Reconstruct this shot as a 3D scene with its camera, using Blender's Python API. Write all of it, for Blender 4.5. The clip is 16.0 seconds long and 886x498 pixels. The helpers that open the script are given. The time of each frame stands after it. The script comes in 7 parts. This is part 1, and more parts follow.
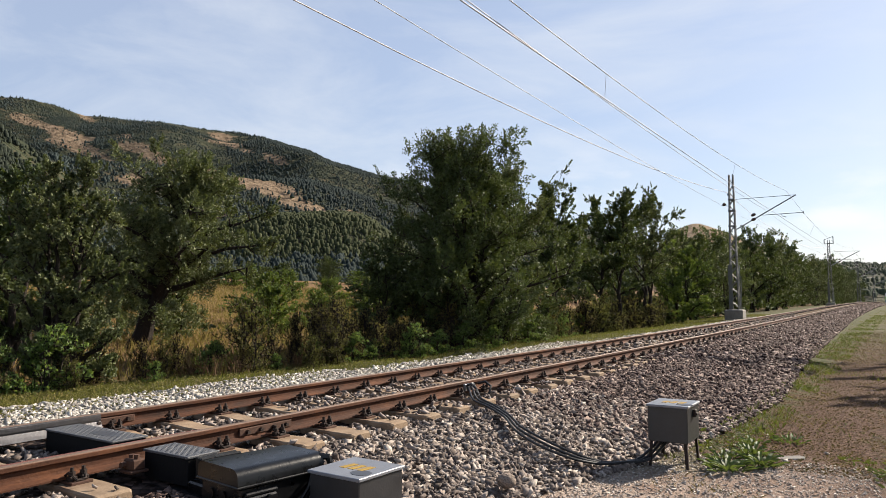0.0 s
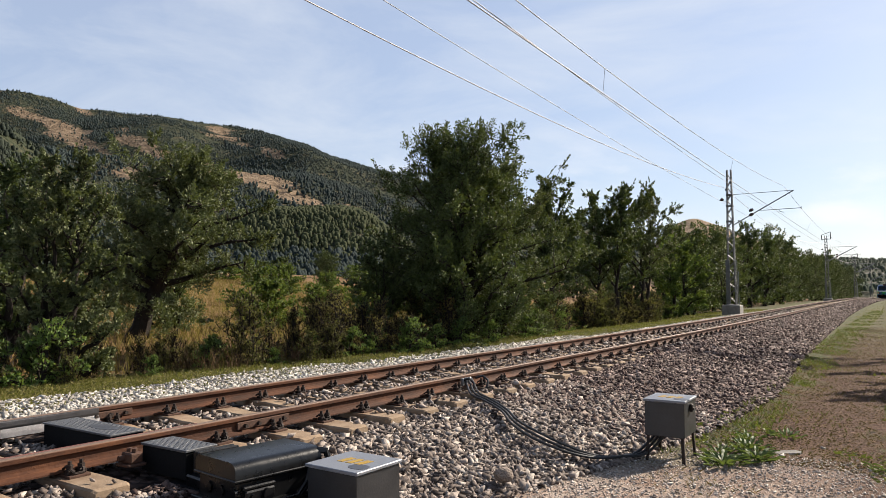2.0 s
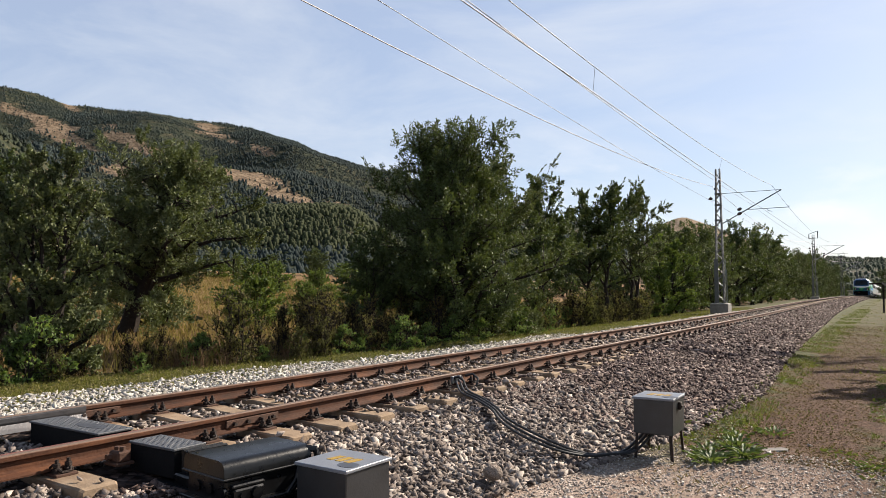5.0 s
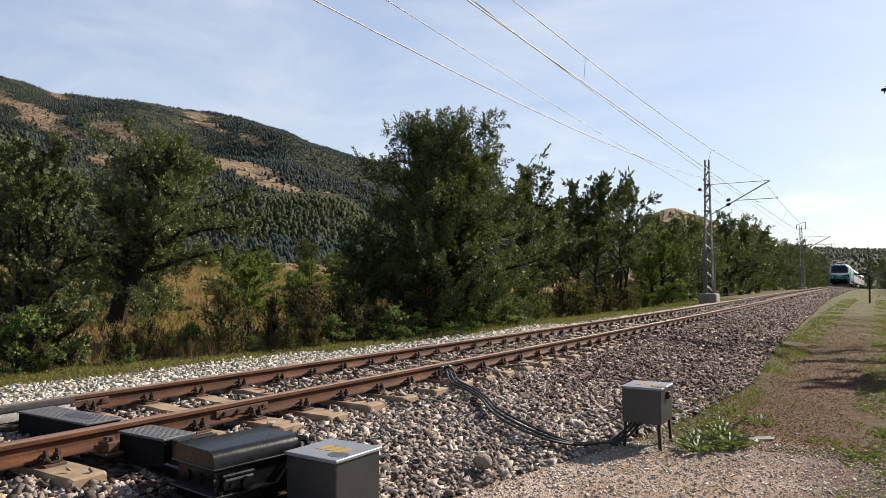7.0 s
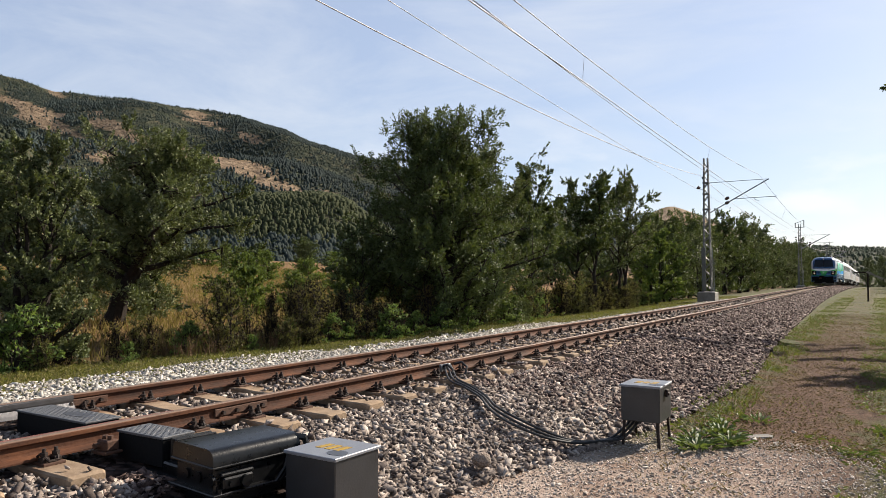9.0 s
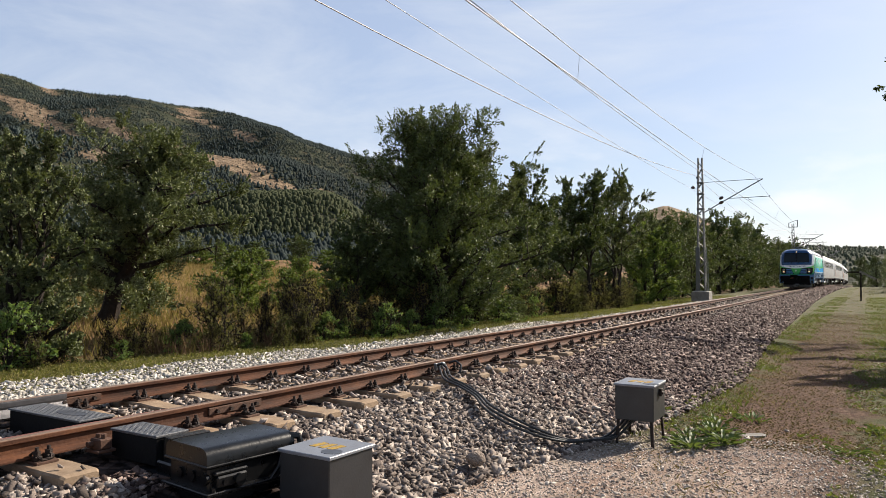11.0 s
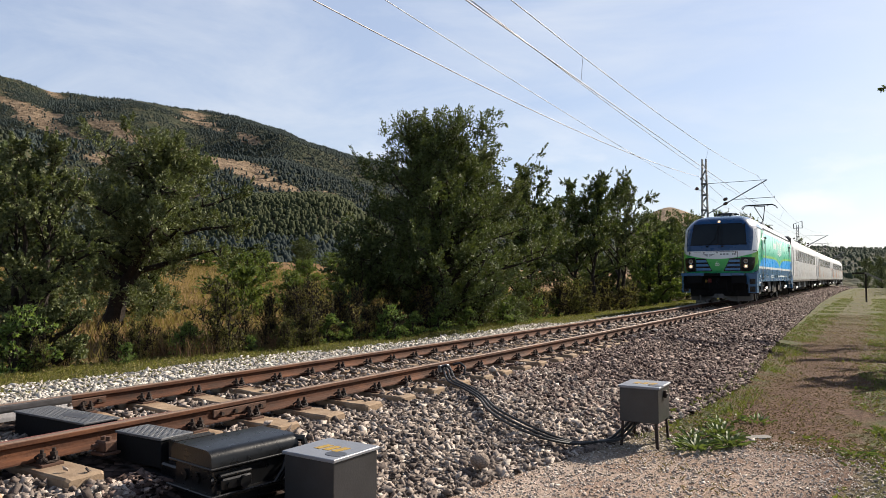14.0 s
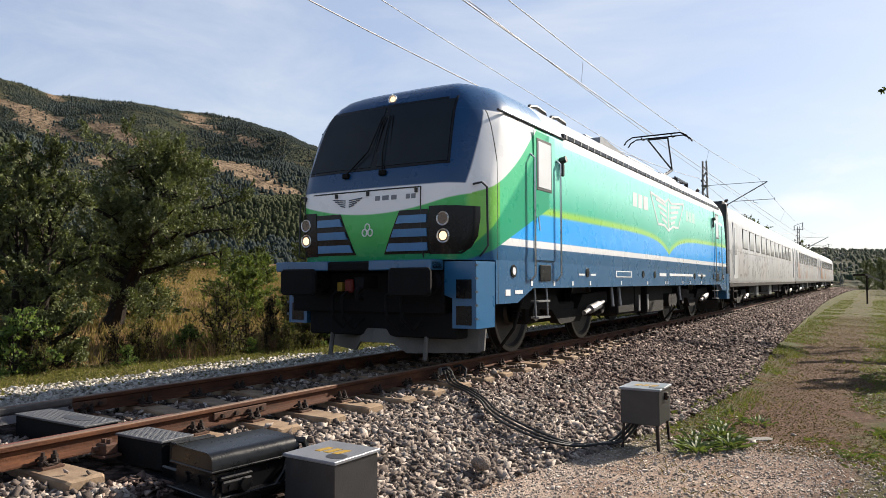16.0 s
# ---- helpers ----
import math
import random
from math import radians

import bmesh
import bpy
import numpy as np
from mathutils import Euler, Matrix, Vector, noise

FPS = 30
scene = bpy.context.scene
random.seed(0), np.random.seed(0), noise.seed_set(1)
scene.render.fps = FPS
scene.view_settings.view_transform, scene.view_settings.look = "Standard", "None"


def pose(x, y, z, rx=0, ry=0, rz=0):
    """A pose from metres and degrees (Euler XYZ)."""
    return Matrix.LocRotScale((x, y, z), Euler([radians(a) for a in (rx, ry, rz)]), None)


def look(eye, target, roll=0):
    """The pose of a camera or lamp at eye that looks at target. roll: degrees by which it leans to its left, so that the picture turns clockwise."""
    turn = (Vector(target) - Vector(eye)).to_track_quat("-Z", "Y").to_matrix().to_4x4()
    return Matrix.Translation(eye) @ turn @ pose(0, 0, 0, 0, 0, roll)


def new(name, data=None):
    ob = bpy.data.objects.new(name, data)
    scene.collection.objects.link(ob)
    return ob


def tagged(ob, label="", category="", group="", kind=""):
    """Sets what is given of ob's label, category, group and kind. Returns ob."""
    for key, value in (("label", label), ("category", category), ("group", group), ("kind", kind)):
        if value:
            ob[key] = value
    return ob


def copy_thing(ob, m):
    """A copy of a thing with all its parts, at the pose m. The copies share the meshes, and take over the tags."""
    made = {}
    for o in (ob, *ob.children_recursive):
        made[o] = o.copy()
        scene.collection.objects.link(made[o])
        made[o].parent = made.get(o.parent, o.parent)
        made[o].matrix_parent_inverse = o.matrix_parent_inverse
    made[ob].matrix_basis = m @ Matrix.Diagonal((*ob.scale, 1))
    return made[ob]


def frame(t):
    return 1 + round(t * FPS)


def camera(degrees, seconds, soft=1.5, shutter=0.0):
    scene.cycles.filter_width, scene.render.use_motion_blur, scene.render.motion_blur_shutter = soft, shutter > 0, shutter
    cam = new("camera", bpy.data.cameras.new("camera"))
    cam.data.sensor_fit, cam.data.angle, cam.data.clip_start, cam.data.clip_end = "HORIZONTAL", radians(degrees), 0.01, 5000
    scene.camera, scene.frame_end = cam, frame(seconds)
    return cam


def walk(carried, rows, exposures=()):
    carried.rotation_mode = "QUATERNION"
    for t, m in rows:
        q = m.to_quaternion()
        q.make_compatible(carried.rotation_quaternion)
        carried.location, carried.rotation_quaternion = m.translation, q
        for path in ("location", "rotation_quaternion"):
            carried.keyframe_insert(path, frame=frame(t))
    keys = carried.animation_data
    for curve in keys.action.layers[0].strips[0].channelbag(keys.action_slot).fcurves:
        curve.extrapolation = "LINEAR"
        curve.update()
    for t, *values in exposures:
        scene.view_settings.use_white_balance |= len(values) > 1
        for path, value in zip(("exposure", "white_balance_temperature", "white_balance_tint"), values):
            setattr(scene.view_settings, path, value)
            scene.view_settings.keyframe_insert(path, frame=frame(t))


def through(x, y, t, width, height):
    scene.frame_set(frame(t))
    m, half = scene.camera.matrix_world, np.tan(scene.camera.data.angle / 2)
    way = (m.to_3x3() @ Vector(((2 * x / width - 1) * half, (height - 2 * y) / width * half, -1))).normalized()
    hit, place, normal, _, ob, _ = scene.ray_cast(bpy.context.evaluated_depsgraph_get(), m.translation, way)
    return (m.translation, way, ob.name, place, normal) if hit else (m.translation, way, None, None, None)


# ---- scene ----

# ---- alignment of the track, camera and its way ----
SPAN = 16.0
EYE = (5.56, 0.0, 1.042)
KNOT_Y = (-60, 0, 8, 31, 50, 70, 90, 107, 122, 145, 180, 240, 400)
KNOT_X = (0, 0, 0, -.14, -.38, -.56, -.64, -.62, -.45, -.2, .02, .5, 3.0)
KNOT_Z = (0, 0, 0, .04, .1, .18, .25, .3, .3, .2, -.3, -1.0, -3.0)


def spline(y, ys, vs):
    ys, vs = np.array(ys, float), np.array(vs, float)
    slope = np.gradient(vs, ys)
    y = np.clip(np.asarray(y, float), ys[0], ys[-1])
    i = np.clip(np.searchsorted(ys, y) - 1, 0, len(ys) - 2)
    h = ys[i + 1] - ys[i]
    u = (y - ys[i]) / h
    return ((2 * u**3 - 3 * u**2 + 1) * vs[i] + (u**3 - 2 * u**2 + u) * h * slope[i]
            + (3 * u**2 - 2 * u**3) * vs[i + 1] + (u**3 - u**2) * h * slope[i + 1])


def line_x(y):
    return spline(y, KNOT_Y, KNOT_X)


def line_z(y):
    return spline(y, KNOT_Y, KNOT_Z)


# seconds, turn to the left of the track, tilt up, lean (degrees)
TURNS = [
    (0, 33.699, 4.084, -0.230), (0.5, 33.994, 4.115, -0.193), (1, 33.953, 3.852, -0.234),
    (1.5, 33.692, 3.778, -0.212), (2, 33.530, 3.634, -0.108), (2.5, 33.514, 3.651, -0.085),
    (3, 33.416, 3.518, -0.069), (3.5, 33.419, 3.620, -0.070), (4, 33.267, 3.716, -0.052),
    (6.5, 31.977, 2.811, 0.013), (7, 31.917, 2.675, 0.016), (7.5, 31.927, 2.630, -0.036),
    (8, 31.852, 2.599, 0.020), (8.5, 31.828, 2.566, 0.024), (9, 31.824, 2.545, -0.009),
    (11.5, 31.227, 2.409, 0.035), (12, 31.072, 2.366, -0.099), (12.5, 30.945, 2.472, -0.060),
    (13, 30.812, 2.558, -0.079), (13.5, 31.015, 2.604, 0.010), (14, 31.712, 2.609, -0.010),
    (14.5, 31.944, 2.610, -0.037), (15, 31.955, 2.683, -0.015), (15.5, 31.854, 2.673, -0.026),
    (16, 31.759, 2.786, -0.079)]


def aim(turn, tilt, lean):
    return pose(*EYE) @ pose(0, 0, 0, 0, 0, turn) @ pose(0, 0, 0, 90 + tilt, 0, 0) @ pose(0, 0, 0, 0, 0, lean)


cam = camera(64.62, SPAN, soft=0.68)
walk(cam, [(t, aim(a, b, c)) for t, a, b, c in TURNS])

# ---- world, sun, exposure ----
SUN_TURN, SUN_HIGH = radians(23.5), radians(32)
scene.view_settings.exposure = 1.04
world = bpy.data.worlds.new("sky")
scene.world = world
world.use_nodes = True
wn, wl = world.node_tree.nodes, world.node_tree.links
sky = wn.new("ShaderNodeTexSky")
sky.sky_type, sky.sun_disc = "NISHITA", False
sky.sun_elevation, sky.sun_rotation = SUN_HIGH, SUN_TURN
sky.air_density, sky.dust_density, sky.ozone_density = 1.0, 0.8, 1.5
back = wn["Background"]
back.inputs["Strength"].default_value = 0.060
geo = wn.new("ShaderNodeTexCoord")
mapping = wn.new("ShaderNodeMapping")
mapping.inputs["Scale"].default_value = (1.3, 2.6, 6.0)
mapping.inputs["Rotation"].default_value = (0.1, 0.25, 0.6)
cirrus = wn.new("ShaderNodeTexNoise")
cirrus.inputs["Scale"].default_value, cirrus.inputs["Detail"].default_value = 1.6, 7
cirrus.inputs["Roughness"].default_value = 0.6
cirrus.inputs["Distortion"].default_value = 0.5
ramp = wn.new("ShaderNodeValToRGB")
ramp.color_ramp.elements[0].position, ramp.color_ramp.elements[0].color = 0.40, (0, 0, 0, 1)
ramp.color_ramp.elements[1].position, ramp.color_ramp.elements[1].color = 0.82, (0.6, 0.6, 0.6, 1)
cloud = wn.new("ShaderNodeMixRGB")
cloud.inputs[2].default_value = (7.2, 7.5, 7.9, 1)
wl.new(geo.outputs["Generated"], mapping.inputs["Vector"])
wl.new(mapping.outputs[0], cirrus.inputs["Vector"])
wl.new(cirrus.outputs[0], ramp.inputs[0])
veil = wn.new("ShaderNodeMixRGB")
height = wn.new("ShaderNodeSeparateXYZ")
wl.new(geo.outputs["Generated"], height.inputs[0])
thin = wn.new("ShaderNodeMapRange")
thin.inputs[1].default_value, thin.inputs[2].default_value = 0.38, 0.85
thin.inputs[3].default_value, thin.inputs[4].default_value = 0.50, 0.02
wl.new(height.outputs[2], thin.inputs[0])
wl.new(thin.outputs[0], veil.inputs[0])
clear_high = wn.new("ShaderNodeMapRange")
clear_high.inputs[1].default_value, clear_high.inputs[2].default_value = 0.40, 0.75
clear_high.inputs[3].default_value, clear_high.inputs[4].default_value = 1.0, 0.12
wl.new(height.outputs[2], clear_high.inputs[0])
streaks = wn.new("ShaderNodeMath")
streaks.operation = "MULTIPLY"
wl.new(ramp.outputs[0], streaks.inputs[0])
wl.new(clear_high.outputs[0], streaks.inputs[1])
wl.new(streaks.outputs[0], cloud.inputs[0])
veil.inputs[2].default_value = (5.4, 6.2, 8.1, 1)
wl.new(sky.outputs[0], veil.inputs[1])
wl.new(veil.outputs[0], cloud.inputs[1])
puffs = wn.new("ShaderNodeTexNoise")
puffs.inputs["Scale"].default_value, puffs.inputs["Detail"].default_value = 7.0, 6
squash = wn.new("ShaderNodeMapping")
squash.inputs["Scale"].default_value = (1, 1, 2.6)
wl.new(geo.outputs["Generated"], squash.inputs["Vector"])
wl.new(squash.outputs[0], puffs.inputs["Vector"])
edge = wn.new("ShaderNodeMapRange")
edge.inputs[1].default_value, edge.inputs[2].default_value, edge.inputs[4].default_value = 0.52, 0.66, 0.65
wl.new(puffs.outputs[0], edge.inputs[0])
band = wn.new("ShaderNodeMapRange")
band.inputs[1].default_value, band.inputs[2].default_value = 0.24, 0.10
wl.new(height.outputs[2], band.inputs[0])
both_masks = wn.new("ShaderNodeMath")
both_masks.operation = "MULTIPLY"
wl.new(edge.outputs[0], both_masks.inputs[0])
wl.new(band.outputs[0], both_masks.inputs[1])
low_cloud = wn.new("ShaderNodeMixRGB")
low_cloud.inputs[2].default_value = (8.6, 8.6, 8.8, 1)
wl.new(both_masks.outputs[0], low_cloud.inputs[0])
wl.new(cloud.outputs[0], low_cloud.inputs[1])
wl.new(low_cloud.outputs[0], back.inputs["Color"])

lamp = bpy.data.lights.new("sun", "SUN")
lamp.energy, lamp.angle, lamp.color = 5.0, radians(0.5), (1.0, 0.89, 0.75)
sun = new("sun", lamp)
sun.matrix_world = look((0, 0, 0), (-math.sin(SUN_TURN) * math.cos(SUN_HIGH), -math.cos(SUN_TURN) * math.cos(SUN_HIGH), -math.sin(SUN_HIGH)))

# ---- materials ----


class Nodes:
    """A material's node tree with short ways to write sums and textures."""

    def __init__(self, name):
        self.mat = bpy.data.materials.new(name)
        self.mat.use_nodes = True
        self.tree = self.mat.node_tree
        self.bsdf = self.tree.nodes["Principled BSDF"]
        coords = self.tree.nodes.new("ShaderNodeTexCoord")
        self.at = coords.outputs["Object"]

    def link(self, a, socket):
        if hasattr(a, "is_output"):
            self.tree.links.new(a, socket)
        else:
            socket.default_value = a

    def math(self, op, a, b=0.0, c=0.0):
        n = self.tree.nodes.new("ShaderNodeMath")
        n.operation = op
        for value, socket in zip((a, b, c), n.inputs):
            self.link(value, socket)
        return n.outputs[0]

    def step(self, v, low, high):
        n = self.tree.nodes.new("ShaderNodeMapRange")
        n.interpolation_type = "SMOOTHSTEP"
        for value, socket in zip((v, low, high), n.inputs):
            self.link(value, socket)
        return n.outputs[0]

    def xyz(self, vector=None):
        n = self.tree.nodes.new("ShaderNodeSeparateXYZ")
        self.link(vector or self.at, n.inputs[0])
        return n.outputs

    def noise(self, scale, detail=4, rough=0.55, stretch=None):
        n = self.tree.nodes.new("ShaderNodeTexNoise")
        n.inputs["Scale"].default_value, n.inputs["Detail"].default_value = scale, detail
        n.inputs["Roughness"].default_value = rough
        at = self.at
        if stretch:
            m = self.tree.nodes.new("ShaderNodeMapping")
            m.inputs["Scale"].default_value = stretch
            self.tree.links.new(at, m.inputs[0])
            at = m.outputs[0]
        self.tree.links.new(at, n.inputs["Vector"])
        return n.outputs[0]

    def cells(self, scale, feature="F1", out=0):
        n = self.tree.nodes.new("ShaderNodeTexVoronoi")
        n.feature = feature
        n.inputs["Scale"].default_value = scale
        self.tree.links.new(self.at, n.inputs["Vector"])
        return n.outputs[out]

    def mix(self, f, a, b, kind="MIX"):
        n = self.tree.nodes.new("ShaderNodeMixRGB")
        n.blend_type = kind
        for value, socket in zip((f, a, b), n.inputs):
            self.link((*value, 1) if isinstance(value, tuple) and len(value) == 3 else value, socket)
        return n.outputs[0]

    def ramp(self, v, *stops):
        n = self.tree.nodes.new("ShaderNodeValToRGB")
        while len(n.color_ramp.elements) < len(stops):
            n.color_ramp.elements.new(0.5)
        for e, (where, colour) in zip(n.color_ramp.elements, stops):
            e.position, e.color = where, (*colour, 1)
        self.link(v, n.inputs[0])
        return n.outputs[0]

    def island(self):
        return self.tree.nodes.new("ShaderNodeNewGeometry").outputs["Random Per Island"]

    def chance(self):
        return self.tree.nodes.new("ShaderNodeObjectInfo").outputs["Random"]

    def done(self, colour, rough=0.7, metal=0.0, bump=None, depth=0.01, spec=0.5, coat=0.0):
        b = self.bsdf
        self.link((*colour, 1) if isinstance(colour, tuple) else colour, b.inputs["Base Color"])
        self.link(rough, b.inputs["Roughness"])
        self.link(metal, b.inputs["Metallic"])
        b.inputs["Specular IOR Level"].default_value = spec
        b.inputs["Coat Weight"].default_value = coat
        b.inputs["Coat Roughness"].default_value = 0.08
        if bump is not None:
            n = self.tree.nodes.new("ShaderNodeBump")
            n.inputs["Distance"].default_value = depth
            self.tree.links.new(bump, n.inputs["Height"])
            self.tree.links.new(n.outputs[0], b.inputs["Normal"])
        return self.mat


def plain(name, colour, rough=0.6, metal=0.0, scale=6.0, vary=0.25, depth=0.002, spec=0.5, coat=0.0, fine=60.0):
    n = Nodes(name)
    dark = tuple(c * (1 - vary) for c in colour)
    lite = tuple(min(1, c * (1 + vary)) for c in colour)
    big = n.noise(scale, 5, 0.6)
    small = n.noise(fine, 3, 0.6)
    both = n.math("ADD", n.math("MULTIPLY", big, 0.7), n.math("MULTIPLY", small, 0.3))
    r = n.math("ADD", rough - 0.12, n.math("MULTIPLY", big, 0.24))
    return n.done(n.ramp(both, (0.3, dark), (0.7, lite)), r, metal, small, depth, spec, coat)


def leaf_material(name, dark, lite, through=0.28, rough=0.5):
    n = Nodes(name)
    colour = n.ramp(n.math("ADD", n.math("MULTIPLY", n.island(), 0.48), n.math("MULTIPLY", n.noise(2.0, 3), 0.52)), (0.15, dark), (0.52, tuple(.5 * (a + b) for a, b in zip(dark, lite))), (0.85, lite))
    n.done(colour, rough, spec=0.22)
    t = n.tree.nodes.new("ShaderNodeBsdfTranslucent")
    n.link(n.mix(0.35, colour, (0.30, 0.38, 0.03)), t.inputs[0])
    m = n.tree.nodes.new("ShaderNodeMixShader")
    m.inputs[0].default_value = through
    out = n.tree.nodes["Material Output"]
    n.tree.links.new(n.bsdf.outputs[0], m.inputs[1])
    n.tree.links.new(t.outputs[0], m.inputs[2])
    n.tree.links.new(m.outputs[0], out.inputs[0])
    return n.mat


def stone_material(name, stops):
    n = Nodes(name)
    grain = n.noise(45, 4, 0.7)
    colour = n.ramp(n.math("ADD", n.math("MULTIPLY", n.island(), 0.8), n.math("MULTIPLY", grain, 0.2)), *stops)
    return n.done(colour, 0.85, 0, grain, 0.006, 0.3)


def ground_material():
    """Dry meadow far off, green verge by the line, a trodden earth path and pale grit by the camera."""
    n = Nodes("ground")
    x, y, z = n.xyz()
    wob = n.math("MULTIPLY", n.math("SUBTRACT", n.noise(0.55, 4), 0.5), 1.6)
    fine = n.noise(20, 8, 0.78)
    mid = n.noise(1.7, 5, 0.65)
    dry = n.ramp(mid, (0.3, (0.0806, 0.0446, 0.0186)), (0.55, (0.1736, 0.1023, 0.0434)), (0.75, (0.2356, 0.155, 0.0713)))
    green = n.ramp(mid, (0.3, (0.034, 0.042, 0.010)), (0.45, (0.058, 0.062, 0.018)), (0.58, (0.080, 0.070, 0.027)), (0.75, (0.110, 0.090, 0.044)))
    earth = n.ramp(fine, (0.34, (0.026, 0.012, 0.008)), (0.5, (0.082, 0.040, 0.025)), (0.64, (0.185, 0.112, 0.075)))
    grit = n.ramp(n.cells(38, out=1), (0.0, (0.204, 0.15, 0.1176)), (0.5, (0.408, 0.3216, 0.2616)), (1.0, (0.6, 0.498, 0.42)))
    grit = n.mix(n.step(n.noise(150, 3, .7), 0.35, 0.7), grit, (0.456, 0.36, 0.294))
    grit = n.mix(n.step(mid, 0.35, 0.7), grit, (0.282, 0.192, 0.1416))
    colour = n.mix(n.step(n.math("ADD", x, wob), -9.5, -6.5), dry, green)
    lane = n.math("ABSOLUTE", n.math("SUBTRACT", n.math("ADD", x, n.math("MULTIPLY", wob, 0.35)), 4.75))
    ragged = n.math("ADD", lane, n.math("MULTIPLY", n.math("SUBTRACT", n.noise(2.6, 5, .7), .5), 1.5))
    trod = n.math("MULTIPLY", n.step(ragged, 1.0, 0.35), n.math("SUBTRACT", 1.0, n.math("MULTIPLY", n.step(y, 14.0, 40.0), .85)))
    colour = n.mix(trod, colour, earth)
    patch = n.math("MULTIPLY", n.step(n.math("ADD", x, wob), 3.0, 3.6), n.step(mid, 0.48, 0.62))
    patch = n.math("MULTIPLY", patch, n.math("SUBTRACT", 0.75, n.math("MULTIPLY", n.step(y, 10.0, 30.0), .60)))
    colour = n.mix(patch, colour, earth)
    near = n.step(n.math("ADD", y, n.math("ADD", n.math("MULTIPLY", wob, 1.6), n.math("MULTIPLY", n.math("SUBTRACT", fine, .5), 3.0))), 8.2, 5.0)
    near = n.math("MULTIPLY", near, n.step(x, 1.0, 1.6))
    near = n.math("MULTIPLY", near, n.step(n.math("ADD", x, n.math("MULTIPLY", wob, .7)), 5.6, 4.6))
    colour = n.mix(near, colour, grit)
    return n.done(colour, 0.95, 0, n.math("ADD", n.math("ADD", fine, mid), n.math("MULTIPLY", n.noise(70, 4, .7), .5)), 0.030, 0.15)


def ballast_material():
    n = Nodes("ballast_bed")
    # near-black tones and darker cell edges paint the shade between the stones
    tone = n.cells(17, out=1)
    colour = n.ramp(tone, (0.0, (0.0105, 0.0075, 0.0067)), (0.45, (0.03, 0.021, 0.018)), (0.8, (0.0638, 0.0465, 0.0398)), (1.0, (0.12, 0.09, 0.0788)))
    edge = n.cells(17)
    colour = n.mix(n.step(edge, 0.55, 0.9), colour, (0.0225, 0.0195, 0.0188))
    return n.done(colour, 0.9, 0, n.math("SUBTRACT", 1.0, edge), 0.05, 0.05)


def rail_material():
    n = Nodes("rail_steel")
    x, y, z = n.xyz()
    rust = n.ramp(n.noise(7, 6, 0.7, (1, 0.25, 1)), (0.25, (0.018, 0.008, 0.005)), (0.52, (0.068, 0.024, 0.010)), (0.8, (0.165, 0.062, 0.023)))
    lift = n.tree.nodes.new("ShaderNodeAttribute")
    lift.attribute_name = "worn"
    bright = lift.outputs["Fac"]
    colour = n.mix(bright, rust, (0.17, 0.115, 0.085))
    return n.done(colour, n.math("SUBTRACT", 0.8, n.math("MULTIPLY", bright, 0.22)), n.math("MULTIPLY", bright, 0.35), n.noise(40, 4), 0.004, 0.3)


def sleeper_material():
    n = Nodes("sleeper_concrete")
    x, y, z = n.xyz()
    base = n.ramp(n.noise(6, 6, 0.7), (0.3, (0.18, 0.1188, 0.072)), (0.6, (0.3024, 0.216, 0.1404)), (0.8, (0.3744, 0.2952, 0.2088)))
    near = n.step(n.math("ABSOLUTE", n.math("SUBTRACT", n.math("ABSOLUTE", x), 0.75)), 0.38, 0.10)
    base = n.mix(n.math("MULTIPLY", near, n.step(n.noise(5, 4), 0.3, 0.7)), base, (0.1152, 0.054, 0.0252))
    base = n.mix(n.math("MULTIPLY", n.chance(), 0.35), base, (0.144, 0.1188, 0.0936))
    return n.done(base, 0.9, 0, n.noise(70, 4), 0.004, 0.3)


def forest_material():
    n = Nodes("far_forest")
    big = n.noise(0.006, 4, 0.5)
    colour = n.ramp(n.noise(0.05, 5, 0.7), (0.3, (0.0195, 0.0257, 0.0159)), (0.52, (0.0367, 0.0428, 0.0245)), (0.72, (0.0918, 0.0704, 0.0404)))
    bare = n.ramp(n.noise(0.06, 6, .7), (0.3, (0.095, 0.068, 0.042)), (0.5, (0.180, 0.128, 0.082)), (0.7, (0.270, 0.200, 0.135)))
    f = n.tree.nodes.new("ShaderNodeAttribute")
    f.attribute_name = "bare"
    colour = n.mix(n.step(n.math("ADD", f.outputs["Fac"], n.math("MULTIPLY", n.math("SUBTRACT", n.noise(0.035, 6, .7), 0.5), 1.9)), 0.3, 0.62), colour, bare)
    return n.done(colour, 0.95, 0, n.noise(0.12, 5), 6.0, 0.1)


M_GROUND, M_BALLAST, M_RAIL, M_SLEEPER, M_FOREST = ground_material(), ballast_material(), rail_material(), sleeper_material(), forest_material()
M_STONE = stone_material("ballast_stone", ((0.0, (0.0312, 0.0234, 0.0203)), (0.35, (0.1053, 0.0811, 0.0686)), (0.7, (0.2652, 0.2184, 0.1872)), (1.0, (0.4836, 0.429, 0.3744))))
M_STONE_FAR = stone_material("dark_stone", ((0.0, (0.022, 0.013, 0.011)), (0.45, (0.070, 0.044, 0.037)), (0.75, (0.148, 0.104, 0.088)), (1.0, (0.40, 0.315, 0.27))))
M_PALE = stone_material("pale_stone", ((0.0, (0.1518, 0.1355, 0.1138)), (0.5, (0.3687, 0.3416, 0.3037)), (1.0, (0.629, 0.5966, 0.5423))))
M_PEBBLE = stone_material("pebble", ((0.0, (0.1728, 0.1382, 0.1166)), (0.5, (0.3283, 0.2808, 0.2376)), (1.0, (0.5702, 0.5184, 0.4666))))
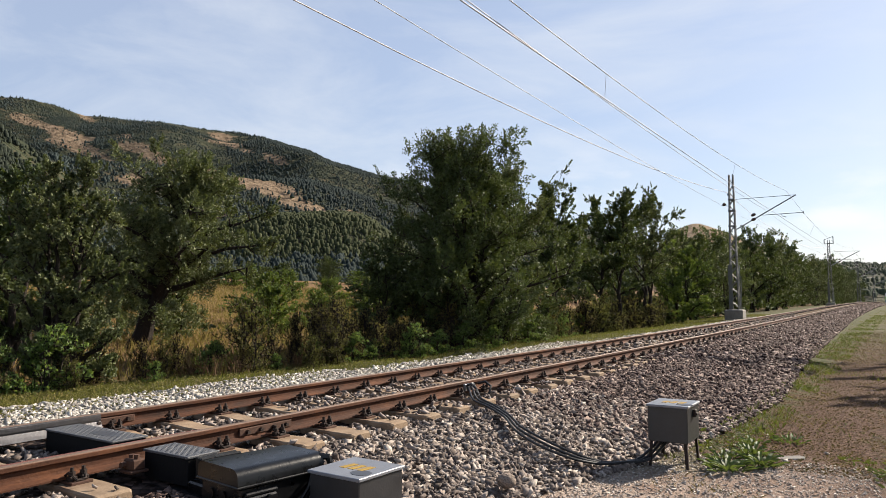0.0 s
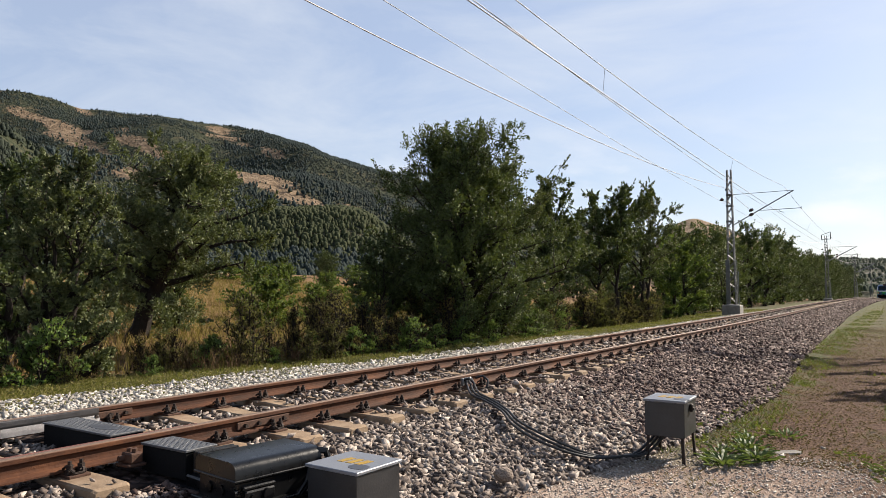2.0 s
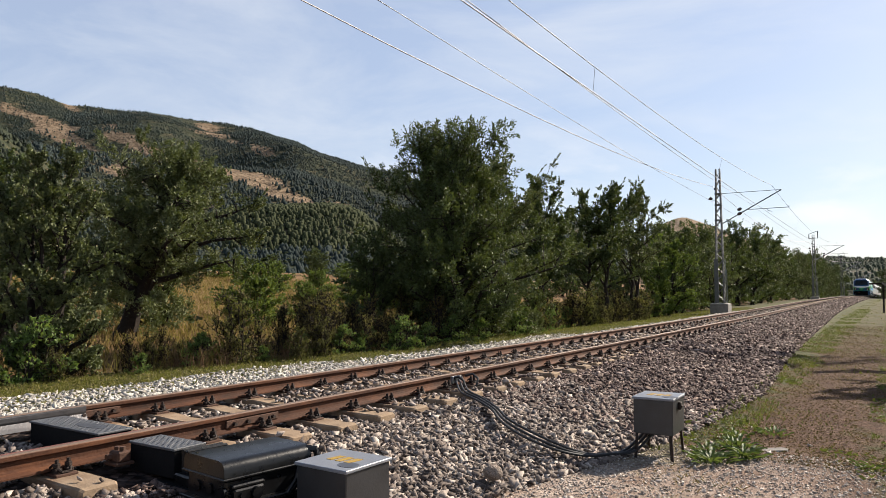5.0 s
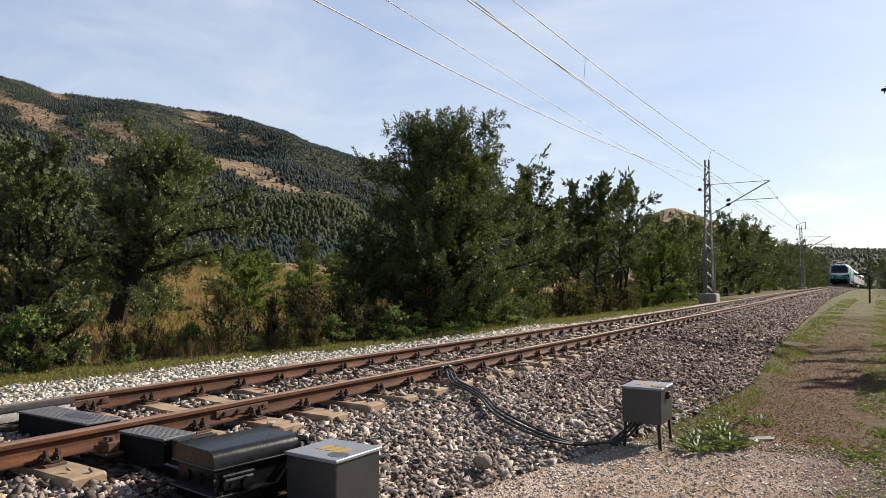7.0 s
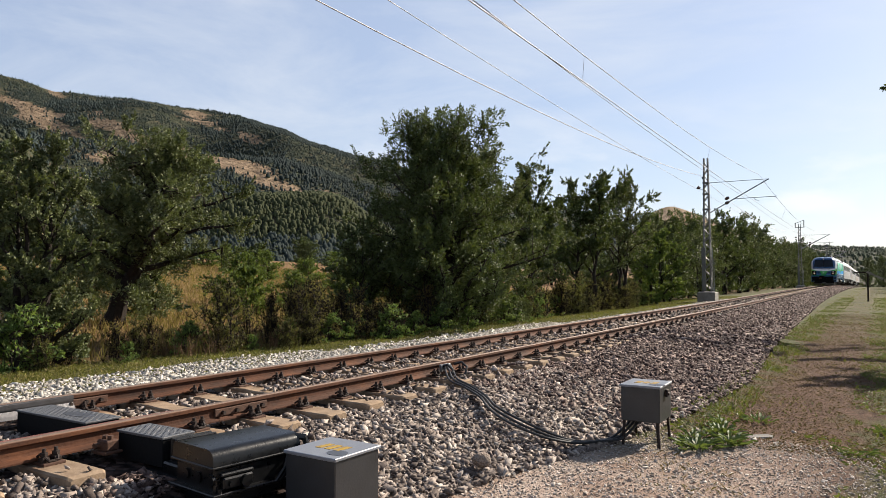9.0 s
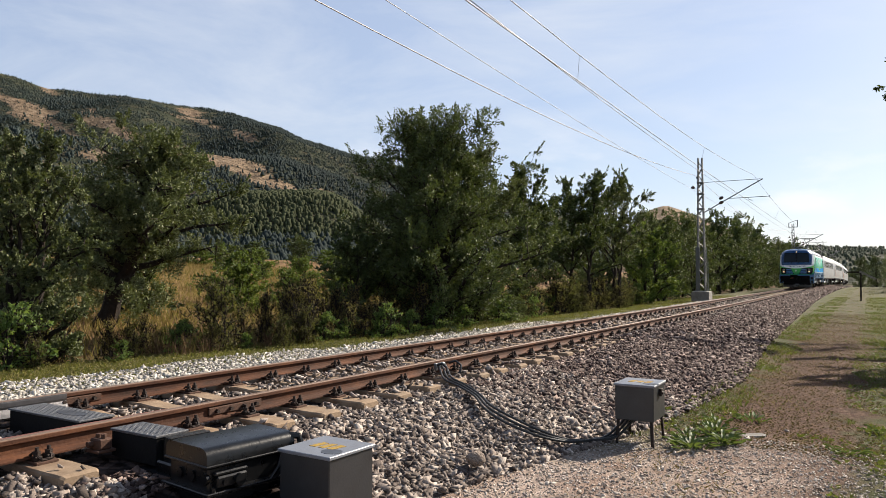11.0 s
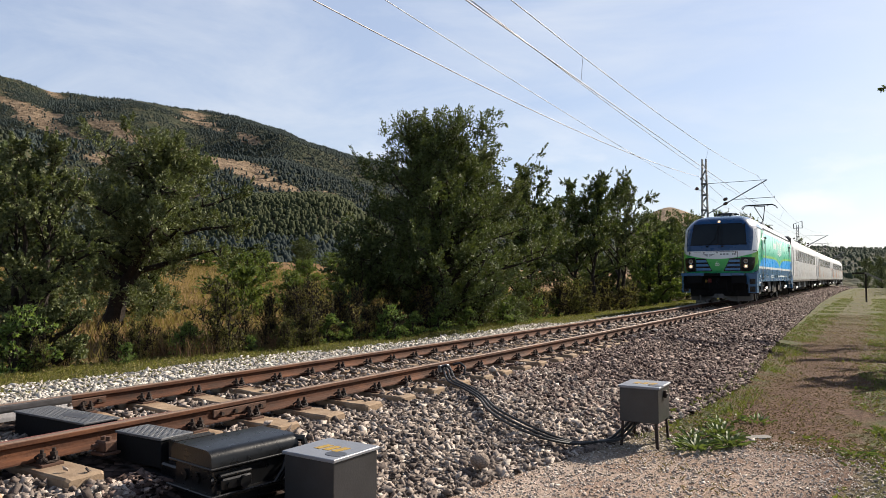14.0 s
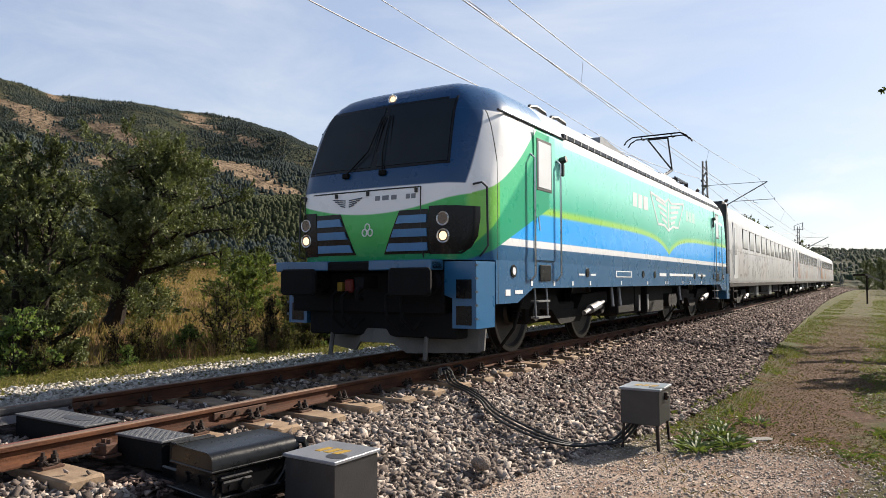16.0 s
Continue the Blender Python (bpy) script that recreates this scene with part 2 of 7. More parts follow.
M_RUST = plain("rusty_iron", (0.068, 0.032, 0.0192), 0.85, 0.2, 20, 0.45, 0.004)
M_CLIP = plain("dark_clip_iron", (0.028, 0.0176, 0.0136), 0.75, 0.4, 25, 0.4, 0.004)
M_LEAF = leaf_material("leaf_green", (0.0086, 0.0161, 0.0055), (0.1109, 0.1448, 0.0524), 0.16, 0.6)
M_LEAF_OLIVE = leaf_material("leaf_olive", (0.014, 0.0224, 0.0098), (0.1893, 0.2104, 0.0947), 0.16, 0.6)
M_LEAF_FRESH = leaf_material("leaf_fresh", (0.0279, 0.0558, 0.0126), (0.1395, 0.1883, 0.0454), 0.35, 0.55)
M_LEAF_BROAD = leaf_material("leaf_broad", (0.030, 0.058, 0.014), (0.12, 0.165, 0.060), 0.25, 0.6)
M_WEED = leaf_material("weed_dry", (0.0744, 0.0506, 0.0209), (0.2455, 0.1748, 0.0781), 0.42, 0.7)
M_GRASS = leaf_material("grass_blade", (0.0465, 0.0527, 0.0124), (0.2108, 0.1674, 0.062), 0.3, 0.7)
M_GRASS_GREEN = leaf_material("grass_green", (0.045, 0.048, 0.014), (0.125, 0.145, 0.040), 0.3, 0.6)
M_LITTER = leaf_material("leaf_litter", (0.032, 0.017, 0.011), (0.215, 0.120, 0.074), 0.15, 0.8)
M_WEED_FRESH = leaf_material("weed_fresh", (0.050, 0.095, 0.022), (0.165, 0.240, 0.075), 0.42, 0.6)
M_WEED_OLIVE = leaf_material("weed_olive", (0.040, 0.036, 0.015), (0.150, 0.122, 0.052), 0.35, 0.7)
M_STRAW = leaf_material("straw_blade", (0.1152, 0.0648, 0.0252), (0.3168, 0.216, 0.0972), 0.3, 0.8)
M_BARK = plain("bark", (0.0225, 0.017, 0.013), 0.9, 0, 9, 0.5, 0.02, 0.2, 0, 30)
M_GALV = plain("galvanised_steel", (0.24, 0.246, 0.252), 0.45, 0.6, 5, 0.2, 0.001)
M_MASTGREY = plain("weathered_mast_paint", (0.1228, 0.1228, 0.119), 0.6, 0.2, 4, 0.3, 0.001)
M_CONCRETE = plain("weathered_concrete", (0.2025, 0.1856, 0.1631), 0.9, 0, 4, 0.3, 0.006)
M_WIRE = plain("copper_wire", (0.36, 0.35, 0.35), 0.7, 0.2, 5, 0.2, 0.0)
M_WIRE_PALE = plain("aluminium_cable", (0.62, 0.58, 0.57), 0.8, 0.0, 5, 0.2, 0.0)
M_BLACK = plain("black_rubber", (0.012, 0.012, 0.013), 0.5, 0, 10, 0.3, 0.001)
M_INSUL = plain("brown_insulator", (0.05, 0.028, 0.022), 0.25, 0, 10, 0.3, 0.0)

# ---- mesh building ----


class Geo:
    def __init__(self):
        self.v, self.f = [], []

    def add(self, verts, faces):
        k = len(self.v)
        self.v += [tuple(map(float, p)) for p in verts]
        self.f += [tuple(i + k for i in q) for q in faces]
        return self

    def box(self, x0, x1, y0, y1, z0, z1, b=0.0):
        lo, hi = (x0, y0, z0), (x1, y1, z1)
        b = min(b, (x1 - x0) * .45, (y1 - y0) * .45, (z1 - z0) * .45)
        if b <= 0:
            c = [((x0, x1)[i & 1], (y0, y1)[i >> 1 & 1], (z0, z1)[i >> 2]) for i in range(8)]
            return self.add(c, [(0, 2, 3, 1), (4, 5, 7, 6), (0, 1, 5, 4), (2, 6, 7, 3), (0, 4, 6, 2), (1, 3, 7, 5)])
        verts, index = [], {}
        for i in range(8):
            s = [(i >> k & 1) for k in range(3)]
            for a in range(3):
                index[i, a] = len(verts)
                verts.append([(hi[k] if s[k] else lo[k]) + (0 if k == a else (-b if s[k] else b)) for k in range(3)])
        faces = []
        for a in range(3):
            p, q = (a + 1) % 3, (a + 2) % 3
            for side in (0, 1):
                ring = [side << a | u << p | w << q for u, w in ((0, 0), (1, 0), (1, 1), (0, 1))]
                faces.append(tuple(index[i, a] for i in (ring if side else ring[::-1])))
            for u in (0, 1):
                for w in (0, 1):
                    i, j = u << p | w << q, u << p | w << q | 1 << a
                    quad = (index[i, p], index[j, p], index[j, q], index[i, q])
                    faces.append(quad if u == w else quad[::-1])
        for i in range(8):
            t = (index[i, 0], index[i, 1], index[i, 2])
            faces.append(t if bin(i).count("1") % 2 else t[::-1])
        return self.add(verts, faces)

    def tube(self, points, radius, n=8, cap=True):
        pts = [Vector(p) for p in points]
        rad = radius if isinstance(radius, (list, tuple)) else [radius] * len(pts)
        rings = []
        side = None
        for i, p in enumerate(pts):
            d = (pts[min(i + 1, len(pts) - 1)] - pts[max(i - 1, 0)]).normalized()
            if side is None:
                side = d.orthogonal().normalized()
            side = (side - d * side.dot(d)).normalized()
            up = d.cross(side)
            rings.append([p + (side * math.cos(a) + up * math.sin(a)) * rad[i] for a in (2 * math.pi * k / n for k in range(n))])
        return self.loft(rings, cap)

    def loft(self, rings, cap=True, closed=True):
        n = len(rings[0])
        verts = [p for r in rings for p in r]
        faces = []
        for i in range(len(rings) - 1):
            for k in range(n if closed else n - 1):
                a, b = i * n + k, i * n + (k + 1) % n
                faces.append((a, b, b + n, a + n))
        if cap:
            faces.append(tuple(range(n))[::-1])
            faces.append(tuple(range(len(verts) - n, len(verts))))
        return self.add(verts, faces)

    def prism(self, outline, axis, a, b):
        """An outline in the two other axes (in xyz order), drawn out along one axis from a to b."""
        def at(p, h):
            q = list(p)
            q.insert(axis, h)
            return q
        return self.loft([[at(p, a) for p in outline], [at(p, b) for p in outline]])

    def turned(self, m):
        self.v = [tuple(m @ Vector(p)) for p in self.v]
        return self


def mesh(name, verts, faces, material, smooth=False, sharp=40):
    me = bpy.data.meshes.new(name)
    me.from_pydata(verts, [], faces)
    me.materials.append(material)
    if smooth:
        me.polygons.foreach_set("use_smooth", [True] * len(me.polygons))
        me.set_sharp_from_angle(angle=radians(sharp))
    me.update()
    return me


def tidy(me):
    b = bmesh.new()
    b.from_mesh(me)
    bmesh.ops.recalc_face_normals(b, faces=b.faces)
    b.to_mesh(me)
    b.free()
    return me


def part(name, g, material, parent=None, label="", smooth=False, sharp=40):
    me = tidy(mesh(name, g.v, g.f, material))
    if smooth:
        me.polygons.foreach_set("use_smooth", [True] * len(me.polygons))
        me.set_sharp_from_angle(angle=radians(sharp))
    ob = new(name, me)
    ob.parent = parent
    return tagged(ob, label)


def thing(name, label, category, m=None, group="", kind=""):
    ob = new(name)
    ob.empty_display_size = 0.2
    if m is not None:
        ob.matrix_basis = m
    return tagged(ob, label, category, group, kind)


def fast_mesh(name, verts, loops, size, material):
    """A mesh of many faces with the same number of corners, from arrays."""
    me = bpy.data.meshes.new(name)
    verts, loops = np.asarray(verts, np.float32), np.asarray(loops, np.int32)
    count = len(loops) // size
    me.vertices.add(len(verts))
    me.vertices.foreach_set("co", verts.ravel())
    me.loops.add(len(loops))
    me.loops.foreach_set("vertex_index", loops)
    me.polygons.add(count)
    me.polygons.foreach_set("loop_start", np.arange(count, dtype=np.int32) * size)
    me.polygons.foreach_set("loop_total", np.full(count, size, np.int32))
    me.materials.append(material)
    me.update(calc_edges=True)
    return me

# ---- ground, ballast, rails, sleepers ----
rng = np.random.default_rng(7)


def toe(y):
    return line_x(y) + spline(y, (-60, 2, 4.8, 7, 10.5, 17, 43, 100, 400), (2.5, 2.6, 2.9, 3.4, 3.75, 3.5, 3.0, 2.8, 2.8))


def near_z(y):
    return line_z(y) + np.interp(y, (-60, 15, 45, 120, 400), (-.52, -.52, -.40, -.45, -.5))


def bed_z(x, y):
    """The ballast's top across and along the line."""
    u = x - line_x(y)
    t = toe(y) - line_x(y)
    side = np.where(u > 0, -.225 - .040 * np.clip((u - .95) / .2, 0, 1) * np.clip((14 - y) / 4, 0, 1) + .03 * np.clip((y - 14) / 3, 0, 1) * np.clip((u - .95) / .2, 0, 1) + (near_z(y) - line_z(y) - .03 + .24) * np.clip((u - 1.50) / (t - 1.50), 0, 1.25),
                    -.225 - .02 * np.clip((-u - 1.3), 0, .3) - .13 * np.clip((-u - 1.6) / 1.1, 0, 1.2))
    return line_z(y) + side


def ground_z(x, y):
    far = np.clip(-x - 8, 0, None)
    z = np.where(x < 0, -.42 - .16 * np.clip((-x - 4.5) / 3, 0, 1) + .020 * far + .055 * np.clip(far - 12, 0, 60) + .00022 * np.clip(far - 60, 0, 300) ** 1.5, near_z(y) - line_z(y))
    z = z + line_z(np.clip(y, -60, 400)) * np.exp(-(x / 60) ** 2)
    u, t = x - line_x(y), toe(y) - line_x(y)
    under = (u > -2.6) & (u < t - .15)
    z = np.where(under, np.minimum(z, bed_z(x, y) - .12), z)
    z = z + .03 * np.sin(x * 1.3 + y * .7) * np.sin(y * .9 - x * .4) * (np.abs(x) > 3.9)
    return z + np.clip(x - 9, 0, None) * .012


def sheet(name, xs, ys, height, material, smooth=True):
    X, Y = np.meshgrid(xs, ys)
    Z = height(X, Y)
    n, m = len(xs), len(ys)
    i = (np.arange(m - 1)[:, None] * n + np.arange(n - 1)[None]).ravel()
    me = fast_mesh(name, np.stack([X, Y, Z], -1).reshape(-1, 3), np.stack([i, i + 1, i + n + 1, i + n], -1).ravel(), 4, material)
    if smooth:
        me.polygons.foreach_set("use_smooth", [True] * len(me.polygons))
    return new(name, me)


def spread(a, b, first, grow):
    out, v, d = [a], a, first
    while v < b:
        v += d
        d *= grow
        out.append(min(v, b))
    return out


gx = sorted(set([-v for v in spread(4, 3000, .5, 1.12)] + list(np.arange(-4, 8.01, .16)) + spread(8, 3000, .5, 1.16)))
gy = sorted(set([-v for v in spread(6, 2500, 1.0, 1.25)] + list(np.arange(-6, 24, .22)) + spread(24, 3500, .6, 1.06)))
tagged(sheet("ground", gx, gy, ground_z, M_GROUND), "earth path with pale grit, green verge and dry meadow grass", "ground", kind="structure")

by = list(np.arange(-12, 40, .3)) + spread(40, 330, .6, 1.03)
bs = np.linspace(0, 1, 46)
Y, S = np.meshgrid(by, bs, indexing="ij")
left, right = line_x(Y) - 2.75, toe(Y) + .05
X = left + (right - left) * S
Z = bed_z(X, Y) + .012 * np.sin(X * 23 + Y * 5) * np.sin(Y * 19 - X * 7)
n = len(bs)
i = (np.arange(len(by) - 1)[:, None] * n + np.arange(n - 1)[None]).ravel()
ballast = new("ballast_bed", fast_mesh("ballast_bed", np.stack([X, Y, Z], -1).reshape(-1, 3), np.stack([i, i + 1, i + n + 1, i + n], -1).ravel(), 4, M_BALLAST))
tagged(ballast, "grey-brown crushed stone ballast bed under the track, darkened for shade between stones", "ballast", kind="structure")

SLEEPER_GAP, SLEEPER_FIRST = 0.6, 5.021 - 0.6 * 16


def stones(name, area, count, low, high, material, label, lift=0.2, clear=True, fade=1.0):
    """Many broken stones on the bed. area: (u from, u to, y from, y to), u across the line."""
    base = np.array([(a, b, c) for c in (-.72, .72) for b in (-.78, .78) for a in (-.82, .82)])
    tris = np.array([(0, 2, 3), (0, 3, 1), (4, 5, 7), (4, 7, 6), (0, 1, 5), (0, 5, 4), (2, 6, 7), (2, 7, 3), (0, 4, 6), (0, 6, 2), (1, 3, 7), (1, 7, 5)])
    u0, u1, y0, y1 = area
    y = y0 + (y1 - y0) * rng.uniform(0, 1, count) ** (1.0 if clear else fade)
    f = rng.uniform(0, 1, count)
    a = line_x(y) + u0
    e = (toe(y) + .06 if u1 is None else line_x(y) + u1)
    x = a + (e - a) * f
    if clear:
        u = x - line_x(y)
        k = np.abs((y - SLEEPER_FIRST) / SLEEPER_GAP - np.round((y - SLEEPER_FIRST) / SLEEPER_GAP)) * SLEEPER_GAP
        on_rail = np.abs(np.abs(u) - .7535) < .11
        on_sleeper = ((np.abs(u) < 1.31) & (k < .15)) & ~((u > .98) & (y > 14.0)) & ~((u < -.95) & (y > 7)) & (rng.uniform(0, 1, count) < np.where(y > 5.6, np.where(u > .85, .93, .72), .985))
        keep = ~(on_rail | on_sleeper)
        on_sleeper_all = (np.abs(u) < 1.31) & (k < .15)
        x, y = x[keep], y[keep]
        pit = (x > .85) & (x < 2.3) & (y > 2.75) & (y < 3.75)
        x, y, buried = x[~pit], y[~pit], on_sleeper_all[keep][~pit]
    else:
        inset = np.minimum.reduce([x - a, e - x, y - y0 + 0 * x])
        keep = inset > rng.uniform(0, 1.1, count) ** 1.5 * min(1.0, (u1 - u0) * .2)
        x, y = x[keep], y[keep]
        buried = np.zeros(len(x), bool)
    c = len(x)
    size = rng.uniform(low, high, c) * rng.choice([.75, 1, 1, 1.25], c)
    shape = base[None] * (1 + rng.uniform(-.5, .35, (c, len(base), 1))) + rng.uniform(-.22, .22, (c, len(base), 3))
    shape = shape * rng.uniform(.75, 1.25, (c, 1, 3)) * np.array((1.45, .90, .58)) * size[:, None, None]
    yaw, tip, roll = rng.uniform(0, math.pi, c), rng.normal(0, .55, c), rng.normal(0, .65, c)
    q = np.stack([np.cos(yaw) * np.cos(tip / 2), np.cos(yaw) * np.sin(tip / 2), np.sin(roll / 2), np.sin(yaw) * np.cos(tip / 2)], -1)
    q /= np.linalg.norm(q, axis=1, keepdims=True)
    w, i, j, k = q.T
    rot = np.stack([1 - 2 * (j * j + k * k), 2 * (i * j - k * w), 2 * (i * k + j * w),
                    2 * (i * j + k * w), 1 - 2 * (i * i + k * k), 2 * (j * k - i * w),
                    2 * (i * k - j * w), 2 * (j * k + i * w), 1 - 2 * (i * i + j * j)], -1).reshape(c, 3, 3)
    z = bed_z(x, y)
    inside = (x < toe(y) - .05) & (x > line_x(y) - 2.75)
    z = np.where(inside, z, ground_z(x, y))
    z = np.where(buried & (np.abs(x - line_x(y)) < 1.25), line_z(y) - .172, z)
    pts = np.einsum("cab,cnb->cna", rot, shape) + np.stack([x, y, z + size * (lift + rng.uniform(-.35, .75, c))], -1)[:, None]
    idx = tris[None] + (np.arange(c) * len(base))[:, None, None]
    return tagged(new(name, fast_mesh(name, pts.reshape(-1, 3), idx.ravel(), 3, material)), label, "ballast", kind="stuff")


RAIL_OUTLINE = [(-.0625, -.149), (.0625, -.149), (.0625, -.138), (.012, -.118), (.008, -.10), (.008, -.052), (.020, -.042),
                (.0335, -.036), (.0345, -.010), (.026, -.002), (0, 0), (-.026, -.002), (-.0345, -.010), (-.0335, -.036),
                (-.020, -.042), (-.008, -.052), (-.008, -.10), (-.012, -.118), (-.0625, -.138)]


def rail(side, y0=-14.0, y1=320.0):
    ys = list(np.arange(y0, 30, 1.0)) + spread(30, y1, 1.5, 1.03)
    rings = []
    for y in ys:
        cx, cz = float(line_x(y)) + side * .7535, float(line_z(y))
        rings.append([(cx + a, y, cz + b) for a, b in RAIL_OUTLINE])
    g = Geo().loft(rings)
    me = tidy(mesh("rail", g.v, g.f, M_RAIL))
    worn = me.attributes.new("worn", "FLOAT", "POINT")
    k = len(RAIL_OUTLINE)
    worn.data.foreach_set("value", [1.0 if 9 <= i % k <= 11 else 0.0 for i in range(len(me.vertices))])
    return tagged(new("rail", me), "rust-brown steel rail with a worn running face", "rail", "rails of the track")


far_rail, near_rail = [rail(side) for side in (-1, 1)]

# sleepers: one shaped concrete block with two base plates and four clips, then copies
def sleeper():
    t = thing("sleeper", "beige concrete sleeper with rusty rail clips, bedded in ballast", "sleeper", group="sleepers under the track")
    rings = []
    for x, w, h in ((-1.30, .115, -.185), (-1.27, .13, -.172), (-.95, .135, -.168), (-.5, .12, -.168), (-.3, .105, -.185), (.3, .105, -.185), (.5, .12, -.168), (.95, .135, -.168), (1.27, .13, -.172), (1.30, .115, -.185)):
        rings.append([(x, -w - .02, -.36), (x, -w, h - .012), (x, -w + .015, h), (x, w - .015, h), (x, w, h - .012), (x, w + .02, -.36)])
    part("block", Geo().loft(rings), M_SLEEPER, t)
    for s in (-1, 1):
        c = s * .7535
        part("base_plate", Geo().box(c - .17, c + .17, -.075, .075, -.170, -.150, .004), M_RUST, t, "rusty base plate")
        for e in (-1, 1):
            g = Geo()
            for f in (-1, 1):
                x = c + e * .105
                g.box(x - .028, x + .028, f * .04 - .026, f * .04 + .026, -.151, -.118, .006)
                g.tube([(x, f * .04, -.12), (x, f * .04, -.062)], .013, 6)
                g.tube([(x, f * .04, -.112), (x, f * .04, -.088)], .024, 6)
            g.tube([(c + e * .055, -.055, -.118), (c + e * .095, -.06, -.095), (c + e * .15, -.03, -.14), (c + e * .15, .03, -.14), (c + e * .095, .06, -.095), (c + e * .055, .055, -.118)], .010, 6)
            part("clip", g, M_CLIP, t, "dark iron clip with bolts")
    return t


def sleeper_plain():
    t = thing("sleeper", "beige concrete sleeper, half buried in ballast", "sleeper", group="sleepers under the track")
    rings = [[(x, -.14, -.36), (x, -.12, -.175), (x, .12, -.175), (x, .14, -.36)] for x in (-1.3, 1.3)]
    part("block", Geo().loft(rings), M_SLEEPER, t)
    for c in (-.7535, .7535):
        for e in (-1, 1):
            part("clip", Geo().box(c + e * .11 - .03, c + e * .11 + .03, -.07, .07, -.176, -.09, .01), M_CLIP, t, "dark iron clip")
    return t


def along(y):
    slope = float(line_x(y + .5) - line_x(y - .5))
    rise = float(line_z(y + .5) - line_z(y - .5))
    return pose(float(line_x(y)), y, float(line_z(y)), math.degrees(math.atan(rise)), 0, -math.degrees(math.atan(slope)))


first, plainer = None, None
for k in range(0, 262):
    y = SLEEPER_FIRST + SLEEPER_GAP * k
    if abs(y - 3.22) < .25:
        continue
    turn = pose(rng.uniform(-.02, .02), 0, rng.uniform(-.008, .004), 0, 0, rng.uniform(-.6, .6))
    if y < 26:
        if first is None:
            first = sleeper()
            first.matrix_basis = along(y)
        else:
            copy_thing(first, along(y) @ turn)
    elif plainer is None:
        plainer = sleeper_plain()
        plainer.matrix_basis = along(y)
    else:
        copy_thing(plainer, along(y) @ turn)

stones("ballast_stones", (-1.6, None, -8, 2.0), 16000, .017, .032, M_STONE, "grey-brown broken ballast stones under and beside the rails", .25)
stones("ballast_stones", (1.0, None, 2.0, 9.5), 30000, .015, .030, M_STONE, "grey-brown broken ballast stones on the embankment slope", .22)
stones("ballast_stones", (1.0, None, 7.5, 15), 26000, .016, .031, M_STONE_FAR, "dark reddish-brown broken ballast stones on the embankment slope", .22)
stones("ballast_stones", (-1.6, 1.2, 1.0, 15), 27000, .014, .027, M_STONE, "grey broken ballast stones between the rails", .35)
stones("ballast_stones", (1.0, None, 15, 55), 44000, .020, .038, M_STONE_FAR, "dark brown-grey broken ballast stones on the embankment", .35)
stones("ballast_stones", (-1.7, 1.2, 15, 50), 16000, .022, .040, M_STONE, "grey broken ballast stones between the rails", .35)
# pit stones use the darker stone colour to paint in the machine's shade
stones("pit_stones", (1.25, 1.72, 2.5, 3.02), 260, .012, .024, M_STONE_FAR, "grey stones lying beside the point machine, darkened for its shade", .35, False)
stones("pale_stones", (-4.7, -1.25, 1.5, 11), 17000, .014, .029, M_PALE, "pale limestone pieces beside the track", .4)
stones("pale_stones", (-4.0, -1.25, 11, 22), 10000, .016, .032, M_PALE, "pale limestone pieces beside the track", .4)
stones("pale_stones", (-3.2, -1.3, 22, 48), 5000, .02, .038, M_PALE, "pale limestone pieces beside the track", .4)
stones("path_grit", (2.3, 6.2, .6, 7.4), 24000, .003, .009, M_PEBBLE, "loose pale grit on the path", .2, False, 2.4)
stones("path_pebbles", (2.4, 6.0, 1.0, 8), 700, .007, .017, M_PEBBLE, "loose pebbles on the path", .1, False, 2.2)
stones("path_grit", (2.3, 6.2, 1.4, 7.4), 24000, .004, .010, M_PEBBLE, "loose pale grit on the path", .1, False, 1.5)
stones("ballast_stones", (1.0, None, 55, 120), 14000, .035, .06, M_STONE_FAR, "dark brown-grey broken ballast stones on the embankment", .35)

# ---- trees, bushes, grass ----


def leaves(shoots, count, size, material, name, parent, narrow=0.42, seed=1):
    """Leaves as lozenges set along the given shoots: rows of start, end and reach round it."""
    r = np.random.default_rng(seed)
    start, end = np.array([q[0] for q in shoots]), np.array([q[1] for q in shoots])
    reach = np.array([q[2] for q in shoots])
    long = np.linalg.norm(end - start, axis=1)
    share = reach * (long + reach)
    pick = r.choice(len(reach), count, p=share / share.sum())
    u = r.uniform(0, 1, count)
    d = r.normal(size=(count, 3))
    d /= np.linalg.norm(d, axis=1, keepdims=True)
    way = (end - start)[pick] / (long[pick, None] + .01)
    at = start[pick] + (end - start)[pick] * u[:, None] + d * (reach[pick] * (1 - .72 * u) * r.uniform(.1, 1, count) ** .6)[:, None]
    axis = r.normal(size=(count, 3)) * .45 + d * .7 + way * .8 + (0, 0, -.12)
    axis /= np.linalg.norm(axis, axis=1, keepdims=True)
    other = np.cross(axis, r.normal(size=(count, 3)) * .9 + d * .45 + (0, 0, .5))
    other /= np.linalg.norm(other, axis=1, keepdims=True)
    s = size * r.uniform(.6, 1.35, count)[:, None]
    quad = np.stack([at - axis * s * .5, at + other * s * narrow * .5 + axis * s * .05, at + axis * s * .5, at - other * s * narrow * .5 + axis * s * .05], 1)
    me = fast_mesh(name, quad.reshape(-1, 3), np.arange(count * 4), 4, material)
    ob = new(name, me)
    ob.parent = parent
    return ob


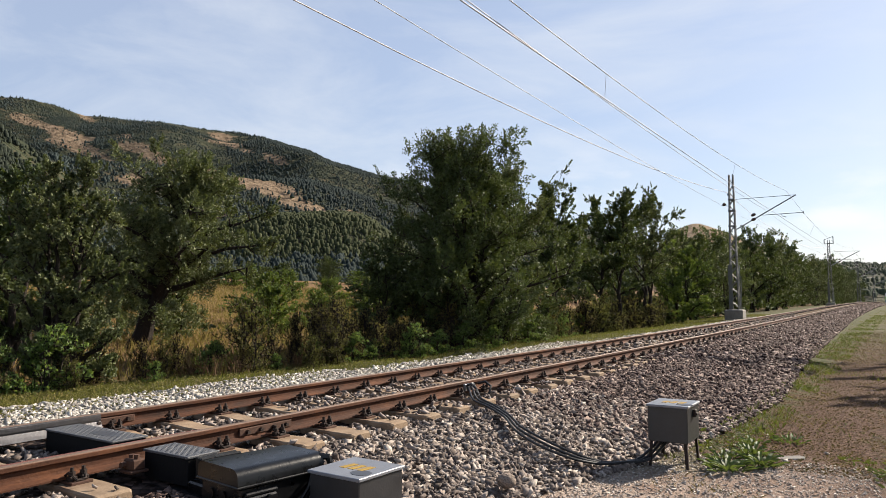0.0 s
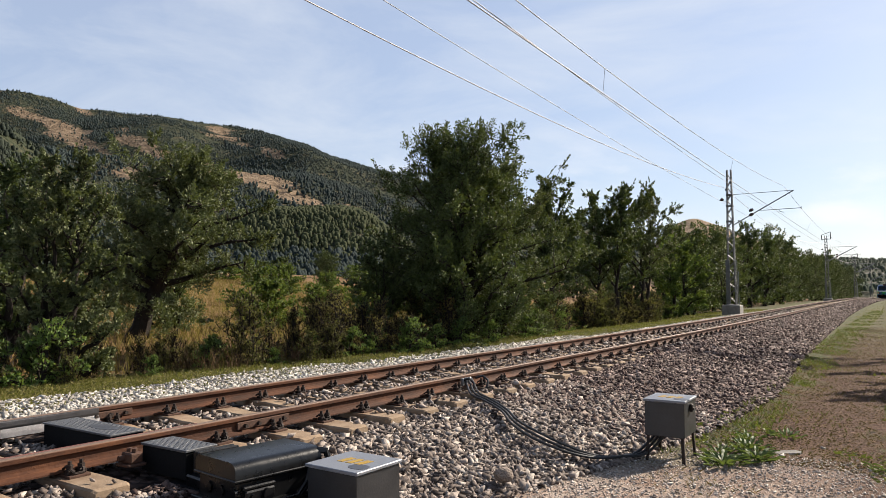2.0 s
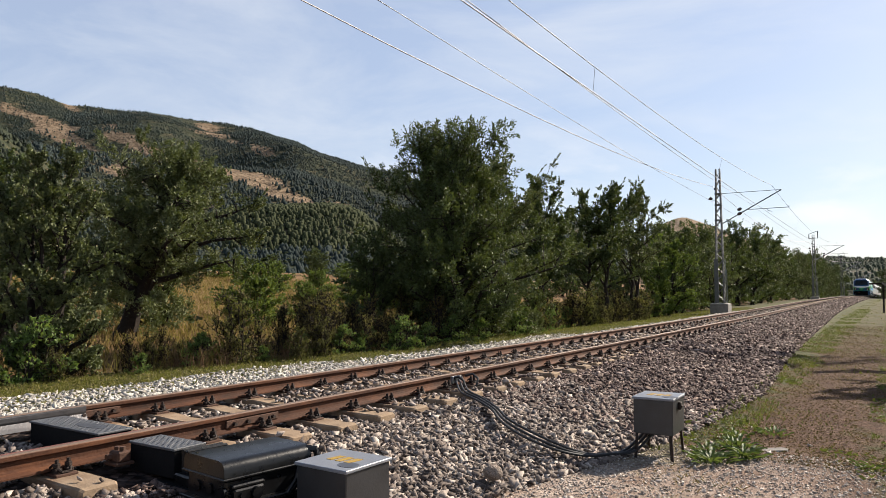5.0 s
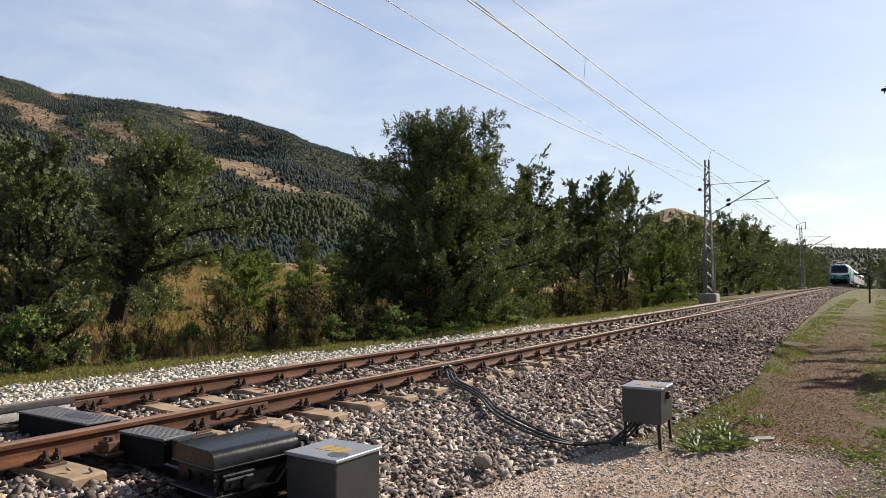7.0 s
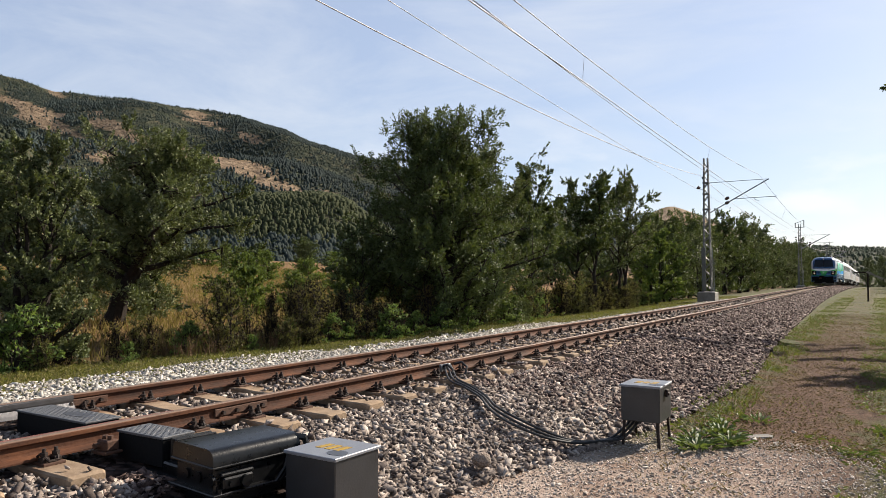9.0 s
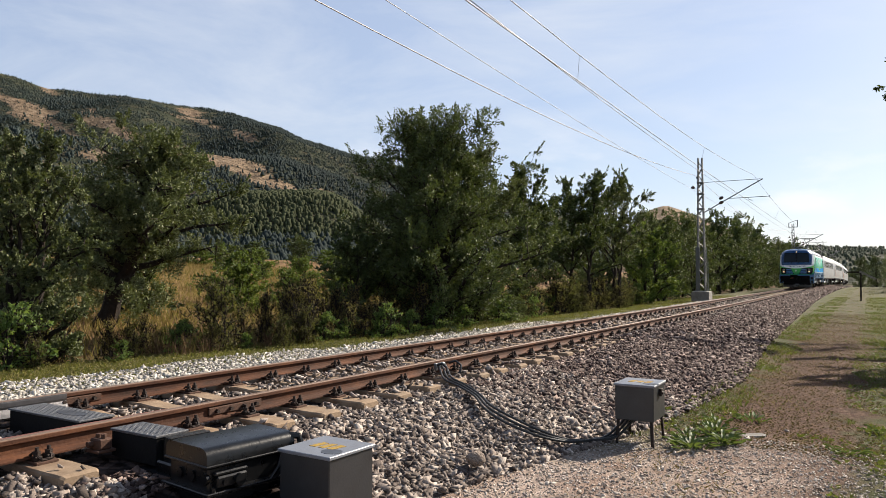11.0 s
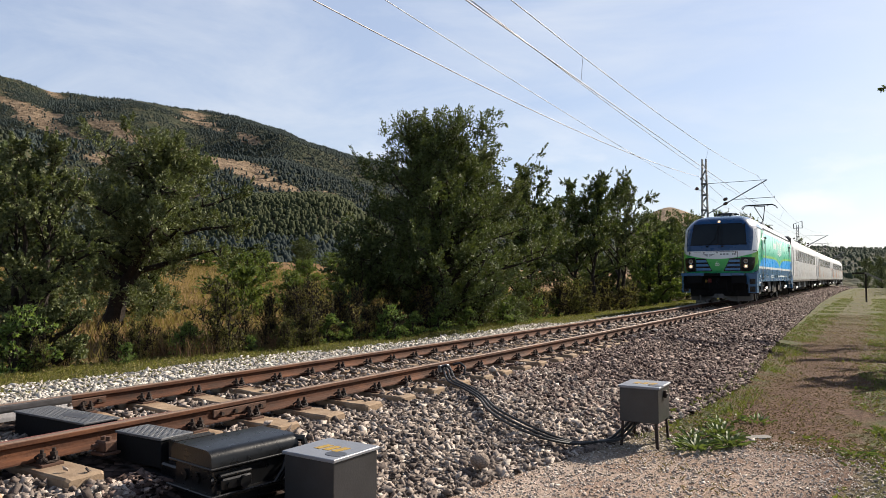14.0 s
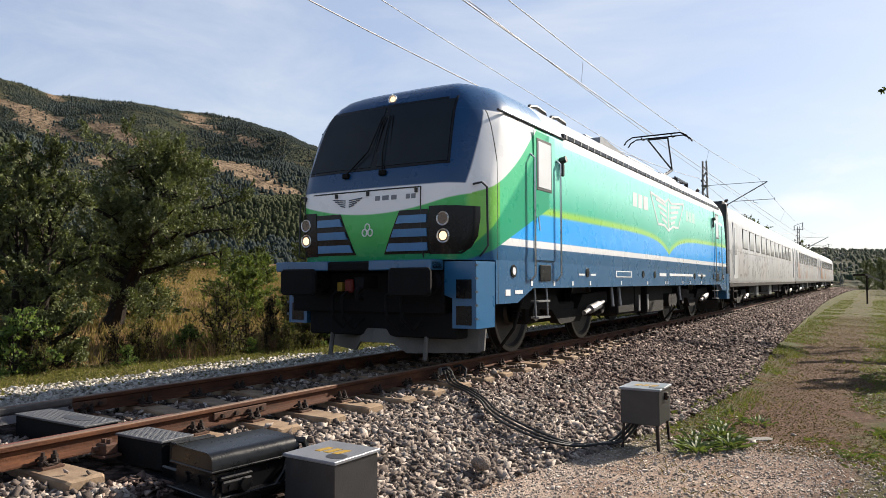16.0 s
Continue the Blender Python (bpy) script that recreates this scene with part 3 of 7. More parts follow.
def tree(name, label, category, m, height, wide, count, size, material, seed, lean=(0, 0), clear=0.25, trunk=.12, stems=1, limbs=9, ragged=.5, group="", top=1.0, shoots=0, extra=(), cone=0.0):
    """A tapered trunk with bent limbs and twigs, and leaf clumps along the twigs."""
    r = np.random.default_rng(seed)
    t = thing(name, label, category, m, group)
    wood, sprays = Geo(), []

    def spray(p, long, reach, up=.55):
        """A leafy shoot from p, growing out from the trunk and up."""
        out = np.array([p[0] - lean[0] * .6, p[1] - lean[1] * .6, 0])
        out = out / (np.linalg.norm(out) + .3)
        way = out * .55 + (0, 0, up) + r.normal(0, .38, 3)
        way = way / np.linalg.norm(way)
        sprays.append((np.array(p), p + way * long, reach))
        return p + way * long

    for s in range(stems):
        a0 = 6.28 * s / stems + r.uniform(0, 6)
        root = np.array([.18 * math.cos(a0), .18 * math.sin(a0), -.15]) * (stems > 1) + np.array([0, 0, -.15])
        tip = np.array([lean[0] + .25 * wide * math.cos(a0) * (stems > 1), lean[1] + .25 * wide * math.sin(a0) * (stems > 1), height * r.uniform(.85, .95)])
        pts = []
        for k in range(9):
            u = k / 8
            pts.append(root + (tip - root) * (u, u, u) + np.array([r.normal(0, .05), r.normal(0, .05), 0]) * height * .35 * math.sin(3.1 * u))
        rad = [max(.012, trunk * (1 - .93 * k / 8) * (1.35 if k == 0 else 1)) for k in range(9)]
        wood.tube(pts, rad, 8)
        for b in range(limbs):
            u = clear + (1 - clear) * (b + r.uniform(0, 1)) / limbs
            i = min(int(u * 8), 7)
            start = pts[i] + (pts[i + 1] - pts[i]) * (u * 8 - i)
            ang = b * 2.4 + r.uniform(-.5, .5) + a0
            bulge = math.sin(math.pi * min(1, (u - clear) / (1 - clear) * .80 + .22)) ** .7
            reach = wide * bulge * r.uniform(1 - ragged, 1.1) * (1 - cone * (u - clear) / (1 - clear))
            rise = height * (.10 + .16 * r.uniform(0, 1)) * top
            end = start + np.array([math.cos(ang) * reach, math.sin(ang) * reach, rise])
            mid = (start + end) / 2 + r.normal(0, .06 * height / 4, 3) + (0, 0, rise * .15)
            rr = max(.012, rad[i] * .55)
            curve = [start, (start + mid) / 2 + r.normal(0, .03, 3), mid, (mid + end) / 2 + r.normal(0, .04, 3), end]
            wood.tube(curve, [rr, rr * .85, rr * .6, rr * .4, .008], 5)
            for w in range(9):
                v = .2 + .8 * w / 8
                j = min(int(v * 4), 3)
                p = curve[j] + (curve[j + 1] - curve[j]) * (v * 4 - j)
                q = p + r.normal(0, 1, 3) * (.11, .11, .08) * wide + (0, 0, .06 * height * r.uniform(.1, 1) * top)
                wood.tube([p, (p + q) / 2 + r.normal(0, .03, 3), q], [rr * .3 + .004, .008, .004], 4, False)
                for c, scale in ((p, .7), ((p + q) / 2, .9), (q, 1.0)):
                    spray(c, wide * r.uniform(.06, .20) * scale, scale * wide * r.uniform(.035, .10))
                if r.uniform() < .45:
                    far = spray(q, min(wide, 2.0) * r.uniform(.12, .30), min(wide, 2.0) * .030, .8 * top)
                    wood.tube([q, far], [.006, .003], 4, False)
    for k in range(shoots):
        p = sprays[r.integers(len(sprays) // 3, len(sprays))][0]
        if p[2] < height * .5:
            continue
        q = p + np.array([r.normal(0, .10), r.normal(0, .10), 1]) * height * r.uniform(.04, .10)
        wood.tube([p, q], [.010, .004], 4, False)
        sprays.append((p, q, wide * .032))
    for end in extra:
        p, q = np.array([lean[0] * .7, lean[1] * .7, height * .62]), np.array(end)
        wood.tube([p, (p + q) / 2 + (0, 0, .3), q], [.06, .04, .012], 6)
        for v in np.linspace(.5, 1, 16):
            c = p + (q - p) * v + (0, 0, .25 * math.sin(v * 3.1)) + r.normal(0, .16, 3)
            sprays.append((c, c + r.normal(0, .25, 3) + (0, 0, -.1), r.uniform(.08, .2)))
    if clear < .3:
        for k in range(10 + limbs):
            a, d = r.uniform(0, 6.28), wide * r.uniform(.2, .75)
            spray(np.array([math.cos(a) * d, math.sin(a) * d, height * r.uniform(.03, clear + .1)]), wide * .2, wide * r.uniform(.08, .16))
    part("trunk", wood, M_BARK, t, smooth=True)
    leaves(sprays, count, size, material, "crown", t, seed=seed)
    return t


def on_ground(x, y, turn=0):
    return pose(x, y, float(ground_z(np.array(x), np.array(y))), 0, 0, turn)


def blades(name, x, y, z, tall, material, label, category, lean=.35, width=.008, seed=3):
    r = np.random.default_rng(seed)
    c = len(x)
    h = tall * r.uniform(.4, 1.2, c)
    a, b = r.uniform(0, 6.28, c), r.uniform(0, 6.28, c)
    d = np.stack([np.cos(a), np.sin(a), 0 * a], -1) * width
    tip = np.stack([np.cos(b) * lean * h, np.sin(b) * lean * h, h], -1)
    root = np.stack([x, y, z - .01], -1)
    mid = root + tip * (.35, .35, .55)
    quad = np.stack([root - d, root + d, mid + d * .8, root + tip, mid - d * .8], 1)
    return tagged(new(name, fast_mesh(name, quad.reshape(-1, 3), np.arange(c * 5), 5, material)), label, category, kind="stuff")


# the row of trees beyond the line
tree("olive_tree", "grey-green leafy tree with dense hanging twigs", "tree", on_ground(-7.7, 7.0), 3.5, 1.15, 64000, .072, M_LEAF_OLIVE, 11, clear=.03, stems=4, limbs=11, top=1.3)
tree("dark_bush_tree", "dark green bushy tree at the meadow edge", "tree", on_ground(-10.4, 7.6), 4.0, 1.7, 36000, .095, M_LEAF, 21, clear=.08, stems=3, limbs=9)
tree("leaning_tree", "broad green tree with a dark leaning trunk", "tree", on_ground(-14.6, 13.0), 5.2, 3.2, 90000, .096, M_LEAF_OLIVE, 12, lean=(1.5, .9), clear=.28, trunk=.32, limbs=38, ragged=.55, top=1.0)
tree("dark_tree", "large dark green tree with a ragged crown", "tree", on_ground(-6.15, 18.85), 5.65, 3.6, 130000, .088, M_LEAF, 13, clear=.06, trunk=.15, stems=4, limbs=19, ragged=.34, top=1.15, shoots=420, cone=.66)
tree("round_tree", "green tree with a rounded crown beside a larger one", "tree", on_ground(-6.1, 21.1), 5.5, 2.3, 60000, .088, M_LEAF_OLIVE, 14, clear=.10, trunk=.12, stems=3, limbs=11)
tree("slender_tree", "green tree on a thin bare trunk", "tree", on_ground(-6.3, 26.6), 5.3, 2.1, 42000, .10, M_LEAF, 15, clear=.31, trunk=.11, stems=2, limbs=12, shoots=70, cone=.35)
tree("forked_tree", "green tree with a forked dark trunk", "tree", on_ground(-6.0, 31.4), 5.9, 2.3, 42000, .105, M_LEAF, 16, clear=.31, trunk=.13, stems=2, limbs=12, shoots=70, cone=.35)
tree("thin_tree", "loose-crowned green tree on a bare trunk", "tree", on_ground(-5.6, 36.0), 5.8, 2.2, 28000, .11, M_LEAF_OLIVE, 17, clear=.33, trunk=.13, stems=2, limbs=11, ragged=.55, top=1.3, shoots=40)
tree("bright_tree", "bright green low tree", "tree", on_ground(-6.0, 42.6), 4.4, 2.1, 24000, .13, M_LEAF_FRESH, 18, clear=.08, trunk=.1, stems=3, limbs=9)

bush_green = tree("bush", "green leafy bush in the dry meadow", "bush", on_ground(-15.2, 19.2), 1.9, 1.15, 9000, .10, M_LEAF_FRESH, 31, clear=.05, trunk=.04, stems=4, limbs=7, group="bushes of the meadow")
bush_dark = tree("bush", "dark leafy bush under the trees", "bush", on_ground(-7.9, 17.0), 2.9, 1.35, 10000, .115, M_LEAF, 32, clear=.05, trunk=.05, stems=4, limbs=7, group="bushes of the meadow")
for src, x, y, turn, size in ((bush_green, -17.2, 23.6, 70, .9), (bush_green, -20.5, 36, 120, 1.3), (bush_dark, -17, 16, 40, 1.2), (bush_green, -21, 24, 310, 1.3), (bush_green, -19, 30, 10, 1.2),
                              (bush_green, -26, 34, 99, 1.1), (bush_dark, -32, 24, 150, 1.2), (bush_green, -36, 40, 60, 1.2), (bush_dark, -24, 12, 240, 1.6), (bush_dark, -30, 50, 300, 1.3), (bush_green, -45, 36, 80, 1.2), (bush_dark, -50, 60, 20, 1.2),
                              (bush_dark, -60, 44, 170, 1.3), (bush_green, -42, 68, 35, 1.4), (bush_dark, -70, 80, 222, 1.3), (bush_green, -66, 62, 111, 1.2), (bush_dark, -85, 60, 20, 1.4), (bush_dark, -28, 80, 55, 2.4), (bush_green, -16, 60, 5, 2.0),
                              (bush_dark, -5.9, 24.4, 77, .5), (bush_dark, -7.4, 39.0, 260, .9), (bush_green, -5.9, 40.0, 0, .6), (bush_dark, -8.2, 23.5, 200, 1.1), (bush_dark, -9.6, 28.5, 20, .7), (bush_dark, -9.6, 33.5, 130, .75), (bush_dark, -16.5, 9.0, 130, 1.15)):
    c = copy_thing(src, on_ground(x, y, turn))
    c.scale = (size, size, size)

scrub = np.random.default_rng(12)
for k in range(34):
    a, d = radians(scrub.uniform(28, 70)), scrub.uniform(34, 120)
    s = scrub.uniform(.55, 1.1) * (.6 + d / 70)
    c = copy_thing((bush_dark, bush_green, bush_dark)[k % 3], on_ground(5.56 - math.sin(a) * d, math.cos(a) * d, k * 47))
    c.scale = (s * 1.25, s * 1.25, s * .5)

# low growth along the edge of the verge
weed_kinds = [tree("weed_bush", "dry brown roadside weeds", "weeds", on_ground(-5.9, 12.6), 1.1, .45, 1500, .060, M_WEED, 41, clear=.02, trunk=.012, stems=6, limbs=6, top=1.8, group="weeds along the verge"),
              tree("weed_bush", "low green weeds at the verge", "weeds", on_ground(-5.0, 14.6), .75, .5, 3600, .062, M_WEED_FRESH, 42, clear=.02, trunk=.012, stems=5, limbs=5, top=1.4, group="weeds along the verge"),
              tree("weed_bush", "dull olive-brown weeds at the verge", "weeds", on_ground(-6.2, 10.2), 1.3, .6, 3600, .065, M_WEED_OLIVE, 43, clear=.02, trunk=.014, stems=6, limbs=6, top=1.6, group="weeds along the verge")]
place = np.random.default_rng(77)
for k in range(12):
    y = place.uniform(12.5, 16.0)
    s = place.uniform(.8, 1.25)
    c = copy_thing(weed_kinds[0], on_ground(-6.2 - place.uniform(0, 1.7), y, place.uniform(0, 360)))
    c.scale = (s * .9, s * .9, s)
for k in range(88):
    y = 5.2 + 36 * (k / 88) ** 1.15
    kind = (2, 0, 0, 1, 0, 2, 0)[k % 7]
    x = -5.2 - place.uniform(0, 2.2) - (1.0 if y < 9 else .2) + (.35 if kind == 1 else 0)
    s = place.uniform(.35, .70) if y < 17 else place.uniform(.55, 1.1)
    c = copy_thing(weed_kinds[kind], on_ground(x, y, place.uniform(0, 360)))
    c.scale = (s, s, s)
for x, y, s in ((-5.9, 28.0, 1.1), (-5.6, 30.2, 1.0), (-5.8, 33.4, 1.2), (-5.4, 35.2, .9), (-5.7, 25.6, .9)):
    c = copy_thing(weed_kinds[0], on_ground(x, y, y * 50))
    c.scale = (s * 1.3, s * 1.3, s)
for x, y, s in ((-5.6, 12.9, .8), (-5.9, 14.3, .7), (-5.0, 15.6, .75), (-5.2, 17.2, .9), (-4.9, 18.3, .8), (-5.0, 20.9, .9), (-6.9, 6.5, 1.3), (-7.2, 5.6, 1.1), (-6.3, 12.2, .75), (-5.6, 13.6, .6), (-5.2, 14.6, .6), (-6.6, 9.6, .8)):
    c = copy_thing(weed_kinds[1], on_ground(x, y, 30))
    c.scale = (s, s, s)

# farther trees: four kinds, then copies along the line and on its other side
far_kinds = [tree("line_tree", "green tree in the row along the line", "tree", on_ground(-6.6, 48.5), 5.4, 2.3, 11000, .165, M_LEAF, 51, clear=.08, trunk=.1, stems=3, limbs=9, ragged=.35, group="trees along the line"),
             tree("line_tree", "bushy dark green tree in the row along the line", "tree", on_ground(-7.4, 53.0), 5.0, 2.4, 11000, .165, M_LEAF, 52, clear=.06, trunk=.1, stems=3, limbs=9, ragged=.35, group="trees along the line"),
             tree("line_tree", "olive-green bushy tree in the row along the line", "tree", on_ground(-6.2, 57.5), 4.6, 2.3, 10000, .165, M_LEAF_OLIVE, 53, clear=.06, trunk=.09, stems=3, limbs=9, ragged=.35, group="trees along the line")]
for k in range(46):
    y = 46 + 170 * (k / 46) ** 1.1
    x = float(line_x(y)) - (6.6 if k % 2 else 10.5) - place.uniform(0, 1.5)
    s = place.uniform(.98, 1.32) * (.68 if y < 60 else 1.12)
    c = copy_thing(far_kinds[(0, 1, 0, 2, 1)[k % 5]], on_ground(x, y, place.uniform(0, 360)))
    c.scale = (s, s, s * place.uniform(.95, 1.15))
for x, y, s in ((8.5, 84, .9), (9.5, 96, 1.0), (9, 110, 1.1), (11, 125, 1.2), (10, 140, 1.1), (12, 160, 1.3), (11, 180, 1.3), (7, 215, 1.4), (3, 235, 1.5), (14, 120, 1.3), (17, 150, 1.5)):
    c = copy_thing(far_kinds[int(x + y) % 3], on_ground(x, y, x * 40))
    c.scale = (s, s, s)
tree("overhanging_tree", "leafy tree reaching over the path", "tree", on_ground(12.3, 28.5), 7.6, 3.0, 30000, .13, M_LEAF, 61, clear=.36, trunk=.2, limbs=14, ragged=.4, extra=((-6.3, -1.2, 7.6), (-5.8, -1.0, 6.4), (-6.2, -1.4, 8.8)))
tree("path_tree", "leafy tree shading the path", "tree", on_ground(9.9, 22.0), 5.8, 2.6, 26000, .14, M_LEAF, 63, clear=.4, trunk=.15, limbs=11)
tree("path_tree", "small tree shading the grass beside the path", "tree", on_ground(10.6, 15.0), 5.0, 2.1, 20000, .13, M_LEAF_OLIVE, 64, clear=.42, trunk=.12, limbs=10)
tree("path_tree", "leafy tree beside the path", "tree", on_ground(12.6, 42.0), 6.0, 2.6, 16000, .14, M_LEAF_OLIVE, 62, clear=.3, trunk=.16, limbs=12)


# grass
def scatter(count, x0, x1, y0, y1, power=1.6, seed=1):
    r = np.random.default_rng(seed)
    return r.uniform(x0, x1, count), y0 + (y1 - y0) * r.uniform(0, 1, count) ** power


def patchy(x, y, cut, scale=1.0):
    v = np.sin(x * 2.1 * scale + 1.3 * np.sin(y * 1.1 * scale)) + np.sin(y * 1.7 * scale + x * .9) + .7 * np.sin(x * 5.3 + y * 4.1)
    return v > cut


x, y = scatter(60000, -7.0, -2.9, 3.5, 60, 1.7, 2)
k = x < np.interp(y, (0, 8, 20, 40), (-5.0, -4.6, -3.7, -3.1)) - .3 * np.sin(y * 1.9)
x, y = x[k], y[k]
blades("verge_grass", x, y, ground_z(x, y), .075, M_GRASS, "short green and straw grass of the far verge", "grass", .5, .006, 4)
x, y = scatter(80000, 3.3, 8.5, 3.4, 60, 1.9, 5)
t = toe(y)
k = (x > t - .25) & ((np.abs(x - 4.75) > .55) | (np.random.default_rng(1).uniform(0, 1, len(x)) < .10)) & patchy(x, y, np.where(x > 5.5, .0, .5)) & ((y > 7.0) | (x > 5.3))
x, y = x[k], y[k]
blades("path_grass", x, y, ground_z(x, y), .065, M_GRASS_GREEN, "green grass tufts beside the earth path", "grass", .7, .006, 6)
x, y = scatter(22000, 3.0, 13, 14, 120, 1.35, 18)
k = (x > line_x(y) + 3.0) & patchy(x, y, .35, .8) & ((np.abs(x - 4.75) > .6) | patchy(x, y, 1.2, 1.3))
x, y = x[k], y[k]
blades("far_path_grass", x, y, ground_z(x, y), .08, M_GRASS, "yellow-green grass along the far path", "grass", .8, .014, 19)
x, y = scatter(16000, 3.6, 8.0, 3.5, 30, 1.4, 8)
k = patchy(x, y, .5, 1.7) & (x > toe(y))
x, y = x[k], y[k]
blades("dry_litter", x, y, ground_z(x, y), .045, M_STRAW, "dry straw litter on the path", "grass", 1.6, .004, 9)
x, y = scatter(100000, -62, -7.8, 4, 60, 1.2, 10)
blades("meadow_grass", x, y, ground_z(x, y), .42, M_STRAW, "tall dry straw-coloured meadow grass", "grass", .45, .010, 11)


x, y = scatter(9000, -8.8, -5.8, 9.0, 17.5, 1.0, 13)
k = patchy(x, y, -.2, .9) & (x < -5.5 - .35 * np.sin(y * 2.3))
blades("tall_weeds", x[k], y[k], ground_z(x[k], y[k]), .42, M_LITTER, "tall dry brown weeds at the meadow's edge", "weeds", .35, .004, 14)

def low_leaves(name, x, y, tall, size, material, label, seed):
    """Small leaves lying and standing close over the ground."""
    r = np.random.default_rng(seed)
    c = len(x)
    at = np.stack([x, y, ground_z(x, y) + r.uniform(.0, 1, c) ** 2 * tall], -1)
    axis = r.normal(size=(c, 3)) * (1, 1, .5)
    axis /= np.linalg.norm(axis, axis=1, keepdims=True)
    other = np.cross(axis, r.normal(size=(c, 3)))
    other /= np.linalg.norm(other, axis=1, keepdims=True)
    s = size * r.uniform(.5, 1.5, c)[:, None]
    quad = np.stack([at - axis * s * .5, at + other * s * .22, at + axis * s * .5, at - other * s * .22], 1)
    return tagged(new(name, fast_mesh(name, quad.reshape(-1, 3), np.arange(c * 4), 4, material)), label, "weeds", kind="stuff")


x, y = scatter(60000, 3.3, 9.5, 5.0, 60, 1.6, 21)
k = (x > toe(y) - .3) & patchy(x, y, np.where(x > 5.5, -.2, .3), 1.2) & ((np.abs(x - 4.75) > .5) | patchy(x, y, 1.6, 1.7)) & ((y > 6.6) | (x > 4.9))
low_leaves("low_weeds", x[k], y[k], .06, .045, M_GRASS_GREEN, "low green weeds scattered beside the path", 22)
x, y = scatter(90000, 3.4, 9.0, 7.0, 34, 1.3, 23)
k = (x > toe(y) - .35) & patchy(x, y, -1.6, .8) & (y > 7.3 + .6 * np.sin(x * 2.2))
low_leaves("dry_leaves", x[k], y[k], .012, .026, M_LITTER, "dry brown leaf litter on the path", 24)
x, y = scatter(26000, -7.4, -3.2, 2.5, 45, 1.5, 25)
k = x < np.interp(y, (0, 8, 20, 40), (-3.6, -3.4, -3.2, -3.1))
low_leaves("verge_weeds", x[k], y[k], .07, .05, M_GRASS, "low yellow-green weeds between the pale stones", 26)


def broad_plant(x, y, count, size, seed, label):
    r = np.random.default_rng(seed)
    t = thing("broad_leaf_plant", label, "plant", on_ground(x, y), "plants beside the path")
    for k in range(count):
        a, tilt = r.uniform(0, 6.28), r.uniform(.35, 1.25)
        l, w = size * r.uniform(.6, 1.2), size * r.uniform(.13, .2)
        b = np.array([math.cos(a), math.sin(a), 0]) * r.uniform(0, .16)
        d, up = np.array([math.cos(a), math.sin(a), 0]), np.array([0, 0, 1.0])
        side = np.array([-math.sin(a), math.cos(a), 0])
        rows = []
        for u, ww in ((0, .15), (.3, .8), (.6, 1), (.85, .6), (1, .05)):
            c = b + d * l * u * math.cos(tilt * (1 - .5 * u)) + up * (l * u * math.sin(tilt) * (1 - .45 * u * u))
            rows.append([c - side * w * ww + up * .012, c, c + side * w * ww + up * .012])
        g = Geo().loft(rows, False, False)
        part("leaf", g, M_LEAF_BROAD, t)
    return t


for k, (x, y, c, s) in enumerate(((4.12, 6.75, 26, .20), (4.35, 7.05, 24, .18), (4.2, 7.5, 22, .17), (4.0, 7.15, 16, .15), (4.42, 8.4, 14, .14), (4.1, 8.0, 14, .15), (5.35, 7.3, 12, .12), (5.6, 8.6, 14, .12))):
    broad_plant(x, y, int(c * 1.9), s * .72, 90 + k, "bright green broad-leaved weed beside the path")

# ---- mountains ----
RIDGE_AZ = (-40, -20, -8, -.5, 2.5, 5, 9.6, 11.2, 12.6, 13.6, 14.7, 16, 20, 26, 31, 35, 37.15, 38.96, 40.77, 42.82, 44.6, 46.61, 48.35, 50.06, 52.44, 55.45, 58.34, 59.85, 61.1, 61.73, 62.96, 64.35, 65.32, 67, 72, 90, 120)
RIDGE_EL = (1.5, 1.8, 2.0, 2.3, 2.5, 2.6, 2.8, 3.0, 3.2, 3.4, 3.6, 4.0, 5.2, 6.6, 7.9, 9.1, 9.68, 9.98, 10.53, 11.12, 11.9, 12.33, 12.74, 13.0, 13.1, 13.38, 13.34, 13.43, 13.36, 13.5, 13.86, 14.04, 14.1, 13.9, 14.4, 12, 8)


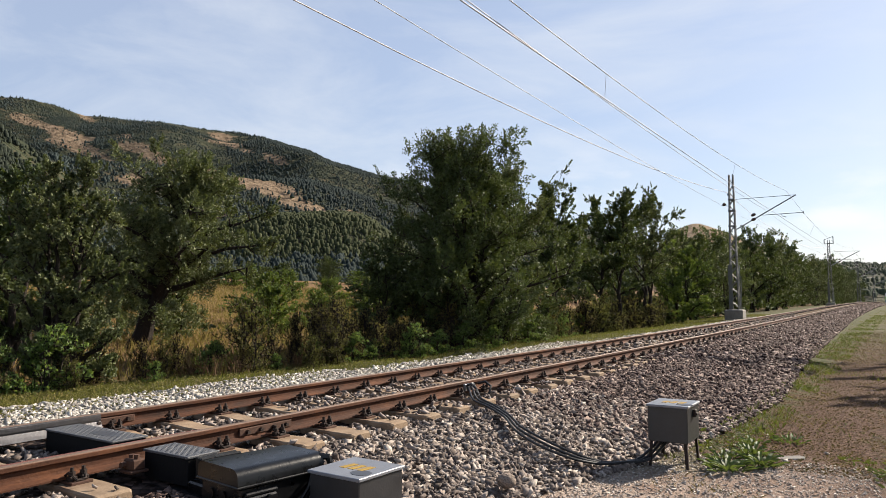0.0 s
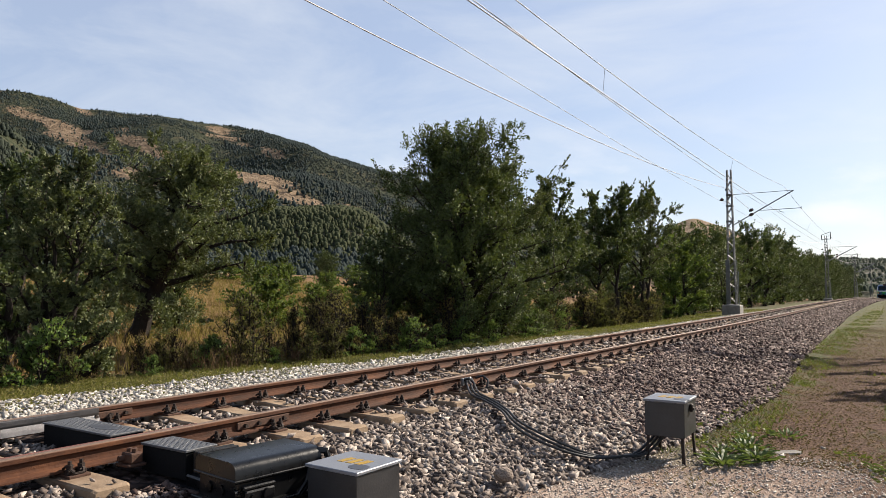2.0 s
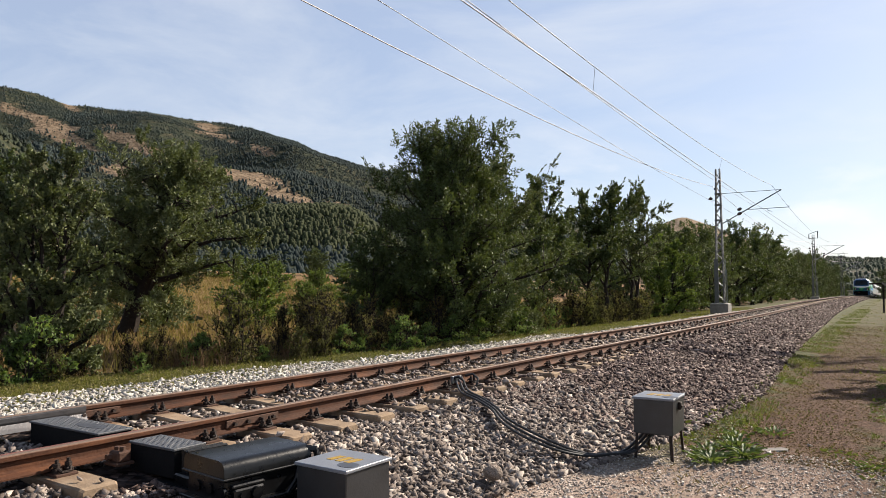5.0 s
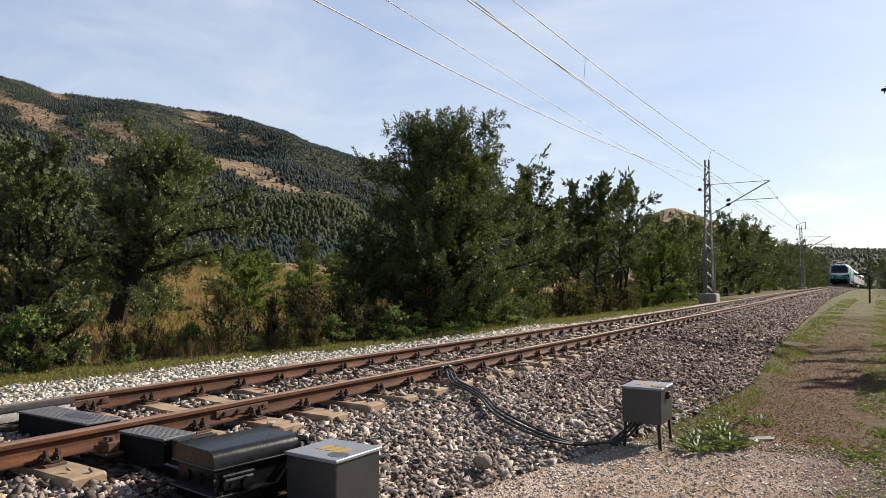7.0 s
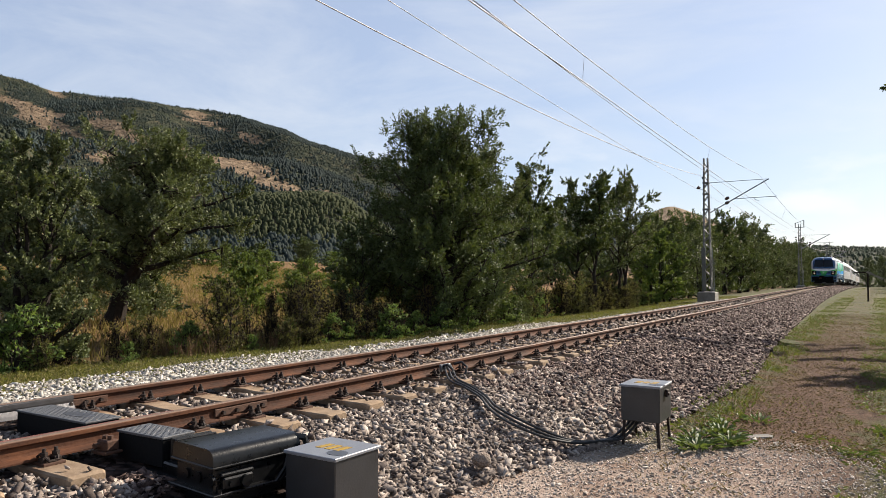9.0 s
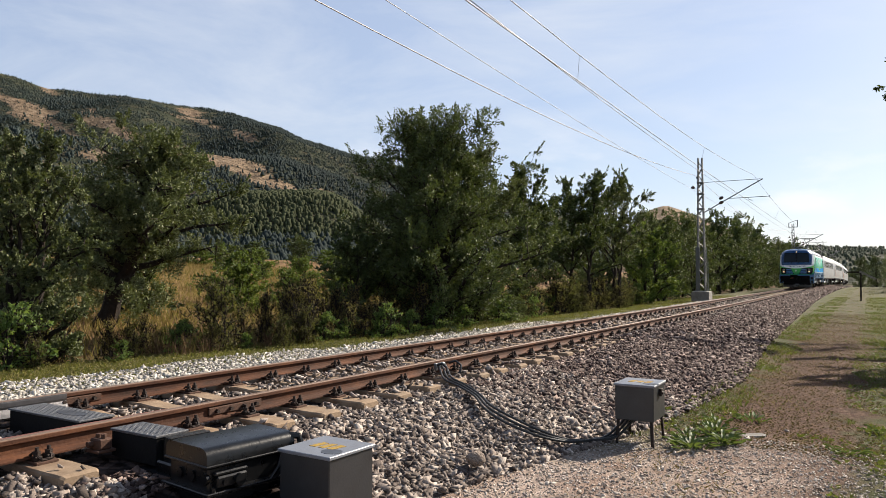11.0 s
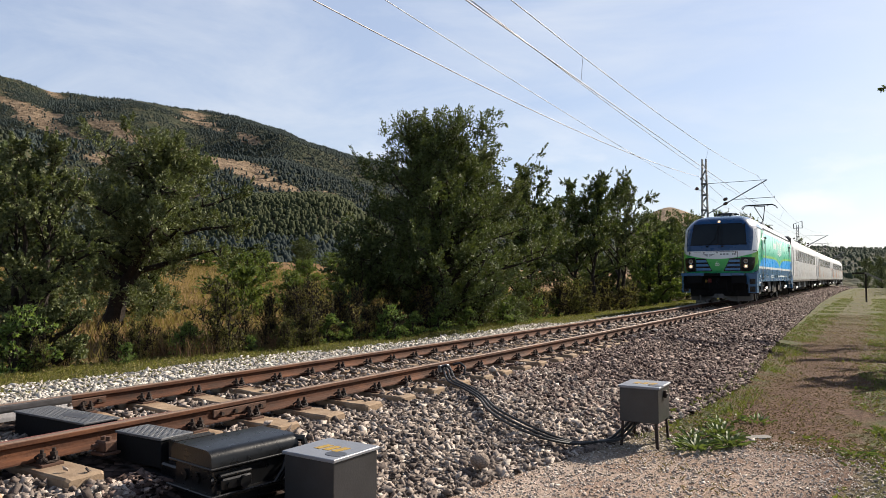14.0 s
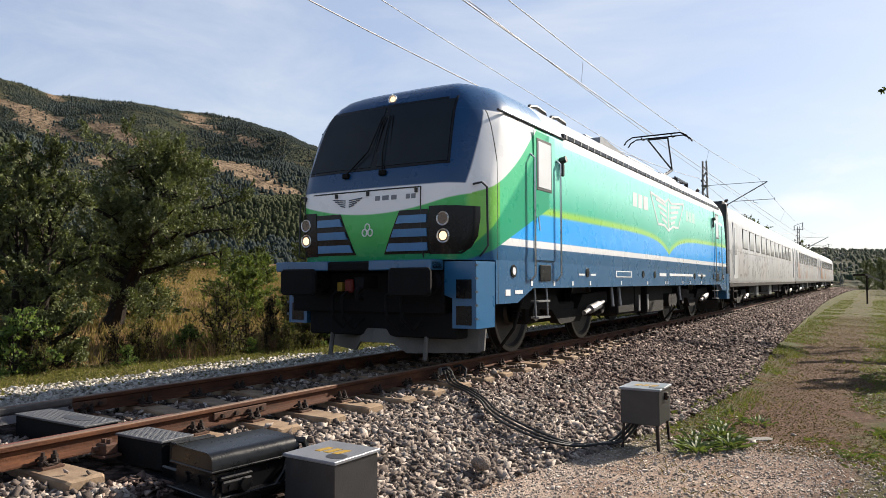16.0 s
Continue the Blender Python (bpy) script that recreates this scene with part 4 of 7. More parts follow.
def far_land(name, az0, az1, r0, r1, crest, label, seed, bare_spots=(), steps=(240, 90), curve=1.25):
    """A hillside in a ring sector round the line: its skyline stands at r1 with the given height, its foot at r0."""
    az = np.radians(np.linspace(az0, az1, steps[0]))
    f = np.linspace(0, 1.25, steps[1])
    A, F = np.meshgrid(az, f)
    Rr = r0 + (r1 - r0) * F
    top = r1 * np.tan(np.radians(crest(np.degrees(A))))
    rough = np.zeros_like(A)
    X, Y = EYE[0] - np.sin(A) * Rr, np.cos(A) * Rr
    for s, h in ((.0045, .20), (.009, .14), (.021, .05)):
        rough += h * (np.sin(X * s + seed) * np.cos(Y * s * 1.3 + seed * 2) + np.sin((X + Y) * s * .7 + seed))
    h = np.where(F < 1, F ** curve * (1 + rough * 4 * F * (1 - F)), 1 - (F - 1) * 1.2)
    h = np.where(F < 1, np.minimum(h, Rr / r1 * (.90 + .10 * F)), h)
    Z = 1.0 + top * h - 3 * (F == 0)
    n, m = steps
    i = (np.arange(m - 1)[:, None] * n + np.arange(n - 1)[None]).ravel()
    me = fast_mesh(name, np.stack([X, Y, Z], -1).reshape(-1, 3), np.stack([i, i + 1, i + n + 1, i + n], -1).ravel(), 4, M_FOREST)
    me.polygons.foreach_set("use_smooth", [True] * len(me.polygons))
    bare = np.zeros_like(A)
    for a, e, wa, we in bare_spots:
        el = np.degrees(np.arctan2(Z - EYE[2], Rr))
        tilt = (np.degrees(A) - a)
        wave = .55 * np.sin(X * .021 + Z * .05) + .45 * np.sin(Y * .033 - X * .017 + Z * .03)
        tilt = tilt + wave * wa * .35
        bare = np.maximum(bare, (1 + .25 * wave) * np.exp(-((tilt / wa) ** 2) - ((el - e - tilt * .32) / we) ** 2))
    wild = np.sin(X * .031 + Y * .011 + 2 * np.sin(Z * .04)) * np.sin(Y * .027 - X * .013 + seed) + .6 * np.sin(X * .083 + Z * .09) * np.sin(Y * .071 - Z * .05)
    bare = np.clip(bare * (1.2 + .6 * wild) + .16 * np.clip(wild, 0, 2) * (len(bare_spots) > 2), 0, 1)
    at = me.attributes.new("bare", "FLOAT", "POINT")
    at.data.foreach_set("value", bare.ravel())
    ob = tagged(new(name, me), label, "mountain", kind="structure")
    return X, Y, Z, bare, F


def far_trees(name, data, count, low, high, label, seed, material, part_az=1.0, rows=(.004, .82), blunt=0.0):
    """Small pointed and rounded crowns over a hillside."""
    X, Y, Z, bare, F = data
    r = np.random.default_rng(seed)
    u, v = r.uniform(0, 1, count) * (X.shape[1] - 1.001) * part_az, r.uniform(*rows, count) ** .7 * (X.shape[0] - 1)
    i, j = v.astype(int), u.astype(int)
    a, b = v - i, u - j

    def pick(K):
        return (K[i, j] * (1 - a) * (1 - b) + K[i + 1, j] * a * (1 - b) + K[i, j + 1] * (1 - a) * b + K[i + 1, j + 1] * a * b)
    x, y, z, s = pick(X), pick(Y), pick(Z), pick(bare)
    thick = np.sin(x * .013 + 1) * np.sin(y * .017) + .6 * np.sin(x * .041 - y * .037)
    thick = thick + .8 * np.sin(x * .11 + z * .07) * np.sin(y * .09 + z * .13)
    keep = (r.uniform(-1.3, 1.2, count) < thick + .45) & (s < .38 + r.normal(0, .34, count)) & (r.uniform(0, 1, count) < .96)
    x, y, z = x[keep], y[keep], z[keep]
    c = len(x)
    h = low + (high - low) * r.uniform(0, 1, c) ** 2.4 * (.75 + .5 * (np.sin(x * .017 + y * .021) > .1))
    w = h * r.uniform(.27, .52, c)
    k = 4
    ang = np.arange(k) * 2 * math.pi / k
    ring = np.stack([np.cos(ang), np.sin(ang)], -1)
    turn = r.uniform(.75, 1.25, (c, k, 1))
    low_ring = np.concatenate([np.stack([x, y], -1)[:, None] + ring[None] * w[:, None, None] * turn, np.repeat((z + h * .1)[:, None, None], k, 1)], -1)
    high_ring = np.concatenate([np.stack([x, y], -1)[:, None] + ring[None] * (w * (.72 + .2 * blunt))[:, None, None] * turn[:, ::-1], np.repeat((z + h * (.60 + .25 * blunt))[:, None, None], k, 1)], -1)
    tip = np.stack([x, y, z + h], -1)[:, None]
    pts = np.concatenate([low_ring, high_ring, tip], 1)
    tri = []
    for q in range(k):
        p = (q + 1) % k
        tri += [(q, p, k + p), (q, k + p, k + q), (k + q, k + p, 2 * k)]
    idx = np.array(tri)[None] + (np.arange(c) * (2 * k + 1))[:, None, None]
    return tagged(new(name, fast_mesh(name, pts.reshape(-1, 3), idx.ravel(), 3, material)), label, "forest", kind="stuff")


# bluish tint puts the distance haze into the conifer colour
M_HAZED_CONIFER = leaf_material("hazed_conifer", (0.013, 0.022, 0.022), (0.041, 0.055, 0.049), 0.08, 0.9)
M_HILLWOODS = leaf_material("hill_woods", (0.026, 0.040, 0.028), (0.066, 0.082, 0.050), 0.1, 0.9)
M_SPURWOODS = leaf_material("spur_woods", (0.010, 0.016, 0.011), (0.030, 0.038, 0.024), 0.08, 0.9)
M_PALEWOODS = leaf_material("pale_woods", (0.0395, 0.0501, 0.0221), (0.087, 0.0949, 0.0448), 0.20, 0.9)
SPOTS = [(63, 11.9, 3.2, .55), (61.4, 10.9, 2.2, .4), (57.2, 11.3, 1.5, .75), (53.5, 9.9, 3.0, .5), (49, 8.8, 3.5, .55), (45.5, 7.7, 3.0, .36), (61.2, 13.35, 1.3, .3), (50.6, 12.2, 1.3, .4), (47.5, 11.2, .9, .3), (66, 9.5, 5, .9), (40.5, 6.6, 1.8, .3), (56, 8.4, 2.5, .4)]
main = far_land("mountain", 18, 110, 260, 1450, lambda a: np.interp(a, RIDGE_AZ, RIDGE_EL), "wooded mountainside with dry brown clearings", 1.0, SPOTS, (420, 150))
far_trees("mountain_forest", main, 130000, 1.7, 4.8, "dark pine and oak forest on the mountainside, tinted blue for haze", 5, M_HAZED_CONIFER, .56)
knoll = far_land("wooded_knoll", 33, 52, 330, 560, lambda a: np.interp(a, (33, 36, 38, 39, 40.4, 42.2, 44, 48, 52), (3, 4.0, 5.2, 6.0, 6.7, 6.9, 6.8, 6.6, 6.0)), "low knoll with pale green woods", 2.0, (), (80, 40), .9)
far_trees("knoll_woods", knoll, 16000, 1.4, 3.4, "pale green leafy woods on a knoll", 8, M_PALEWOODS, 1.0, (.03, .86), 1.0)
far_trees("knoll_pines", knoll, 2200, 2.5, 5.0, "dark pines at the foot of a knoll", 9, M_HAZED_CONIFER, 1.0, (.004, .08))
spur = far_land("wooded_spur", 58, 100, 240, 520, lambda a: np.interp(a, (58, 60, 62.1, 63, 64.4, 66.4, 72, 100), (5.0, 6.8, 8.9, 9.9, 10.8, 12.1, 13.5, 9)), "dark wooded spur of the mountain", 4.0, (), (90, 50))
far_trees("spur_forest", spur, 20000, 1.6, 4.4, "dark green forest on the spur", 10, M_SPURWOODS, .5, (.004, .82), .3)
rest = far_land("far_hills", -60, 24, 420, 900, lambda a: np.interp(a, RIDGE_AZ, RIDGE_EL) * .95, "low wooded hills at the end of the valley", 3.0, (), (160, 40))
far_trees("far_hill_forest", rest, 30000, 1.8, 4.2, "green woods on the low hills", 6, M_HILLWOODS, 1.0, (.004, .82), .6)
brown = far_land("dry_hill", 4, 24, 420, 640, lambda a: 5.75 - np.where(a > 13.6, .20 * (a - 13.6) ** 2, .36 * np.maximum(0, 13.6 - a) ** 1.12), "bare brown rounded hill", 5.0, [(13, 3, 40, 40)], (60, 30), .8)

# ---- the train ----
STEEL_BLUE, NIGHT, SKYBLUE = (0.016, 0.100, 0.225), (0.005, 0.045, 0.130), (0.015, 0.360, 0.900)
LIME, GREEN, MINT, WHITE = (0.30, 0.60, 0.06), (0.008, 0.240, 0.100), (0.30, 0.80, 0.66), (0.78, 0.79, 0.80)


def livery():
    n = Nodes("locomotive_livery")
    x, y, z = n.xyz()
    m, st = n.math, n.step
    ax = m("ABSOLUTE", x)

    def over(v, edge, soft=.012):
        d = m("SUBTRACT", v, edge)
        return st(d, -soft, soft)

    def under(v, edge, soft=.012):
        return m("SUBTRACT", 1.0, over(v, edge, soft))

    def both(*f):
        out = f[0]
        for g in f[1:]:
            out = m("MULTIPLY", out, g)
        return out
    dip = m("MULTIPLY", m("EXPONENT", m("MULTIPLY", m("ABSOLUTE", m("SUBTRACT", y, 9.3)), -1.15)), .40)
    lime_z = m("SUBTRACT", m("ADD", 2.0, m("MULTIPLY", y, .008)), dip)
    grad = st(z, lime_z, 2.85)
    greenish = n.mix(grad, (0.025, 0.44, 0.27), MINT)
    colour = n.mix(over(z, 1.63), STEEL_BLUE, SKYBLUE)
    colour = n.mix(over(z, lime_z, .03), colour, LIME)
    colour = n.mix(over(z, m("ADD", lime_z, .10), .05), colour, greenish)
    colour = n.mix(both(over(z, 3.14, .01), over(y, 2.85)), colour, WHITE)
    # the cab: a green sweep under white, its hind edge slanting
    slant = m("ADD", .12, m("MULTIPLY", m("SUBTRACT", z, 1.33), 2.6))
    cab = under(y, m("MINIMUM", slant, 2.2), .03)
    sweep = m("ADD", 2.12, m("ADD", m("MULTIPLY", y, .20), m("MULTIPLY", m("MULTIPLY", y, y), .24)))
    front_edge = m("ADD", 1.93, m("MULTIPLY", m("MULTIPLY", x, x), .12))
    edge = n.math("MINIMUM", sweep, m("ADD", front_edge, m("MULTIPLY", st(y, .15, .5), 3.0)))
    green = n.mix(st(m("SUBTRACT", edge, z), .05, .75), (0.05, 0.42, 0.09), GREEN)
    diagonal = m("ADD", 1.50, m("MULTIPLY", m("SUBTRACT", y, .15), .85))
    green = n.mix(both(over(z, diagonal, .02), over(y, .10, .05)), green, (0.20, 0.55, 0.08))
    side_green = n.mix(over(y, .62, .01), green, n.mix(over(z, diagonal, .05), (0.012, 0.33, 0.17), (0.085, 0.54, 0.27)))
    colour = n.mix(both(cab, over(z, 1.335)), colour, side_green)
    colour = n.mix(both(under(y, 2.75), over(z, edge)), colour, WHITE)
    colour = n.mix(both(over(z, 1.53, .006), under(z, 1.63, .006), over(y, slant, .02)), colour, WHITE)
    # dark blue brow over the windscreen and the cab roof
    brow = m("ADD", .17, m("MULTIPLY", m("SUBTRACT", z, 2.45), .44))
    colour = n.mix(both(over(z, 2.27), under(y, brow, .015)), colour, NIGHT)
    colour = n.mix(both(over(z, 3.30, .01), over(y, 2.3, .03)), colour, (0.50, 0.53, 0.57))
    # lighter blue on the cab roof paints in the sky's sheen
    colour = n.mix(both(over(z, 3.27, .01), under(y, 2.3, .03)), colour, (0.05, 0.15, 0.30))
    colour = n.mix(both(over(z, 3.27, .01), under(y, 1.0, .25)), colour, NIGHT)
    # seams behind the cab and at its door, washed dirt low down
    seam = both(under(m("ABSOLUTE", m("SUBTRACT", y, .56)), .008, .004), under(z, 3.27))
    colour = n.mix(seam, colour, (0.02, 0.02, 0.02))
    dirt = m("MULTIPLY", n.noise(2.2, 6, .7, (1, 1, .35)), st(z, 1.9, .7))
    colour = n.mix(m("MULTIPLY", dirt, .28), colour, (0.10, 0.085, 0.07))
    return n.done(colour, m("ADD", .22, m("MULTIPLY", n.noise(3, 5), .12)), 0, None, 0, .4, .12)


def glass_material(name, tint=(0.012, 0.016, 0.02)):
    n = Nodes(name)
    return n.done(n.mix(n.noise(1.5, 3), tint, tuple(c * 1.6 for c in tint)), 0.05, 0, None, 0, .16)


def glow_material(name, colour, power):
    n = Nodes(name)
    n.bsdf.inputs["Emission Color"].default_value = (*colour, 1)
    n.bsdf.inputs["Emission Strength"].default_value = power
    return n.done(n.mix(n.noise(80, 2), tuple(.25 * c for c in colour), (0.32, 0.28, 0.24)), 0.2)


def coach_paint(name, spray):
    """Dusty grey-white paint with faded patches of spray paint low on the sides."""
    n = Nodes(name)
    x, y, z = n.xyz()
    base = n.ramp(n.noise(1.3, 6, .65, (1, 1, .3)), (.3, (0.442, 0.4505, 0.459)), (.7, (0.612, 0.6205, 0.629)))
    lines = n.step(n.math("ABSOLUTE", n.math("SUBTRACT", n.noise(1.1, 3, .5), .5)), .035, .012)
    low = n.math("MULTIPLY", n.step(z, 2.5, 2.2), n.step(z, 1.1, 1.3))
    base = n.mix(n.math("MULTIPLY", n.math("MULTIPLY", lines, low), .55), base, (0.102, 0.1105, 0.1275))
    base = n.mix(n.math("MULTIPLY", n.math("MULTIPLY", n.step(n.noise(.55, 3, .5), .5, .58), low), spray), base, (0.425, 0.17, 0.051))
    base = n.mix(n.step(z, 3.2, 3.35), base, (0.527, 0.5355, 0.544))
    return n.done(base, .42, 0, n.noise(2, 4), .004, .5, .1)


M_LIVERY, M_GLASS = livery(), glass_material("windscreen_glass")
# the light grey tint puts a window reflection into the pane colour
M_COACHGLASS = glass_material("coach_glass_sheen", (0.36, 0.37, 0.38))
M_LAMP = glow_material("headlight_glow", (1.0, 0.62, 0.33), 1.0)
M_LAMPDIM = plain("lamp_reflector", (0.13, 0.10, 0.075), .3, .5, 30, .3, .002)
# near-white base colour paints the reflection in the cab door glass
M_PANESHEEN = plain("door_glass_reflection", (0.72, 0.74, 0.75), .12, 0, 3, .06, 0, .6)
M_BLACKPAINT = plain("black_gloss_panel", (0.006, 0.0065, 0.008), .25, 0, 6, .3, .0005, .25)
# underframe and buffer-beam colours kept near black to hold the underside's shade
M_UNDER = plain("dusty_shaded_underframe", (0.0121, 0.011, 0.0099), .85, .0, 8, .45, .004, .2)
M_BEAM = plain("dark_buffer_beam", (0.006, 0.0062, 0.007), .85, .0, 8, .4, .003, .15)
M_PLOW = plain("grey_plough_plate", (0.094, 0.0918, 0.0884), .65, .3, 6, .3, .003)
M_SLAT = plain("blue_slat", (0.040, 0.165, 0.36), .35, 0, 6, .12, .001, .5, .2)
M_CHROME = plain("bare_steel", (0.55, 0.56, 0.57), .3, .9, 10, .15, .001)
M_WHITEPAINT = plain("white_marking", (0.72, 0.73, 0.74), .4, 0, 8, .06, .0005)
M_PALEMARK = plain("pale_marking", (0.55, 0.74, 0.68), .4, 0, 8, .06, .0005)
M_DARKMARK = plain("dark_marking", (0.025, 0.05, 0.09), .4, 0, 8, .1, .0005)
M_GREYMARK = plain("grey_marking", (0.16, 0.17, 0.19), .4, 0, 8, .1, .0005)
# hose and tap colours are dimmed to include the shade on the front
M_REDTAG = plain("shaded_red_hose", (0.112, 0.007, 0.0052), .5, 0, 8, .2, .001)
M_YELLOWTAG = plain("shaded_yellow_tag", (0.1925, 0.126, 0.0105), .5, 0, 8, .2, .001)
M_WHEEL = plain("wheel_steel", (0.033, 0.0286, 0.0259), .5, .6, 10, .35, .002)
M_TREAD = plain("bright_wheel_rim", (0.12, 0.114, 0.108), .35, .9, 10, .25, .001)
M_COACH = [coach_paint("coach_paint", s) for s in (.08, .45, .85)]
M_STEELBLUE = plain("steel_blue_paint", STEEL_BLUE, .3, 0, 3, .12, .001, .5, .3)

LENGTH = 17.2
# height, front at the middle, half width
CAB = [(1.33, -.10, 1.49), (1.45, -.13, 1.5), (1.75, -.15, 1.5), (2.1, -.15, 1.5), (2.30, -.13, 1.5), (2.45, -.09, 1.5), (2.55, -.055, 1.5), (2.8, .04, 1.5),
       (3.05, .135, 1.495), (3.22, .205, 1.475), (3.34, .265, 1.43), (3.45, .325, 1.365), (3.56, .41, 1.285), (3.66, .53, 1.19), (3.74, .70, 1.08), (3.80, .95, .95), (3.845, 1.3, .78), (3.865, 1.7, .55)]


def cab_front(z):
    zs = [c[0] for c in CAB]
    return float(np.interp(z, zs, [c[1] for c in CAB])), float(np.interp(z, zs, [c[2] for c in CAB]))


def front_y(x, z):
    """How far back the cab's front stands at a place across and up."""
    y, w = cab_front(z)
    u = min(abs(x) / w, 1)
    return y + .07 * u * u + .55 * max(0, u - .70) ** 2 / .09


def plan(z):
    y0, w = cab_front(z)
    half = [(u * w, front_y(u * w, z)) for u in (0, .2, .4, .55, .68, .76, .83, .89, .94, .975, .995)]
    half += [(w, y0 + .80), (w, y0 + 1.15), (w, LENGTH / 2)]
    front = [(-a, b) for a, b in half[:0:-1]] + half
    rear = [(a, LENGTH - b) for a, b in half[-2::-1]] + [(-a, LENGTH - b) for a, b in half[1:-1]]
    return [(a, b, z) for a, b in front + rear]


def front_patch(outline, lift, thick=.012, n=6):
    """A plate that follows the cab's front. outline: (z, x from, x to) rows."""
    g = Geo()
    rings = []
    for z, a, b in outline:
        top = [(a + (b - a) * k / n, z) for k in range(n + 1)]
        rings.append([(x, front_y(x, zz) - lift, zz) for x, zz in top] + [(x, front_y(x, zz) + thick, zz) for x, zz in top[::-1]])
    return g.loft(rings)


def ring_disc(g, c, r, axis, depth, n=16):
    d = Vector(axis).normalized() * depth
    return g.tube([c, Vector(c) + d], r, n)


def wheelset(parent, y, r, name="wheelset"):
    ws = new(name)
    ws.parent = parent
    ws.location = (0, y, r)
    for s in (-1, 1):
        x = s * .75
        g = Geo()
        rings = []
        for dx, rr in ((-.065, r * .3), (-.065, r + .02), (-.04, r + .028), (-.03, r + .004), (.065, r), (.065, r * .86), (.02, r * .8), (.02, r * .35), (.075, r * .3)):
            rings.append([(x + s * dx, rr * math.cos(a), rr * math.sin(a)) for a in (2 * math.pi * k / 32 for k in range(32))])
        part("wheel", g.loft(rings), M_WHEEL, ws, smooth=True, sharp=25)
        g = Geo()
        g.loft([[(x + s * dx, rr * math.cos(a), rr * math.sin(a)) for a in (2 * math.pi * k / 32 for k in range(32))] for dx, rr in ((.0655, r * .985), (.068, r * .985), (.068, r * .90), (.0655, r * .90))], False)
        part("rim", g, M_TREAD, ws, "worn bright wheel rim")
    g = Geo().tube([(-.72, 0, 0), (.72, 0, 0)], .09, 10)
    for k in range(5):
        a = 2 * math.pi * k / 5
        g.tube([(.79, .12 * math.cos(a), .12 * math.sin(a)), (.83, .12 * math.cos(a), .12 * math.sin(a))], .02, 6)
    part("axle", g, M_UNDER, ws)
    return ws


def bogie(parent, y, base, r, seed, wide=1.12, axles=2):
    """A bogie at y with two wheelsets base apart; returns the wheelsets."""
    b = Geo()
    for s in (-1, 1):
        x0, x1 = sorted((s * (wide - .11), s * (wide + .05)))
        h = r + .12
        b.prism([(-base / 2 - .45, h - .05), (-base / 2 - .4, h + .16), (-.6, h + .12), (-.35, h - .12), (.35, h - .12), (.6, h + .12), (base / 2 + .4, h + .16), (base / 2 + .45, h - .05), (.8, h - .10), (.45, h - .34), (-.45, h - .34), (-.8, h - .10)], 0, x0, x1)
    b.box(-wide, wide, -.35, .35, r - .05, r + .12, .03)
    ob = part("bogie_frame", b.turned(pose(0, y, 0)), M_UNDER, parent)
    for s in (-1, 1):
        for e in (-1, 1):
            c = y + e * base / 2
            g = Geo().box(min(s * .86, s * 1.16), max(s * .86, s * 1.16), c - .17, c + .17, r - .17, r + .15, .04)
            g.tube([(s * 1.16, c, r), (s * 1.22, c, r)], .13, 12)
            part("axle_box", g, M_UNDER, ob)
            g = Geo()
            for k in range(6):
                g.tube([(s * 1.02, c + e * .27, r - .05 + k * .05), (s * 1.02, c + e * .27, r - .025 + k * .05)], .085, 10)
            part("spring", g, M_BEAM, ob)
        g = Geo().tube([(s * 1.32, y + .55, r - .02), (s * 1.32, y + 1.0, r + .05)], .075, 12)
        g.tube([(s * 1.32, y + .25, r - .07), (s * 1.32, y + .55, r - .02)], .04, 8)
        g.tube([(s * 1.32, y + 1.0, r + .05), (s * 1.32, y + 1.25, r + .1)], .035, 8)
        part("damper", g, M_GALV, ob, "grey hydraulic damper")
        g = Geo().tube([(s * 1.24, y - base / 2 - .55, r + .2), (s * 1.15, y - base / 2 - .62, r - .2), (s * .85, y - base / 2 - .55, .06)], .025, 6)
        part("sand_pipe", g, M_UNDER, ob)
    return [wheelset(parent, y - base / 2, r), wheelset(parent, y + base / 2, r)]


def buffers(parent, y, away):
    for s in (-1, 1):
        g = Geo().tube([(s * .875, y, 1.06), (s * .875, y + away * .42, 1.06)], .11, 14)
        g.tube([(s * .875, y, 1.06), (s * .875, y + away * .1, 1.06)], .17, 14)
        b = part("buffer", g, M_BEAM, parent, "black sprung buffer", smooth=True)
        g = Geo()
        g.loft([[(s * .875 + dx * k, y + away * d, 1.06 + dz * k) for dx, dz in ((-.30, -.13), (-.26, -.17), (.26, -.17), (.30, -.13), (.30, .13), (.26, .17), (-.26, .17), (-.30, .13))] for d, k in ((.42, .97), (.46, 1), (.485, .9))])
        part("buffer_head", g, M_BEAM, b)


